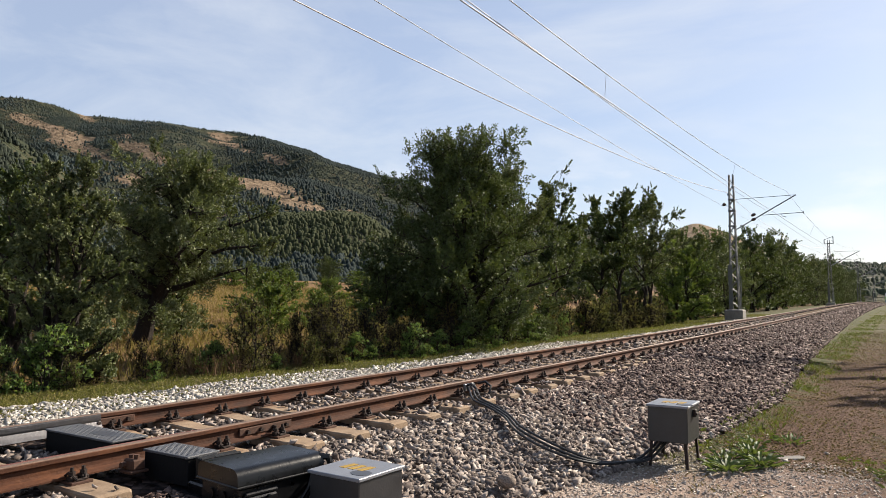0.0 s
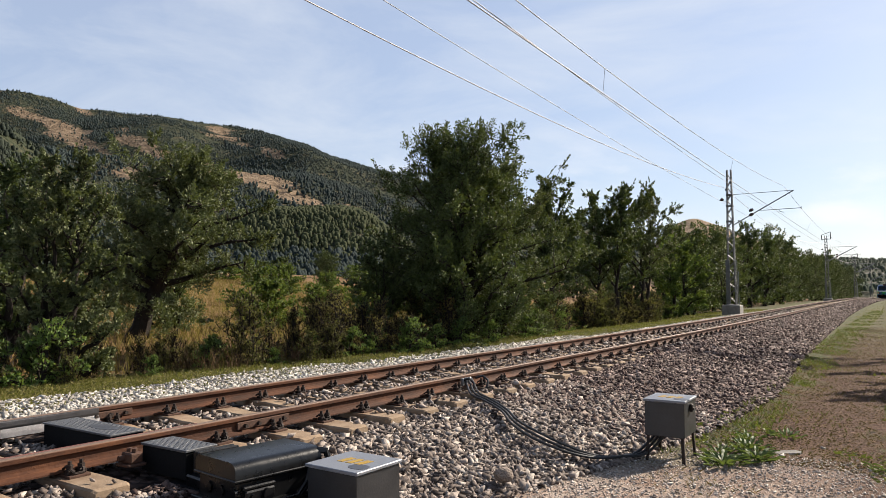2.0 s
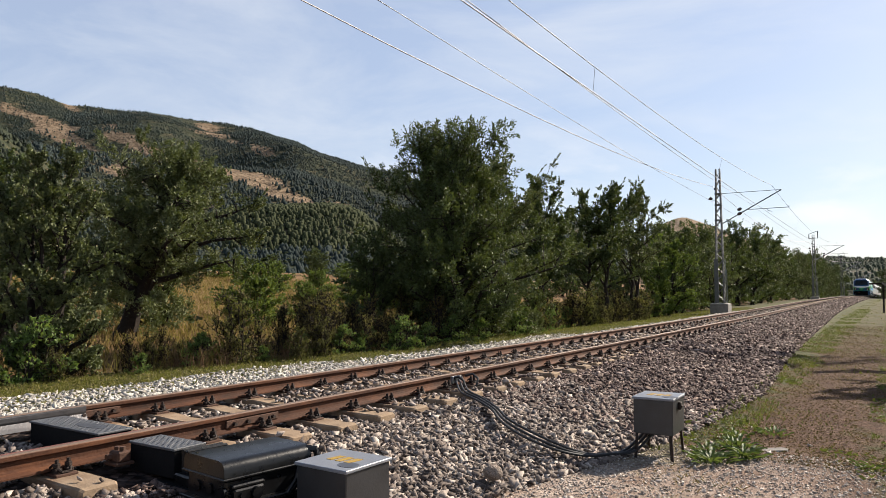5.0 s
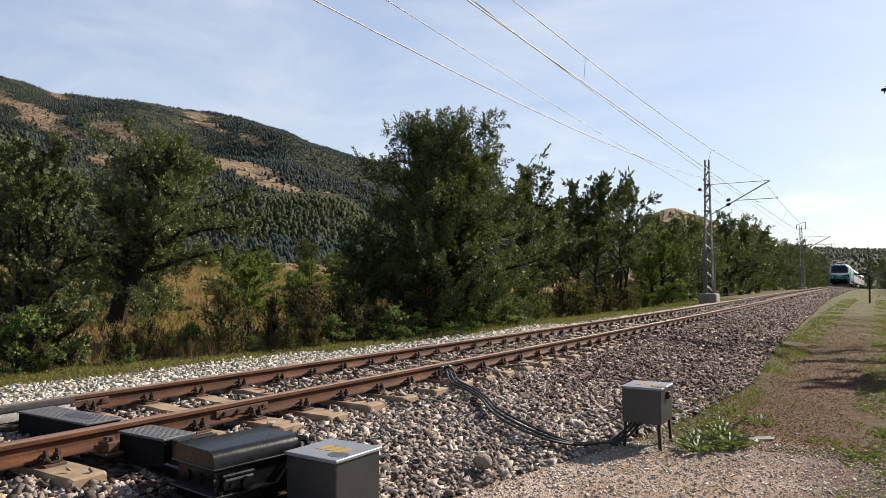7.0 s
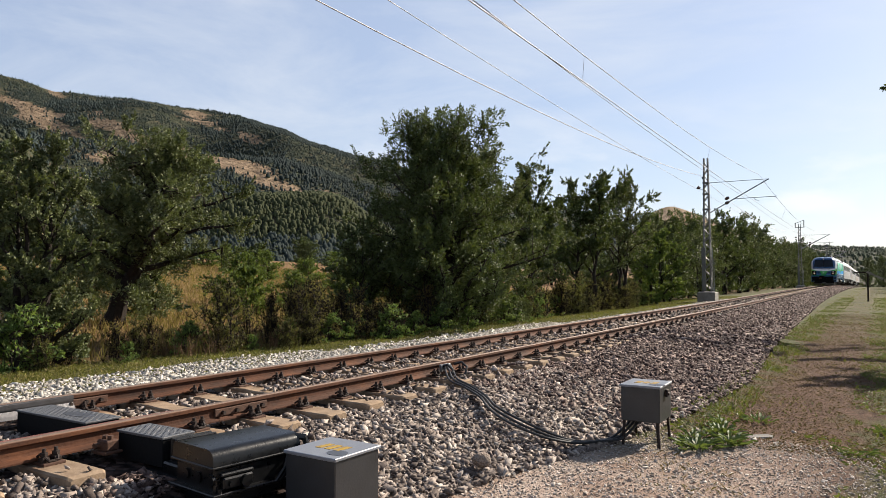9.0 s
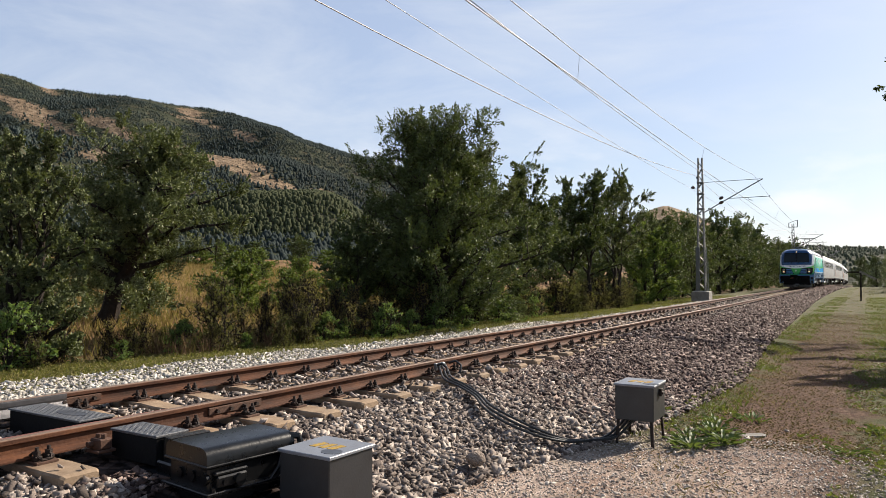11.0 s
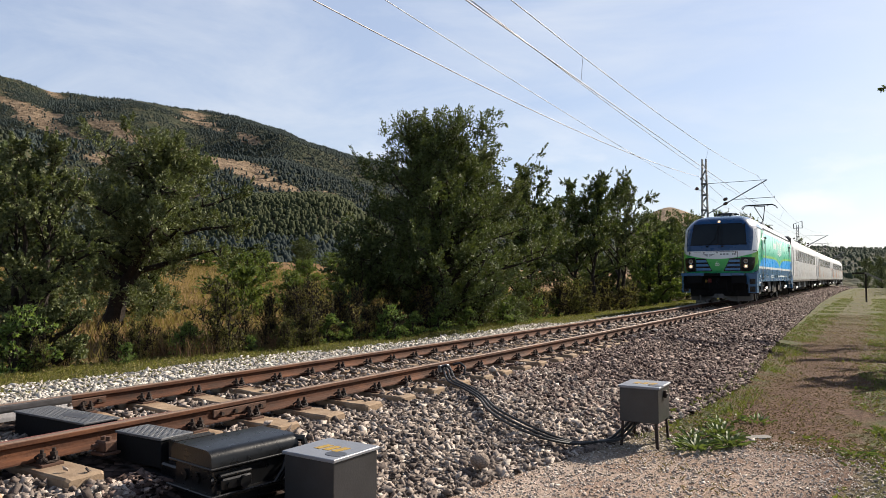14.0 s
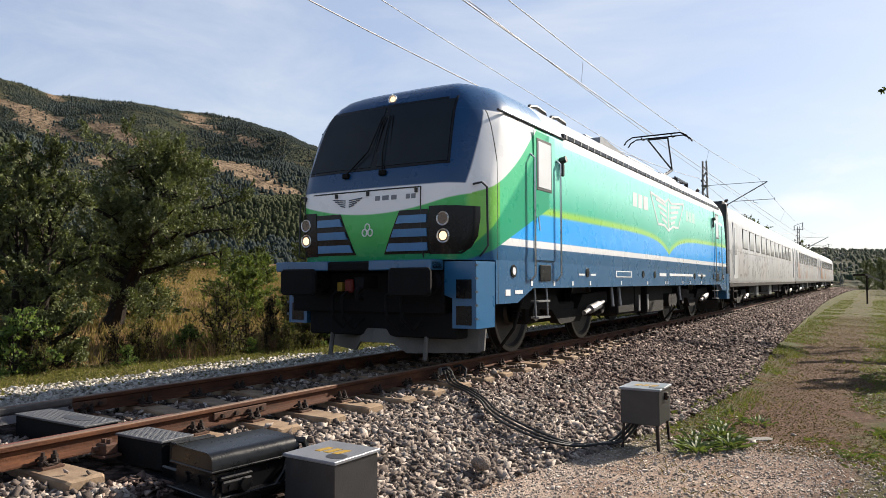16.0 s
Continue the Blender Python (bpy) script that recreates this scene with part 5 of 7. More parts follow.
def locomotive():
    t = thing("locomotive", "white, green and blue electric locomotive with a raised pantograph", "locomotive")
    body = part("body", Geo().loft([plan(c[0]) for c in CAB]), M_LIVERY, t, "glossy body painted white, green and blue", True, 32)
    # lower side walls
    for s in (-1, 1):
        line = [(.50, 1.334), (.50, .78), (1.12, .78), (1.62, .97), (LENGTH - 1.62, .97), (LENGTH - 1.12, .78), (LENGTH - .5, .78), (LENGTH - .5, 1.334)]
        part("side_skirt", Geo().prism(line, 0, min(s * 1.38, s * 1.497), max(s * 1.38, s * 1.497)), M_LIVERY, t, "blue lower side panel")
        for end in (0, 1):
            f = (lambda v: LENGTH - v) if end else (lambda v: v)
            # the corner step box; black plates paint the shade of its two foot holes
            box = part("step_box", Geo().prism([(1.06, 1.31), (1.50, 1.31), (1.50, .50), (1.17, .50), (1.17, .86), (1.06, .90)], 1, *sorted((f(-.02), f(.46)))).turned(Matrix.Diagonal((s, 1, 1, 1))), M_STEELBLUE, t, "blue corner step box")
            for z in (.86, .54):
                g = Geo().box(1.225, 1.44, *sorted((f(-.028), f(-.018))), z, z + .23, .004).turned(Matrix.Diagonal((s, 1, 1, 1)))
                part("foot_hole", g, M_BLACKPAINT, box, "black plate for the shade in a foot hole")
            for z in (.62, .78, .94, 1.10, 1.26):
                part("bolt", Geo().tube([(s * 1.5, f(-.02), z), (s * 1.525, f(-.035), z)], .016, 6), M_GALV, box)
            part("corner_panel", Geo().box(min(s * 1.40, s * 1.488), max(s * 1.40, s * 1.488), *sorted((f(.465), f(.495))), .80, 1.31), M_STEELBLUE, t)
    # dark motor and transformer blocks, added so no lit ground shows underneath
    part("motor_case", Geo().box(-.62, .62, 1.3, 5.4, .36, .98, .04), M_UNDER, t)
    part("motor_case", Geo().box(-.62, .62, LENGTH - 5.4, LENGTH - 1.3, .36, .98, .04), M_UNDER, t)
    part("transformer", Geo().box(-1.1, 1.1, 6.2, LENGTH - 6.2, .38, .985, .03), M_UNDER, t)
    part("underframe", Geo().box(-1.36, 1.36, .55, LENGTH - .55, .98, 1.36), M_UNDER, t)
    # front beams, buffers, couplings, ploughs
    for end in (0, 1):
        f = (lambda v: LENGTH - v) if end else (lambda v: v)
        away = 1 if end else -1
        part("front_beam", Geo().box(-1.42, 1.06, *sorted((f(-.04), f(.5))), .66, 1.20, .02).box(-1.46, 1.05, *sorted((f(-.30), f(.3))), 1.20, 1.325, .02), M_BEAM, t, "buffer beam, near black for the shade below the cab")
        part("beam_cap", Geo().box(-1.47, -.55, *sorted((f(-.32), f(-.02))), 1.205, 1.33, .012), M_STEELBLUE, t)
        part("beam_cap", Geo().box(.12, 1.05, *sorted((f(-.32), f(-.02))), 1.205, 1.33, .012), M_STEELBLUE, t)
        buffers(t, f(-.06), away)
        g = Geo().prism([(-.06, .98), (.06, .98), (.07, 1.12), (-.07, 1.12)], 1, *sorted((f(-.34), f(0))))
        g.tube([(0, f(-.3), 1.0), (0, f(-.4), .94), (0, f(-.38), .86), (0, f(-.28), .86)], .035, 8)
        part("draw_hook", g, M_BEAM, t)
        for x, a in ((-.35, .16), (.35, .16), (.55, .12), (-.55, .12)):
            g = Geo().tube([(x, f(-.05), .98), (x, f(-a - .1), .88), (x + .03, f(-a - .12), .6), (x + .1, f(-a), .46), (x + .2, f(-.05), .60)], .022, 7)
            part("brake_hose", g, M_BEAM, t)
        part("hose_tap", Geo().box(-.52, -.44, *sorted((f(-.16), f(-.08))), .94, 1.06, .01), M_YELLOWTAG, t, "yellow tap, dimmed for its shade")
        part("hose_tap", Geo().box(-.40, -.27, *sorted((f(-.16), f(-.08))), .92, 1.10, .02), M_REDTAG, t, "red hose coupling, dimmed for its shade")
        part("apron", Geo().box(-1.15, 1.2, *sorted((f(.02), f(.32))), .36, .68, .02), M_BEAM, t)
        g = Geo()
        rings = []
        for x, back, low in ((-1.26, .66, .18), (-1.20, .60, .16), (-.42, .16, .15), (-.26, .06, .28), (0, -.04, .29), (.26, .06, .28), (.42, .16, .15), (1.20, .60, .16), (1.26, .66, .18)):
            rings.append([(x, f(back - .05), low), (x, f(back), .46), (x, f(back + .04), .46), (x, f(back - .01), low)])
        g.loft(rings)
        part("plough", g, M_PLOW, t, "grey steel rail plough")
        for s in (-1, 1):
            part("rail_guard", Geo().tube([(s * .76, f(.05), .4), (s * .76, f(.0), .09)], .03, 6), M_PLOW, t)
    # windscreen in two panes, wipers, lamps, grilles
    rows = [(z, 0, 0) for z in np.linspace(2.545, 3.43, 9)]

    def ws(z):
        return 1.10 - .09 * (z - 2.545) / .885
    part("windscreen_frame", front_patch([(z, -ws(z) - .03, ws(z) + .03) for z in np.linspace(2.52, 3.46, 10)], .006, n=14), M_BLACKPAINT, t, "black windscreen surround", True)
    for s in (-1, 1):
        rows = [(z, *sorted((s * .045, s * ws(z)))) for z in np.linspace(2.56, 3.42, 9)]
        part("windscreen", front_patch(rows, .011, n=8), M_GLASS, t, "dark tinted windscreen pane", True)
        g = Geo()
        p0 = (s * .30 - .12, front_y(.3, 2.47) - .03, 2.47)
        p1 = (s * .12, front_y(.1, 2.75) - .035, 2.78)
        p2 = (s * .06 + .02, front_y(.05, 3.28) - .03, 3.28)
        g.tube([p0, p1], .009, 6).tube([p1, p2], .007, 6).tube([(p2[0] + .05, p2[1], p2[2]), (p1[0] + .1, p1[1] + .01, p1[2] - .1)], .007, 5)
        g.box(p0[0] - .05, p0[0] + .05, p0[1] - .02, p0[1] + .04, 2.43, 2.5, .01)
        part("wiper", g, M_BEAM, t, "black wiper arm")
    part("lamp_recess", front_patch([(z, -.24, .24) for z in (3.475, 3.55, 3.63)], .005), M_LIVERY, t)
    g = Geo()
    ring_disc(g, (.0, front_y(0, 3.55) - .012, 3.545), .042, (0, -1, .35), .02)
    part("top_headlight", g, M_LAMP, t, "lit top headlight")
    g = Geo()
    for k in range(16):
        a = 2 * math.pi * k / 16
        b = 2 * math.pi * (k + 1) / 16
        g.tube([(.06 * math.cos(a), front_y(0, 3.55) - .03, 3.545 + .06 * math.sin(a)), (.06 * math.cos(b), front_y(0, 3.55) - .03, 3.545 + .06 * math.sin(b))], .012, 5)
    part("lamp_ring", g, M_CHROME, t)
    for s in (-1, 1):
        rows = [(z, *sorted((s * a, s * b))) for z, a, b in ((1.40, .90, 1.26), (1.48, .90, 1.34), (1.62, .90, 1.39), (1.85, .90, 1.41), (1.99, .91, 1.41))]
        house = part("lamp_housing", front_patch(rows, .012), M_BLACKPAINT, t, "black glazed lamp housing", True)
        for z, r, mat, lab in ((1.62, .078, M_LAMPDIM, "round headlight with a lit core"), (1.83, .075, M_LAMPDIM, "unlit round lamp")):
            g = Geo()
            x = s * 1.10
            ring_disc(g, (x, front_y(x, z) - .010, z), r, (0, -1, 0), .012, 20)
            lens = part("headlight", g, mat, house, lab)
            if z < 1.7:
                g = Geo()
                ring_disc(g, (x, front_y(x, z) - .021, z), .054, (0, -1, 0), .005, 16)
                part("lit_core", g, M_LAMP, lens, "glowing lamp core")
            g = Geo()
            for k in range(18):
                a, b = 2 * math.pi * k / 18, 2 * math.pi * (k + 1) / 18
                g.tube([(x + r * 1.06 * math.cos(a), front_y(x, z) - .022, z + r * 1.06 * math.sin(a)), (x + r * 1.06 * math.cos(b), front_y(x, z) - .022, z + r * 1.06 * math.sin(b))], .010, 5)
            part("lamp_ring", g, M_CHROME, house)
        # black grille field with three slats
        def inner(z):
            return .26 + .24 * (z - 1.42) / .52
        rows = [(z, *sorted((s * (inner(z) - .03), s * .895))) for z in (1.41, 1.55, 1.7, 1.85, 1.955)]
        grille = part("grille", front_patch(rows, .008), M_BLACKPAINT, t, "black front grille")
        for z in (1.445, 1.62, 1.79):
            rows = [(z + d, *sorted((s * inner(z + d), s * .875))) for d in (0, .05, .10)]
            part("slat", front_patch(rows, .026), M_SLAT, grille, "blue grille slat")
        # corner handrail and cab door with its rails
        g = Geo().tube([(s * 1.36, front_y(1.36, 2.24) - .02, 2.26), (s * 1.47, .19, 2.28), (s * 1.525, .22, 2.22), (s * 1.535, .22, 1.5), (s * 1.50, .17, 1.42), (s * 1.40, front_y(1.40, 1.38) - .02, 1.38)], .014, 7)
        part("corner_handrail", g, M_BLACK, t, "black corner handrail", True)
        for end in (0, 1):
            f = (lambda v: LENGTH - v) if end else (lambda v: v)
            xo = sorted((s * 1.499, s * 1.512))
            door = part("cab_door", Geo().box(*xo, *sorted((f(1.66), f(2.42))), 1.36, 3.20, .006), M_LIVERY, t, "cab door with a tall window")
            g = Geo().box(*sorted((s * 1.510, s * 1.518)), *sorted((f(1.75), f(2.28))), 2.36, 3.10, .05)
            part("window_seal", g, M_BLACK, door)
            g = Geo().box(*sorted((s * 1.514, s * 1.523)), *sorted((f(1.79), f(2.24))), 2.40, 3.06, .04)
            part("door_window", g, M_PANESHEEN, door, "door window painted pale for its reflection")
            part("door_handle", Geo().tube([(s * 1.53, f(1.76), 1.98), (s * 1.55, f(1.76), 1.78)], .012, 6), M_CHROME, door)
            for v, top in ((1.56, 2.84), (2.50, 2.88)):
                g = Geo().tube([(s * 1.50, f(v), top), (s * 1.565, f(v), top - .06), (s * 1.565, f(v), 1.16), (s * 1.50, f(v), 1.08)], .016, 8)
                part("door_handrail", g, M_CHROME, t, "bare steel door handrail", True)
            # a raised black plate gives the shade of the step recess
            g = Geo().box(*sorted((s * 1.50, s * 1.515)), *sorted((f(1.84), f(2.24))), 1.07, 1.30, .02)
            part("step_recess", g, M_BLACKPAINT, t, "black plate for the shade of a step recess")
            g = Geo()
            for v in (1.80, 2.22):
                g.tube([(s * 1.44, f(v), 1.0), (s * 1.46, f(v), .55)], .016, 6)
            for z in (.55, .78):
                g.box(*sorted((s * 1.38, s * 1.50)), *sorted((f(1.8), f(2.22))), z - .01, z + .015)
            part("step_ladder", g, M_GALV, t, "galvanised foot ladder")
            g = Geo().tube([(s * 1.50, f(2.66), 2.90), (s * 1.60, f(2.66), 2.92)], .05, 10)
            g.box(*sorted((s * 1.51, s * 1.56)), *sorted((f(2.63), f(2.69))), 2.66, 2.88, .01)
            part("mirror_camera", g, M_BLACK, t, "black mirror camera")
            g = Geo()
            ring_disc(g, (s * 1.496, f(1.0), 1.20), .085, (s, 0, 0), .012, 18)
            hub = part("socket", g, M_BLACKPAINT, t, "round black socket")
            g = Geo()
            ring_disc(g, (s * 1.506, f(1.0), 1.20), .05, (s, 0, 0), .008, 14)
            part("socket_plug", g, M_WHITEPAINT, hub)
    # side markings as plain bars and shapes
    for s in (-1, 1):
        xo = sorted((s * 1.4985, s * 1.503))
        for a, b, z0, z1, mat in ((5.3, 6.3, 1.14, 1.26, M_WHITEPAINT), (5.36, 6.24, 1.16, 1.24, M_STEELBLUE), (8.4, 9.0, 1.18, 1.25, M_WHITEPAINT), (9.3, 11.8, 1.19, 1.25, M_WHITEPAINT), (12.4, 13.4, 1.2, 1.25, M_WHITEPAINT), (1.04, 1.28, .90, .95, M_WHITEPAINT), (.76, .90, .88, .96, M_WHITEPAINT), (3.4, 3.68, 1.16, 1.19, M_WHITEPAINT), (3.95, 4.2, 1.16, 1.19, M_WHITEPAINT)):
            o = .002 if mat is M_STEELBLUE else 0
            part("marking", Geo().box(xo[0] - (o if s < 0 else 0), xo[1] + (o if s > 0 else 0), a, b, z0, z1), mat, t, "small white lettering bar" if mat is M_WHITEPAINT else "")
        for a in (1.55, 2.35, 3.1, 3.9, 5.6, 7.4, 8.9, 9.1, 10.6, 11.4, 12.8):
            part("jack_mark", Geo().box(*xo, a, a + .06, 1.0, 1.07), M_WHITEPAINT, t)
        for a in (3.8, 7.1, 8.0, 12.0, 12.9, 14.6):
            g = Geo()
            ring_disc(g, (s * 1.496, a, 1.21), .075, (s, 0, 0), .014, 14)
            part("cover_cap", g, M_BLACKPAINT, t, "black round cover")
        # winged emblem: an outlined shield of strokes
        e = thing("emblem", "", "")
        e.name = "emblem"
        e.parent = t

        def stroke(g, pts, w):
            for p, q in zip(pts, pts[1:]):
                d = Vector((q[0] - p[0], q[1] - p[1])).normalized() * w
                g.prism([(p[0] - d.y, p[1] + d.x), (q[0] - d.y, q[1] + d.x), (q[0] + d.y, q[1] - d.x), (p[0] + d.y, p[1] - d.x)], 0, *sorted((s * 1.499, s * 1.5045)))
        g = Geo()
        stroke(g, [(7.75, 2.98), (8.35, 2.34), (8.9, 2.34), (9.3, 2.24), (9.7, 2.36), (10.25, 2.36), (10.85, 3.0), (9.6, 2.90), (9.3, 2.98), (9.0, 2.88), (7.75, 2.98)], .026)
        part("outline", g, M_WHITEPAINT, e, "white winged outline")
        for sign in (-1, 1):
            for k in range(4):
                g = Geo()
                stroke(g, [(9.3 + sign * .18, 2.80 - k * .13), (9.3 + sign * (1.12 - k * .17), 2.88 - k * .13)], .030)
                part("feather", g, M_WHITEPAINT, e)
        g = Geo()
        stroke(g, [(9.3, 2.9), (9.3, 2.3)], .045)
        part("stem", g, M_WHITEPAINT, e)
        for a, b in ((6.45, 6.72), (6.82, 7.10), (7.20, 7.55)):
            part("marking", Geo().box(*xo, a, b, 2.56, 2.84), M_WHITEPAINT, t, "white lettering bar")
        for a, b in ((11.1, 11.35), (11.45, 11.7), (11.8, 12.1)):
            part("marking", Geo().box(*xo, a, b, 2.60, 2.86), M_PALEMARK, t, "faded lettering bar")
        # black grating along the roof edge
        roof = part("roof_grating", Geo().box(*sorted((s * 1.40, s * 1.462)), 2.9, LENGTH - 1.3, 3.295, 3.375, .01), M_BLACKPAINT, t, "black grating along the roof edge")
        for k in range(40):
            y = 3.0 + k * .325
            part("grating_bar", Geo().box(*sorted((s * 1.42, s * 1.468)), y, y + .05, 3.30, 3.37), M_GALV, roof)
        part("gutter", Geo().box(*sorted((s * 1.455, s * 1.488)), .62, 2.9, 3.255, 3.285, .008), M_BLACKPAINT, t)
    # front panel seams, emblem, number as bars
    g = Geo()
    for a, b in (((-1.17, 2.24), (.78, 2.24)), ((-1.17, 2.24), (-1.13, 1.98)), ((.78, 2.24), (.80, 1.36))):
        p = [(a[0] + (b[0] - a[0]) * k / 8, a[1] + (b[1] - a[1]) * k / 8) for k in range(9)]
        g.tube([(x, front_y(x, z) - .002, z) for x, z in p], .009, 5)
    part("panel_seam", g, M_BLACK, t)
    for x in (-1.14, -.55, -.02, .72):
        part("latch", Geo().tube([(x, front_y(x, 2.21) - .012, 2.225), (x, front_y(x, 2.21) - .012, 2.17)], .022, 8), M_BLACK, t, "black panel latch")
    for k, (a, b) in enumerate(((.10, .17), (.21, .31), (.35, .43), (.57, .63), (.65, .71))):
        part("number_bar", front_patch([(2.10, a, b), (2.16, a, b)], .004, n=2), M_GREYMARK, t, "dark number bar")
    g = Geo()
    for s in (-1, 1):
        for k in range(4):
            z = 2.14 - k * .028
            x0, x1 = -.36 + s * .035, -.36 + s * (.25 - k * .045)
            g.tube([(x0, front_y(x0, z) - .004, z - .01), (x1, front_y(x1, z) - .004, z + .012)], .009, 4)
    part("front_wings", g, M_DARKMARK, t, "small dark wing emblem")
    for dx, dz in ((0, .045), (-.045, -.025), (.045, -.025)):
        g = Geo()
        for k in range(12):
            a, b = 2 * math.pi * k / 12, 2 * math.pi * (k + 1) / 12
            g.tube([(-.02 + dx + .038 * math.cos(a), front_y(0, 1.72) - .006, 1.72 + dz + .045 * math.sin(a)), (-.02 + dx + .038 * math.cos(b), front_y(0, 1.72) - .006, 1.72 + dz + .045 * math.sin(b))], .010, 4)
        part("front_badge", g, M_WHITEPAINT, t, "white ring badge")
    # roof: horns, rails, hatches, insulators, pantographs
    part("horn_block", Geo().prism([(1.72, 3.94), (1.74, 4.03), (2.15, 4.00), (2.15, 3.93)], 0, -.16, .34).tube([(-.05, 1.9, 3.82), (-.05, 1.9, 3.96)], .04, 8).tube([(.22, 1.9, 3.82), (.22, 1.9, 3.96)], .04, 8), M_BLACK, t, "black roof horns")
    for y in (3.0, 3.9):
        g = Geo().tube([(.78, y, 3.80), (.80, y + .1, 3.93), (.80, y + .35, 3.97), (.80, y + .7, 3.94), (.78, y + .85, 3.80)], .035, 8)
        part("roof_rail", g, M_BLACK, t, "black roof bracket", True)
    for y, w in ((5.6, 1.9), (8.4, 2.2), (11.2, 1.8)):
        part("roof_hatch", Geo().box(-.85, .85, y, y + w, 3.84, 3.93, .03), M_GALV, t, "grey roof hatch")
    part("roof_vent", Geo().prism([(5.6, 3.60), (5.65, 3.84), (5.75, 3.86), (7.5, 3.72), (7.5, 3.55)], 0, .90, 1.12), M_GALV, t, "raised roof vent flap")
    for y in (9.3, 10.6, 12.3):
        part("insulator", Geo().tube([(.35, y, 3.9), (.35, y, 3.98), (.35, y, 4.06), (.35, y, 4.14)], [.09, .12, .09, .06], 10), M_INSUL, t, "brown roof insulator")
    part("roof_line", Geo().tube([(.35, 9.0, 4.16), (.35, 14.6, 4.16)], .018, 6), M_WIRE, t)
    pan = thing("pantograph", "", "")
    pan.name, pan.parent = "pantograph", t
    tagged(pan, "raised black single-arm pantograph")
    g = Geo()
    for x in (-.5, .5):
        g.box(x - .03, x + .03, 14.3, 15.9, 4.16, 4.24, .01)
        for y in (14.4, 15.8):
            g.tube([(x, y, 3.85), (x, y, 4.2)], .06, 8)
    g.box(-.5, .5, 15.6, 15.7, 4.17, 4.23).box(-.5, .5, 14.45, 14.55, 4.17, 4.23)
    part("base_frame", g, M_BLACKPAINT, pan)
    part("lower_arm", Geo().tube([(0, 14.5, 4.25), (0, 16.1, 4.72)], [.06, .045], 8), M_BLACKPAINT, pan)
    g = Geo().tube([(0, 16.1, 4.72), (-.30, 14.35, 5.44)], .026, 7).tube([(0, 16.1, 4.72), (.30, 14.35, 5.44)], .026, 7).tube([(-.3, 14.35, 5.44), (.3, 14.35, 5.44)], .022, 6)
    part("upper_arm", g, M_BLACKPAINT, pan)
    g = Geo()
    for y in (14.12, 14.55):
        g.tube([(-.98, y, 5.30), (-.90, y, 5.42), (-.72, y, 5.52), (.72, y, 5.52), (.90, y, 5.42), (.98, y, 5.30)], .022, 7)
    for x in (-.45, .45):
        g.tube([(x, 14.12, 5.5), (x, 14.33, 5.44), (x, 14.55, 5.5)], .018, 6)
    part("collector_head", g, M_BLACKPAINT, pan, "black twin collector strips", True)
    part("folded_pantograph", Geo().box(-.5, .5, 2.5, 2.6, 3.98, 4.03).tube([(-.42, 2.6, 4.05), (.42, 2.6, 4.05)], .03, 8).tube([(-.3, 2.6, 4.03), (-.1, 4.6, 4.02)], .03, 6).tube([(.3, 2.6, 4.03), (.1, 4.6, 4.02)], .03, 6), M_BLACKPAINT, t)
    # running gear
    wheels = bogie(t, 3.85, 3.0, .60, 1) + bogie(t, LENGTH - 3.85, 3.0, .60, 2)
    for k, (a, b, z, w) in enumerate(((6.2, 7.3, .42, 1.25), (7.5, 8.0, .5, 1.2), (8.15, 9.6, .36, 1.28), (9.8, 10.8, .46, 1.2))):
        part("equipment_box", Geo().box(-w, w, a, b, z, .98, .03), M_UNDER, t, "dusty underfloor box, near black for the shade under the body")
    for s in (-1, 1):
        for y in (5.55, 6.0, 10.95):
            part("air_cock", Geo().tube([(s * 1.33, y, .95), (s * 1.36, y, .6)], .03, 8), M_GALV, t)
        for y in (7.45, 8.1):
            part("tall_tag", Geo().box(*sorted((s * 1.29, s * 1.31)), y, y + .09, .45, .78), M_GALV, t)
        for y in (9.9, 10.15, 10.4):
            part("air_tank", Geo().tube([(s * 1.1, y, .62), (s * 1.36, y, .62)], .16, 14), M_UNDER, t, smooth=True)
    # a solid black block stands in for the shade in the gap
    part("gangway_shield", Geo().box(-1.42, 1.42, LENGTH + .12, LENGTH + .62, 1.05, 3.75, .12), M_BLACK, t, "black block for the shade in the gap between locomotive and coach")
    return t, wheels


def coach_outline(y, k=1.0):
    half = [(1.36, 1.0), (1.41, 1.12), (1.415, 2.2), (1.40, 3.0), (1.36, 3.3), (1.22, 3.58), (.98, 3.8), (.6, 3.97), (0, 4.05)]
    pts = half + [(-a, b) for a, b in half[-2::-1]]
    return [(a * k, y, 1 + (b - 1) * (1 - (1 - k) * .6)) for a, b in pts]


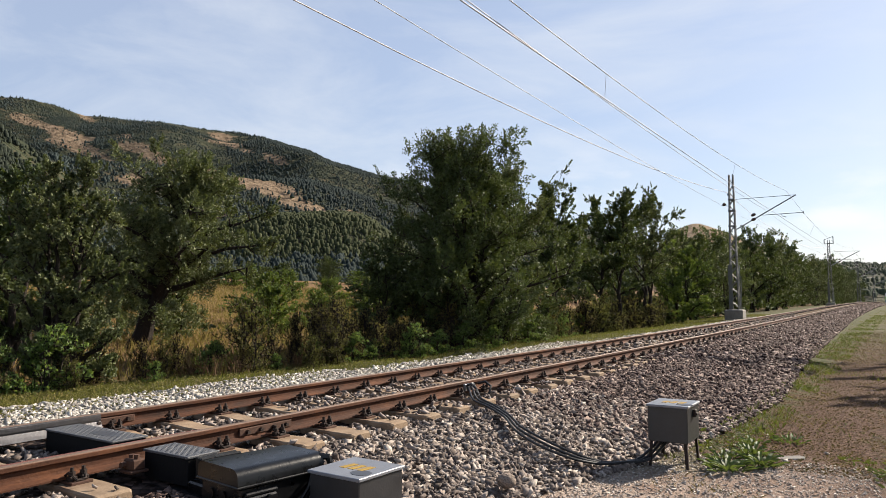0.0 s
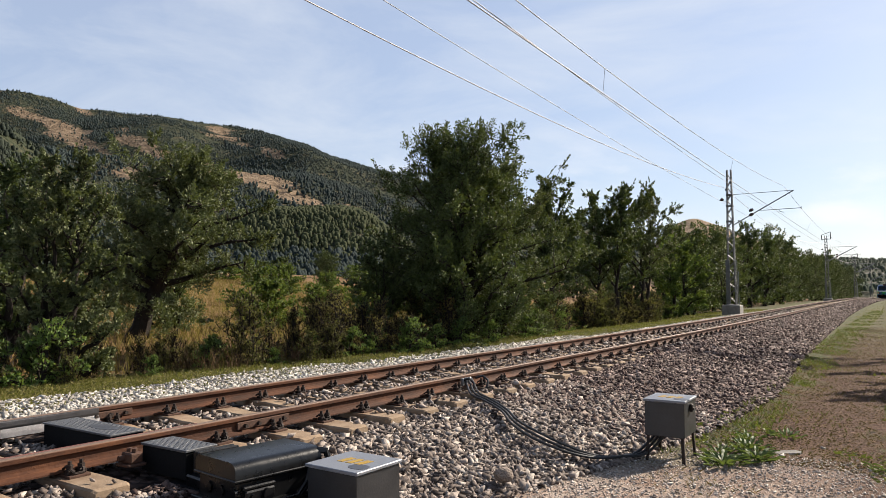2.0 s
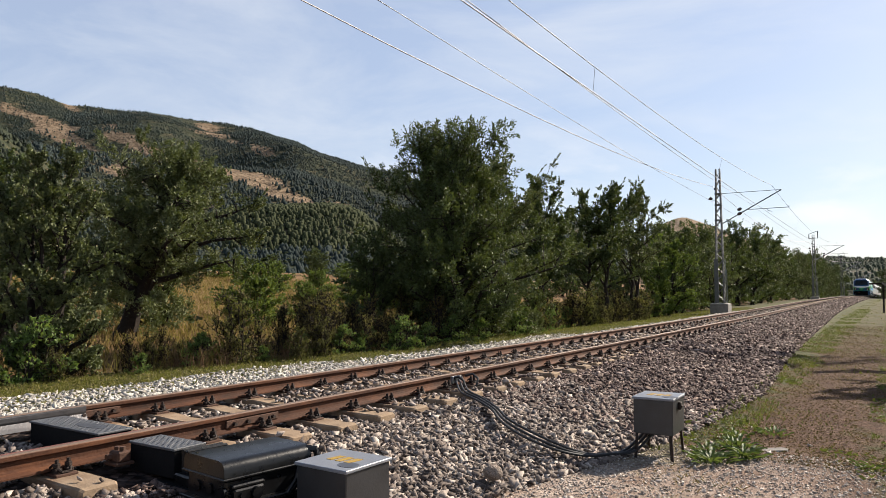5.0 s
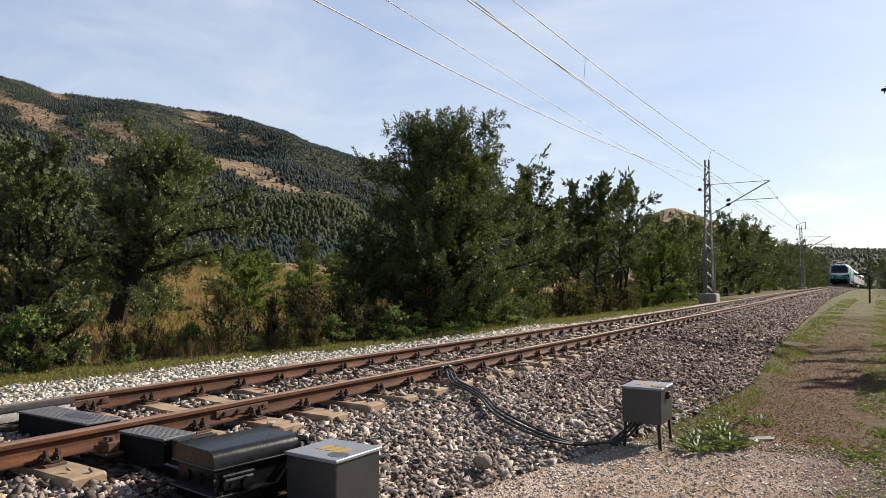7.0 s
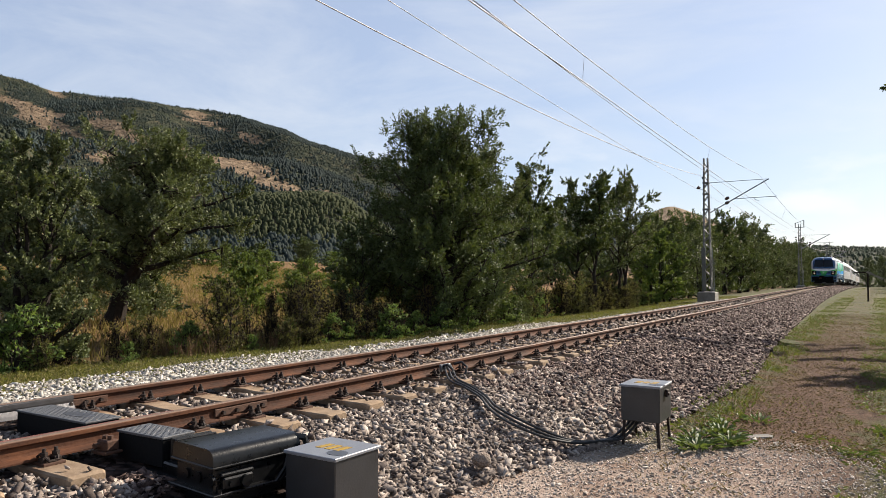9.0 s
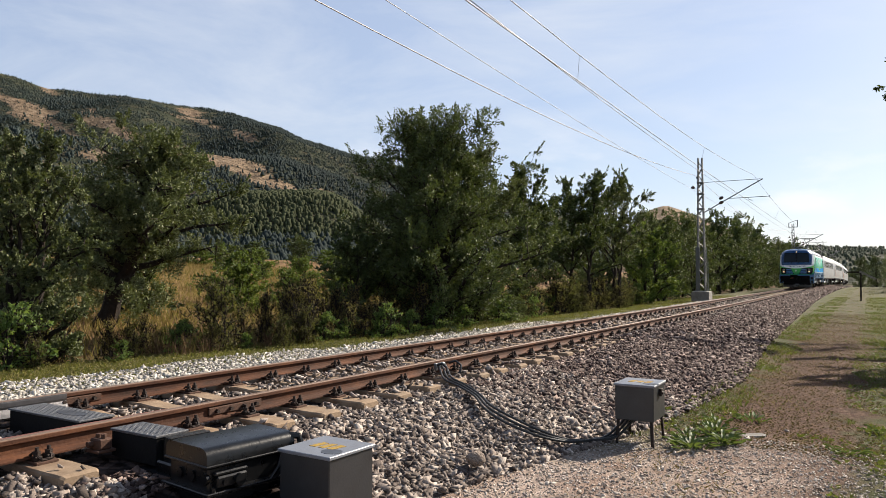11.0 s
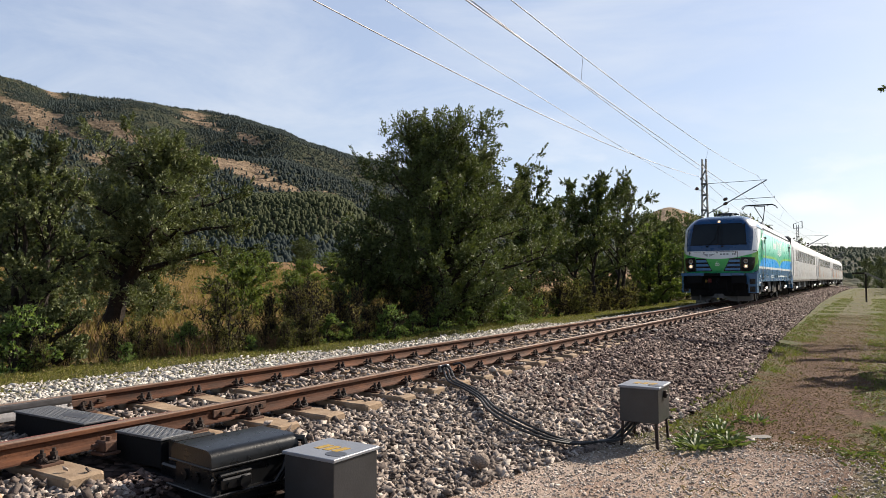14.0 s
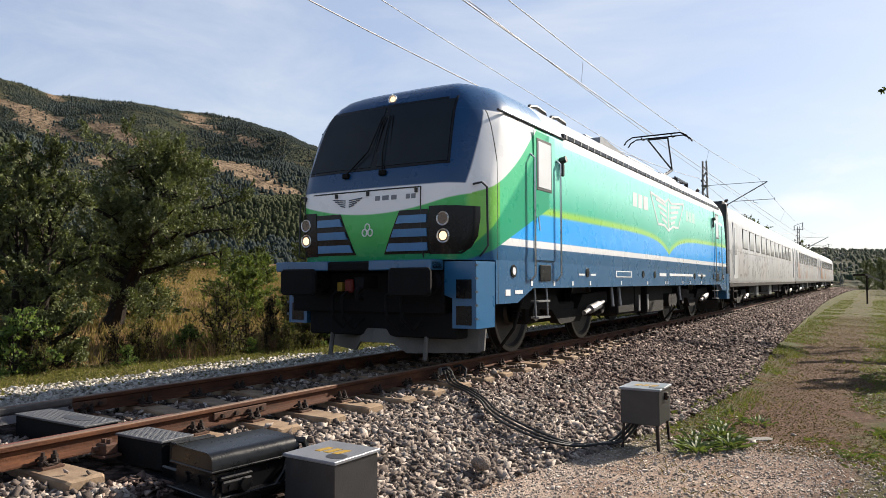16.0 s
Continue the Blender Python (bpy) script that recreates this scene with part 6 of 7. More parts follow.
def coach(k, label):
    t = thing("coach", label, "passenger coach", group="coaches of the train")
    L = 26.1
    part("body", Geo().loft([coach_outline(y, s) for y, s in ((0, .96), (.06, .99), (.15, 1), (8, 1), (18, 1), (L - .15, 1), (L - .06, .99), (L, .96))]), M_COACH[k], t, "dusty grey-white coach body", True, 35)
    for s in (-1, 1):
        xo = sorted((s * 1.405, s * 1.422))
        for i in range(11):
            y = 3.1 + i * 1.84
            w = part("window", Geo().box(*xo, y, y + 1.25, 2.28, 3.05, .05), M_BLACK, t, "coach window with a dark seal")
            part("pane", Geo().box(*sorted((s * 1.41, s * 1.427)), y + .04, y + 1.21, 2.32, 3.01, .04), M_COACHGLASS, w, "pane painted light grey for its dull reflection")
        for y in (.85, L - 1.75):
            d = part("door", Geo().box(*xo, y, y + .9, 1.15, 3.15, .03), M_COACH[k], t, "grey coach door")
            part("pane", Geo().box(*sorted((s * 1.41, s * 1.430)), y + .22, y + .68, 2.0, 2.95, .08), M_COACHGLASS, d)
            part("handrail", Geo().tube([(s * 1.44, y - .08, 1.3), (s * 1.45, y - .08, 2.3)], .015, 6), M_CHROME, t)
            g = Geo()
            for z in (.45, .72, .98):
                g.box(*sorted((s * 1.15, s * 1.40)), y + .08, y + .82, z - .015, z + .015)
            g.box(*sorted((s * 1.15, s * 1.38)), y + .05, y + .09, .43, 1.0).box(*sorted((s * 1.15, s * 1.38)), y + .81, y + .85, .43, 1.0)
            part("steps", g, M_UNDER, t)
        part("side_rib", Geo().box(*sorted((s * 1.415, s * 1.424)), .3, L - .3, 2.14, 2.17), M_COACH[k], t)
        part("sill", Geo().box(*sorted((s * 1.33, s * 1.40)), .1, L - .1, .86, 1.02, .02), M_UNDER, t)
    for y in (-.32, L):
        part("gangway", Geo().box(-.62, .62, y, y + .32, 1.1, 3.4, .1), M_BLACK, t, "black rubber gangway")
    g = Geo()
    for y in (4, 8.2, 12.4, 16.6, 20.8):
        g = Geo().box(-.22, .22, y, y + .5, 4.0, 4.13, .03)
        part("roof_vent", g, M_GALV, t)
    wheels = bogie(t, 3.6, 2.6, .46, 5 + k) + bogie(t, L - 3.6, 2.6, .46, 9 + k)
    for i, (a, b, z) in enumerate(((6.3, 8.0, .5), (8.6, 9.3, .42), (10.2, 12.8, .55), (13.4, 14.4, .38), (15.0, 17.6, .5), (18.2, 19.2, .45))):
        part("equipment_box", Geo().box(-1.18, 1.18, a, b, z, .9, .03), M_GALV if i in (1, 3) else M_UNDER, t)
    for y, away in ((.05, -1), (L - .05, 1)):
        buffers(t, y, away * .55)
    return t, wheels


train, train_wheels = locomotive()
coaches, coach_wheels = [], []
for k, label in enumerate(("dusty grey-white passenger coach with faded graffiti", "dusty grey-white passenger coach with orange graffiti patches", "grey passenger coach covered with orange graffiti")):
    c, w = coach(k, label)
    coaches.append(c)
    coach_wheels.append(w)

# ---- things beside the line ----
# cabinet grey in two tones: darkened for shaded sides, paled for the sunlit lid
M_BOXSHADE = plain("shaded_cabinet_paint", (0.0252, 0.0258, 0.028), .42, .1, 5, .3, .001, .5, .1)
M_BOXLIT = plain("lit_lid_paint", (0.1901, 0.1996, 0.2233), .38, .15, 5, .18, .001)
M_YELLOW = plain("worn_yellow_stencil", (0.315, 0.195, 0.0263), .6, 0, 30, .3, .0005)
M_MACHINE = plain("black_gloss_machine", (0.005, 0.0053, 0.006), .30, .0, 14, .4, .0010, .35)
M_TREADPLATE = plain("grey_tread_plate", (0.084, 0.0864, 0.092), .5, .2, 60, .5, .004)
M_STAIN = plain("dark_oil_stain", (0.05, 0.052, 0.06), .35, 0, 8, .2, .0005)
M_BLADE = plain("switch_blade_steel", (0.085, 0.082, 0.085), .4, .7, 9, .3, .002)
M_BLADERED = plain("red_brown_blade", (0.135, 0.045, 0.034), .7, .2, 9, .35, .003)
M_CABLE = plain("black_cable", (0.008, 0.008, 0.009), .5, 0, 12, .3, .001)
M_ROCK = plain("weathered_boulder", (0.24, 0.185, 0.145), .9, 0, 9, .35, .02)


def cabinet(name, label, m, w, d, h, legs):
    """A low sheet-steel cabinet; its lid's top lies at zero height in its own space."""
    t = thing(name, label, "cable box", m, "cable boxes beside the track")
    body = part("body", Geo().box(-w / 2, w / 2, -d / 2, d / 2, -h, -.021, .006), M_BOXSHADE, t, "grey sheet-steel body, darkened for its shaded sides")
    lid = part("lid", Geo().box(-w / 2 - .012, w / 2 + .012, -d / 2 - .012, d / 2 + .012, -.022, 0, .004), M_BOXLIT, t, "grey steel lid, paled for its sunlit top")
    for k in range(3):
        x = -.10 + k * .075
        g = Geo().prism([(x, -.06), (x + .05, -.06), (x + .065, .06), (x + .015, .06)], 2, -.002, .0025)
        part("stencil", g, M_YELLOW, lid, "worn yellow paint bar")
    part("stain", Geo().loft([[(.13 + .075 * math.cos(a), -.10 + .06 * math.sin(a), z) for a in (6.283 * k / 20 for k in range(20))] for z in (-.002, .002)]), M_STAIN, lid, "dark oily spot")
    if legs > .2:
        g = Geo().box(w / 2, w / 2 + .03, -.03, .03, -.12, -.05, .006).tube([(w / 2 + .03, -.02, -.09), (w / 2 + .03, .02, -.09)], .012, 8)
        part("hasp", g, M_CLIP, t, "dark padlock hasp")
    if legs:
        for sx in (-1, 1):
            for sy in (-1, 1):
                x, y = sx * (w / 2 - .02), sy * (d / 2 - .02)
                g = Geo()
                g.loft([[(x + a, y + b, -h + .05), (x + a - sx * .028, y + b, -h + .05), (x + a - sx * .028, y + b - sy * .004, -h + .05), (x + a - sx * .004, y + b - sy * .004, -h + .05), (x + a - sx * .004, y + b - sy * .028, -h + .05), (x + a, y + b - sy * .028, -h + .05)] for a, b in ((.003 * sx, .003 * sy),)] +
                       [[(x + sx * .02, y + sy * .02, -h - legs), (x + sx * .02 - sx * .028, y + sy * .02, -h - legs), (x + sx * .02 - sx * .028, y + sy * .02 - sy * .004, -h - legs), (x + sx * .02 - sx * .004, y + sy * .02 - sy * .004, -h - legs), (x + sx * .02 - sx * .004, y + sy * .02 - sy * .028, -h - legs), (x + sx * .02, y + sy * .02 - sy * .028, -h - legs)]])
                part("leg", g, M_CLIP, t, "rusty angle-iron leg")
    return t


cabinet("cable_box", "grey steel cable box on four iron legs with worn yellow paint", pose(3.624, 6.851, .05, 0, 0, 1), .365, .44, .34, .235)
cabinet("cable_box", "grey steel cable box with yellow stencil bars beside the point machine", pose(2.503, 3.559, -.05, 0, 0, -1.6), .425, .425, .36, .16)

# the point machine
pm = thing("point_machine", "black gloss point machine with a rounded cover", "point machine", pose(1.904, 3.297, 0, 0, 0, -7.4) @ pose(-1.89, -3.285, 0))
line = [(1.655, -.105), (1.655, -.045), (1.662, -.022), (1.68, -.006), (1.71, 0), (2.055, 0), (2.085, -.007), (2.107, -.024), (2.118, -.048), (2.122, -.105)]
part("cover", Geo().prism(line, 1, 2.95, 3.62), M_MACHINE, pm, "rounded black cover", True, 50)
part("cover_lip", Geo().box(1.645, 2.132, 2.94, 3.63, -.118, -.103, .004), M_MACHINE, pm)
part("case", Geo().box(1.67, 2.105, 2.97, 3.60, -.36, -.119, .012), M_MACHINE, pm, "black machine case")
part("case_flange", Geo().box(1.63, 2.16, 2.93, 3.64, -.285, -.262, .005), M_MACHINE, pm)
part("crank_plate", Geo().box(2.10, 2.135, 3.00, 3.24, -.175, -.150, .008), M_MACHINE, pm, "small canopy over the crank hole")
part("crank_box", Geo().box(2.10, 2.145, 3.01, 3.23, -.25, -.176, .010), M_MACHINE, pm)
part("crank_cover", Geo().tube([(2.13, 3.16, -.215), (2.172, 3.16, -.215)], .036, 16), M_MACHINE, pm, "round crank cover")
part("lock_stud", Geo().tube([(2.13, 3.06, -.215), (2.16, 3.06, -.215)], .018, 10), M_MACHINE, pm)
part("hinge_lug", Geo().tube([(2.08, 3.61, -.03), (2.12, 3.655, -.035), (2.135, 3.67, -.09), (2.10, 3.64, -.125)], .026, 8), M_MACHINE, pm)
part("stay", Geo().tube([(2.12, 3.60, -.13), (2.16, 3.50, -.19), (2.15, 3.44, -.27)], .016, 6), M_MACHINE, pm)
part("stay", Geo().tube([(2.12, 3.52, -.13), (2.155, 3.46, -.20), (2.15, 3.40, -.27)], .012, 6), M_MACHINE, pm)
for y in (3.03, 3.17, 3.31):
    part("face_boss", Geo().tube([(1.80 + (y - 3.03), 2.975, -.19), (1.80 + (y - 3.03), 2.955, -.19)], .035, 12), M_MACHINE, pm)
for y in (2.99, 3.58):
    part("flange_bolt", Geo().tube([(2.135, y, -.262), (2.135, y, -.238)], .014, 6), M_MACHINE, pm)
part("base_beam", Geo().box(1.55, 2.3, 2.86, 2.94, -.44, -.36, .008), M_BEAM, pm)
part("base_beam", Geo().box(1.55, 2.3, 3.63, 3.71, -.46, -.38, .008), M_BEAM, pm)
part("bracket", Geo().box(2.12, 2.30, 2.9, 3.75, -.40, -.37, .006), M_MACHINE, pm)
for x, y0, y1 in ((1.385, 3.08, 3.40), (1.44, 3.08, 3.40), (1.555, 3.13, 3.38), (1.60, 3.13, 3.38)):
    part("lug", Geo().box(x, x + .028, y0, y1, -.22, -.045, .008), M_MACHINE, pm)
part("lug_box", Geo().box(1.465, 1.555, 3.12, 3.37, -.22, -.055, .012), M_MACHINE, pm)
part("throw_arm", Geo().box(1.40, 1.68, 3.02, 3.42, -.28, -.19, .012), M_MACHINE, pm)


def tread(x0, x1, y0, y1, z):
    """Raised lozenges of a tread plate."""
    g = Geo()
    nx, ny = int((x1 - x0) / .030), int((y1 - y0) / .030)
    for a in range(nx):
        for b in range(ny):
            cx, cy = x0 + .03 * (a + .5), y0 + .03 * (b + .5)
            p, q = ((.012, .004) if (a + b) % 2 else (.004, .012))
            g.add([(cx - p, cy, z), (cx, cy - q, z), (cx + p, cy, z), (cx, cy + q, z), (cx, cy, z + .004)], [(0, 1, 4), (1, 2, 4), (2, 3, 4), (3, 0, 4)])
    return g


rod = thing("rod_cover", "grey tread-plate cover over the point rods outside the rail", "cover")
part("plate", Geo().box(.86, 1.38, 3.10, 3.37, -.052, -.035, .003), M_TREADPLATE, rod, "grey tread plate")
part("tread_pattern", tread(.87, 1.37, 3.11, 3.36, -.0352), M_TREADPLATE, rod)
part("side", Geo().box(.87, 1.37, 3.11, 3.36, -.24, -.055, .004), M_BEAM, rod)
rod = thing("rod_cover", "grey tread-plate cover between the rails with a dark oval", "cover")
part("plate", Geo().box(-.56, .44, 3.12, 3.42, -.05, -.035, .003), M_TREADPLATE, rod, "grey tread plate")
part("tread_pattern", tread(-.55, .43, 3.13, 3.41, -.0352), M_TREADPLATE, rod)
part("side", Geo().box(-.55, .43, 3.13, 3.41, -.26, -.052, .004), M_BEAM, rod)
part("oval", Geo().loft([[(.08 + .19 * math.cos(a), 3.28 + .065 * math.sin(a), z) for a in (6.283 * k / 24 for k in range(24))] for z in (-.0352, -.033)]), M_STAIN, rod, "dark oval hatch")
# near-black trough, added to give the dug-out channel its shade
bear = thing("steel_bearer", "hollow steel bearer, near black for the shade in the channel under the point rods", "bearer")
part("trough", Geo().box(-1.25, 1.6, 3.06, 3.46, -.40, -.262, .01), M_BEAM, bear)
for x in (.93, -.93):
    g = Geo().box(x - .06, x + .06, 2.94, 3.04, -.15, -.075, .01).box(x - .075, x + .075, 2.92, 3.06, -.17, -.15, .005)
    g.tube([(x - .02, 2.94, -.11), (x - .02, 2.90, -.11)], .022, 6).tube([(x + .03, 2.99, -.08), (x + .03, 2.99, -.045)], .02, 6).tube([(x - .03, 2.99, -.08), (x - .03, 2.99, -.05)], .02, 6)
    part("rail_brace", g, M_RUST, bear, "rusty rail brace with bolts")


def blade(side, material, label):
    t = thing("switch_blade", label, "switch blade")
    rings = []
    for y, w, gap in ((-8, .07, .06), (-4, .066, .02), (0, .055, .004), (2.4, .03, .003), (3.7, .010, .003)):
        x0 = side * (.7175 - gap)
        x1 = x0 - side * w
        rings.append([(x0, y, -.135), (x0, y, -.014), (x0 - side * w * .2, y, -.004), (x1 + side * w * .1, y, -.004), (x1, y, -.014), (x1, y, -.05), (x1 + side * w * .45, y, -.07), (x1 - side * .04, y, -.135)])
    part("blade", Geo().loft(rings), material, t)
    return t


blade(1, M_BLADERED, "red-brown tapered switch blade beside the rail")
blade(-1, M_BLADE, "dark polished switch blade beside the rail")
stretch = thing("stretcher_bar", "dark iron stretcher bar between the switch blades", "stretcher bar")
part("bar", Geo().tube([(-.66, 2.55, -.12), (.66, 2.55, -.12)], .02, 8), M_CLIP, stretch)
for y in (4.35,):
    jp = part("joint_plate", Geo().box(.762, .785, y - .3, y + .3, -.115, -.05, .006), M_RUST, near_rail, "rusty bolted joint plate")
    fp = part("joint_plate", Geo().box(-.742, -.72, y - .9, y - .3, -.115, -.05, .006), M_RUST, far_rail, "rusty bolted joint plate")
    for k in range(4):
        part("bolt", Geo().tube([(-.722, y - .82 + k * .147, -.085), (-.69, y - .82 + k * .147, -.085)], .018, 6), M_CLIP, fp)
    for k in range(4):
        part("bolt", Geo().tube([(.785, y - .22 + k * .147, -.085), (.815, y - .22 + k * .147, -.085)], .018, 6), M_CLIP, jp)

# cables from the rail to the box
for k in range(3):
    e = (k - 1) * .085
    pts = [(.80, 7.75 + e, -.05), (.92, 7.62 + e, -.09), (1.18, 7.30 + e, -.155), (1.55, 6.98 + e * .8, -.165), (1.9, 6.72 + e * .7, -.215), (2.2, 6.38 + e * .9, -.255), (2.55, 6.16 + e * 1.2, -.315),
           (2.9, 6.12 + e, -.40), (3.12, 6.25 + e * .5, -.462), (3.28, 6.46, -.478), (3.40 + e * .5, 6.62, -.465), (3.5 + e * .5, 6.74, -.36), (3.55 + e * .5, 6.80, -.28)]
    c = thing("cable", "black rubber cable lying over the ballast", "cable", group="cables from the rail")
    smooth_pts = []
    for i in range(len(pts) - 1):
        p0, p1, p2, p3 = (Vector(pts[max(i - 1, 0)]), Vector(pts[i]), Vector(pts[i + 1]), Vector(pts[min(i + 2, len(pts) - 1)]))
        for u in (0, .25, .5, .75):
            smooth_pts.append(.5 * (2 * p1 + (p2 - p0) * u + (2 * p0 - 5 * p1 + 4 * p2 - p3) * u * u + (3 * p1 - p0 - 3 * p2 + p3) * u**3))
    part("sheath", Geo().tube(smooth_pts + [pts[-1]], .013, 8), M_CABLE, c, smooth=True)
    part("clamp", Geo().box(.80, .84, 7.66 + e, 7.70 + e, -.12, -.03, .005), M_GALV, c, "steel cable clamp")
for k, (x, y) in enumerate(((.86, 7.95), (.88, 7.60))):
    c = thing("bond_loop", "black bonding cable loop at the rail foot", "cable", group="cables from the rail")
    part("sheath", Geo().tube([(.80, y, -.06), (.90, y + .02, -.03), (.99, y, -.08), (1.0, y - .05, -.16), (.95, y - .1, -.2)], .016, 8), M_CABLE, c, smooth=True)

b = bmesh.new()
bmesh.ops.create_icosphere(b, subdivisions=3, radius=1)
for v in b.verts:
    v.co *= 1 + .16 * noise.noise(v.co * 1.3) + .05 * noise.noise(v.co * 4)
    v.co = Vector((v.co.x * .082, v.co.y * .07, v.co.z * .06))
rock = Geo().add([v.co for v in b.verts], [[v.index for v in f.verts] for f in b.faces])
b.free()
part("boulder", rock.turned(pose(2.78, 5.08, -.42, 0, 0, 30)), M_ROCK, None, "rounded brown stone at the ballast's foot", True, 60)
tagged(bpy.data.objects["boulder"], category="stone")
scrap = thing("scrap_board", "grey weathered scrap of board lying in the grass", "board", pose(4.52, 7.5, -.50, 4, -3, 25))
part("board", Geo().prism([(-.13, -.045), (.12, -.05), (.15, .0), (.11, .05), (-.12, .04)], 2, 0, .022), M_CONCRETE, scrap)

# ---- catenary masts and wires ----


def mast(m, label, portal=False):
    t = thing("catenary_mast", label, "mast", m, "masts along the line")
    H = 8.8
    part("foot", Geo().loft([[(-s, -s, z), (s, -s, z), (s, s, z), (-s, s, z)] for s, z in ((.52, -.6), (.52, .42), (.48, .46), (.30, .50))]), M_CONCRETE, t, "pale concrete foot")

    def w(z):
        return .23 - .12 * min(1, max(0, (z - .4) / (H - .4)))
    for sx in (-1, 1):
        for sy in (-1, 1):
            g = Geo().loft([[(sx * w(z) + a, sy * w(z) * .75 + b, z) for a, b in ((-.035, -.035), (.035, -.035), (.035, .035), (-.035, .035))] for z in (.45, 3, 6, H)])
            part("leg", g, M_MASTGREY, t)
    zs = np.arange(.6, H - .3, .42)
    for i, z in enumerate(zs):
        for sy in (-1, 1):
            s = 1 if i % 2 else -1
            part("brace", Geo().tube([(-s * w(z), sy * w(z) * .75, z), (s * w(z + .4), sy * w(z + .4) * .75, z + .42)], .026, 4), M_MASTGREY, t)
        if i % 2:
            for sx in (-1, 1):
                part("brace", Geo().tube([(sx * w(z), -w(z) * .75, z), (sx * w(z + .4), w(z + .4) * .75, z + .42)], .024, 4), M_MASTGREY, t)
    part("stay_plate", Geo().box(-.30, -.06, -.23, -.19, .5, 3.2, .004), M_MASTGREY, t, "grey steel plate")
    for x, top in ((.33, 3.2), (.40, 2.5)):
        part("conduit", Geo().tube([(x, -.1, .3), (x, -.1, top)], .022, 6), M_GALV, t)
    for z in (5.6, 6.55, 7.25):
        part("collar", Geo().box(-w(z) - .06, w(z) + .06, -w(z) * .75 - .06, w(z) * .75 + .06, z - .05, z + .05, .01), M_MASTGREY, t)
    a, b = Vector((.20, 0, 5.38)), Vector((3.56, .1, 7.26))
    arm = part("cantilever", Geo().tube([a, b], .035, 8), M_GALV, t, "slanting steel cantilever tube")
    part("top_tie", Geo().tube([(.15, 0, 7.25), b], .016, 6), M_GALV, t)
    part("steady_arm", Geo().tube([a + (b - a) * .42, Vector((3.93, .1, 6.19))], .018, 6).tube([(3.93, .1, 6.11), (3.93, .1, 6.27)], .02, 6), M_GALV, t)
    part("registration_arm", Geo().tube([(2.74, .1, 6.17), (2.78, .1, 6.05), (3.02, .1, 5.98)], .014, 6), M_GALV, t)
    for p in ((a + (b - a) * .30), (a + (b - a) * .30 + Vector((0, 0, .28)))):
        part("insulator", Geo().tube([p - Vector((.12, 0, .05)), p, p + Vector((.12, 0, .05))], [.06, .11, .06], 10), M_INSUL, t, "dark round insulator")
    part("insulator", Geo().tube([(-.55, 0, 6.95), (-.45, 0, 7.0), (-.35, 0, 6.95)], [.05, .12, .05], 10), M_INSUL, t, "dark round insulator")
    part("feeder_arm", Geo().tube([(-.15, 0, 6.85), (-.6, 0, 6.95)], .02, 6), M_GALV, t)
    part("wire_clamp", Geo().box(-.24, -.10, -.08, .08, 7.52, 7.64, .01), M_CLIP, t)
    if portal:
        part("top_bracket", Geo().box(-.55, .6, -.03, .03, 8.3, 8.38).box(.5, .6, -.03, .03, 8.3, 9.3).box(-.55, -.45, -.03, .03, 8.3, 8.9).tube([(-.5, 0, 8.9), (.55, 0, 9.3)], .03, 6), M_MASTGREY, t, "steel head bracket")
        part("second_cantilever", Geo().tube([(.2, 1.2, 5.6), (3.2, 1.5, 7.2)], .03, 6), M_GALV, t)
    return t


MASTS = [45.6, 106.0, 166.0, 226.0]
mast(pose(-3.42, MASTS[0], -.16), "grey lattice catenary mast on a concrete foot")
far_mast = mast(pose(float(line_x(MASTS[1])) - 2.72, MASTS[1], -.15), "grey lattice catenary mast with a head bracket", True)
for y in MASTS[2:]:
    copy_thing(far_mast, pose(float(line_x(y)) - 3.3, y, float(line_z(y)) - .2))


def wire(name, label, spans, sag, radius, material):
    """A wire hung over the given points, with its sag in every span."""
    pts = []
    for (p, q) in zip(spans, spans[1:]):
        p, q = Vector(p), Vector(q)
        n = 16
        for k in range(n):
            u = k / n
            c = p + (q - p) * u
            c.z -= sag * 4 * u * (1 - u)
            pts.append(c)
    pts.append(Vector(spans[-1]))
    t = thing(name, label, "overhead wire", group="overhead wires")
    part("strand", Geo().tube(pts, radius, 6), material, t, smooth=True)
    return t, pts


def hang(dx, dz, x_first=None):
    ys = [-14.6] + MASTS
    return [(float(line_x(y)) + dx * (1 if i % 2 else -.6) if x_first is None else float(line_x(y)) + (x_first if i == 0 else dx), y, float(line_z(y)) + dz) for i, y in enumerate(ys)]


_, upper = wire("messenger_wire", "stranded carrier wire above the track", hang(-.05, 7.30, .05), 1.05, .010, M_WIRE)
contact, lower = wire("contact_wire", "grooved copper contact wire above the track", hang(-.40, 5.78, .30), .12, .012, M_WIRE)
wire("feeder_cable", "pale thick cable along the masts", hang(-3.38, 7.48, -3.38), 1.12, .014, M_WIRE_PALE)
wire("return_wire", "thin dark wire along the masts", hang(-3.98, 6.9, -1.4), .30, .009, M_WIRE)
wire("second_wire", "thin dark wire beside the contact wire", hang(-1.3, 6.3, .55), .40, .009, M_WIRE)
for k in range(4, 34, 4):
    if k % 16:
        part("dropper", Geo().tube([upper[k], lower[k]], .005, 5), M_WIRE, contact)

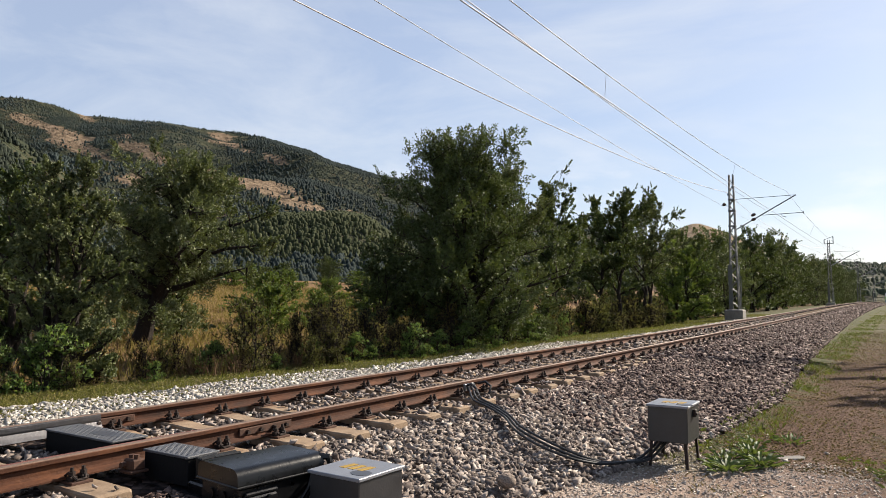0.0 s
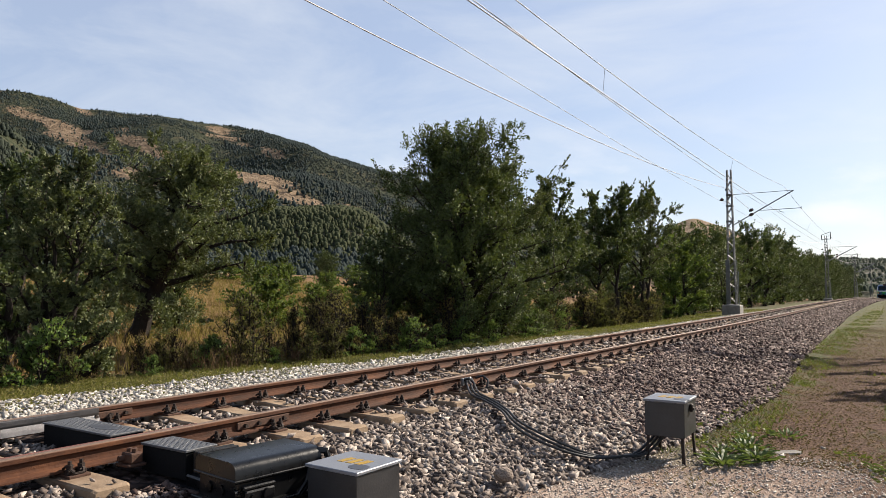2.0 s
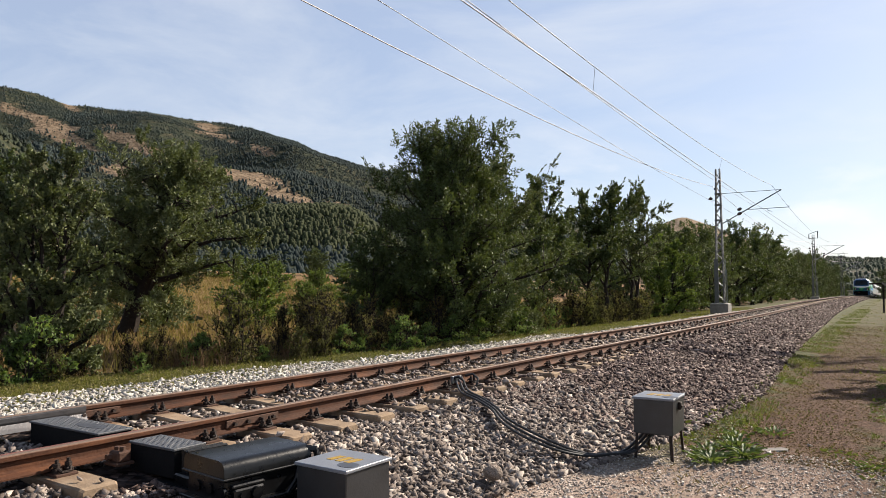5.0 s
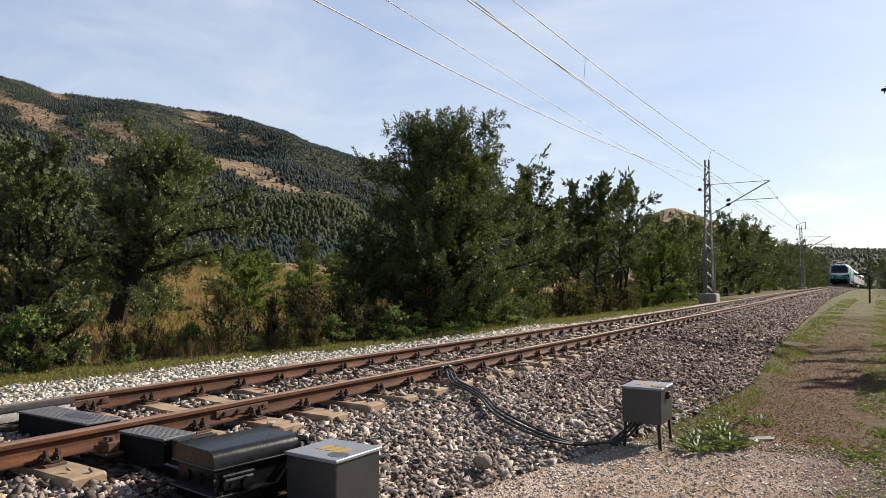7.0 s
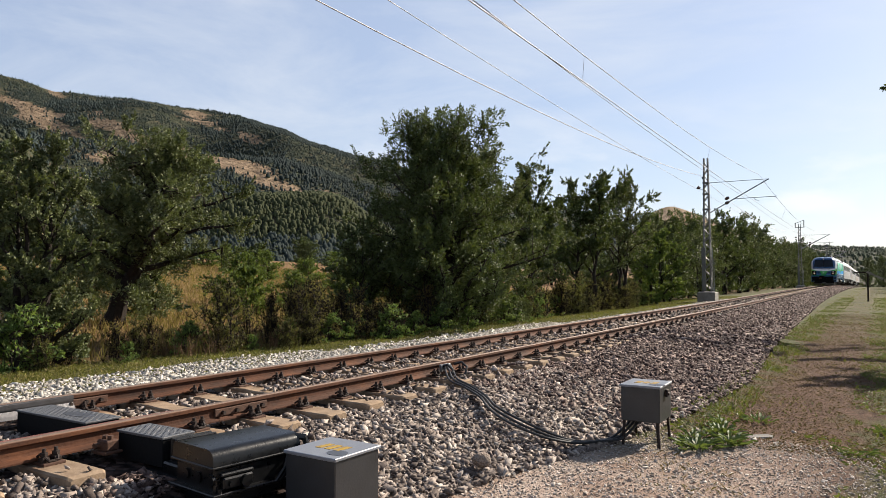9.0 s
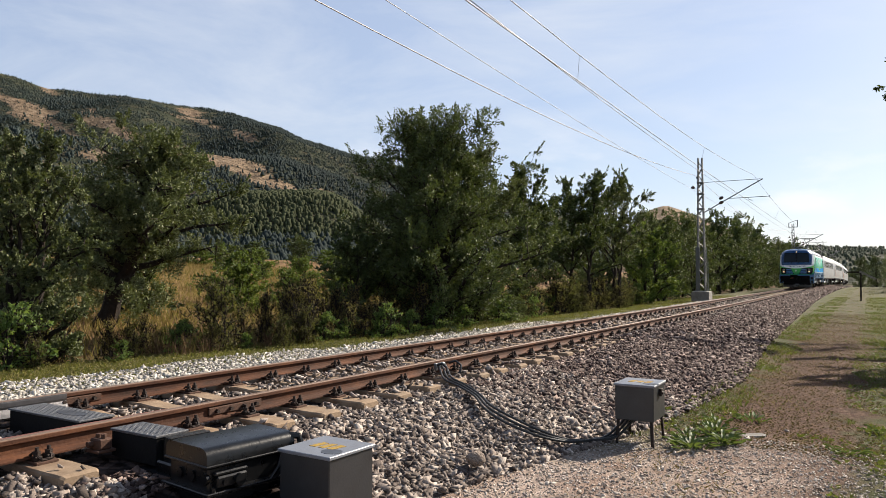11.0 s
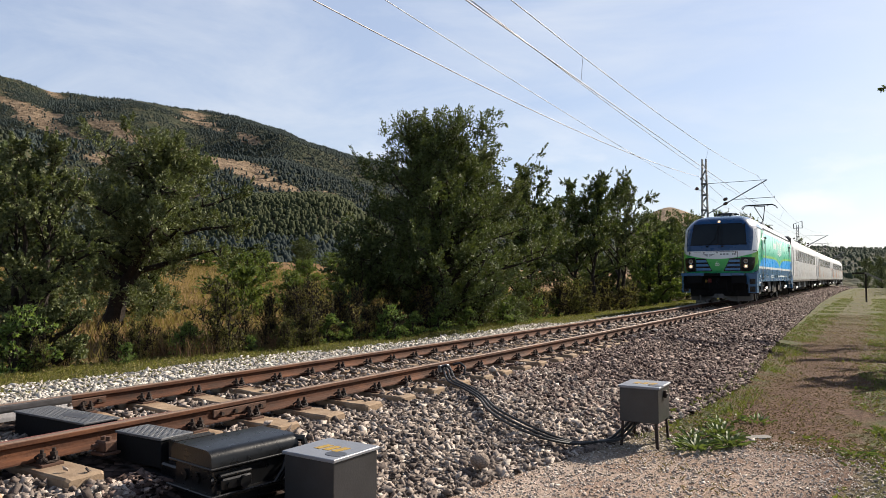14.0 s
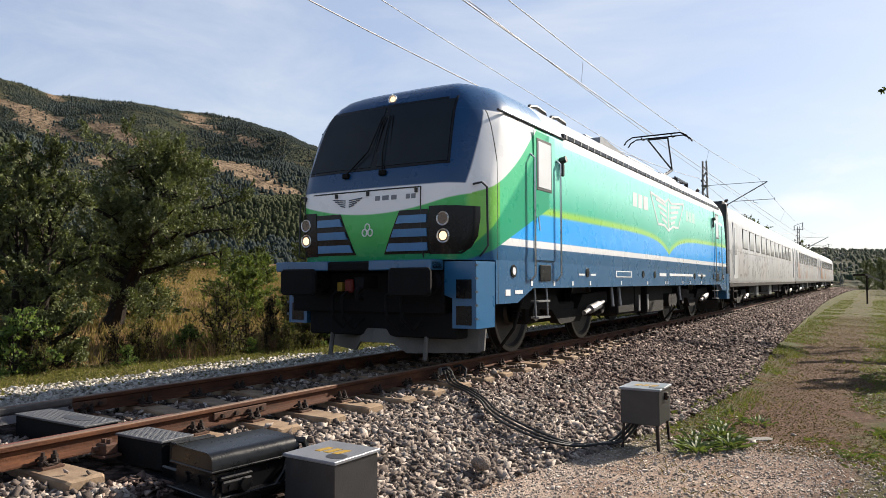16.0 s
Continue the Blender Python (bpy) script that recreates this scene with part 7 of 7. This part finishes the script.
# ---- marker post and far bits beside the path ----
sign = thing("marker_post", "dark post with a slanting pale board beside the path", "marker post", pose(5.0, 52.0, -.45))
part("post", Geo().box(-.05, .05, -.05, .05, 0, 2.1, .01), M_BARK, sign)
part("board", Geo().box(-.05, .95, -.02, .02, 1.93, 2.05, .005).turned(Matrix.Translation((0, -.08, 2.0)) @ pose(0, 0, 0, 0, 28, 0) @ Matrix.Translation((0, 0, -2.0))), M_CONCRETE, sign, "pale board")
part("rail_board", Geo().box(-.75, -.05, -.03, .03, 1.92, 2.03, .005), M_BARK, sign)

pylon = thing("power_pylon", "small grey lattice pylon on the hillside", "pylon", pose(-446, 502, 74))
for sx in (-1, 1):
    for sy in (-1, 1):
        part("leg", Geo().tube([(sx * 1.6, sy * 1.6, -8), (sx * .25, sy * .25, 12)], .16, 4), M_GALV, pylon)
for z in (6, 9, 11.5):
    part("arm", Geo().tube([(-3, 0, z), (3, 0, z)], .14, 4), M_GALV, pylon)


# ---- movement ----
TRAIN = ((0, 246.0), (2, 215.2), (4, 184.2), (6.5, 145.5), (9, 107.0), (10, 91.6), (11.5, 68.3), (12, 60.5), (12.5, 52.85), (13, 45.4), (13.5, 38.25), (14, 31.5), (14.5, 25.1), (15, 19.0), (15.5, 13.1), (16, 7.3))


def train_at(t):
    return float(spline(t, [a for a, b in TRAIN], [b for a, b in TRAIN]))


def on_track(y, length, inset):
    """The pose of a vehicle whose front stands at y, held by two bogies."""
    a, b = y + inset, y + length - inset
    p = Vector((float(line_x(a)), a, float(line_z(a))))
    q = Vector((float(line_x(b)), b, float(line_z(b))))
    d = (q - p).normalized()
    o = p - d * inset
    return pose(*o, math.degrees(math.asin(d.z)), 0, -math.degrees(math.atan2(d.x, d.y)))


def motions():
    steps = [i * .25 for i in range(65)]
    walk(train, [(t, on_track(train_at(t), 17.2, 3.8)) for t in steps])
    for k, c in enumerate(coaches):
        walk(c, [(t, on_track(train_at(t) + 17.9 + 26.4 * k, 26.1, 3.6)) for t in steps])
    # wheels roll with the way that the train has come
    ticks = [i / 30 for i in range(481)]
    start = train_at(0)
    for wheels, r in [(train_wheels, .60)] + [(w, .46) for w in coach_wheels[:1]]:
        for ws in wheels:
            y = ws.location.y
            walk(ws, [(t, pose(0, y, r, math.degrees((start - train_at(t)) / r) % 360, 0, 0)) for t in ticks])


motions()
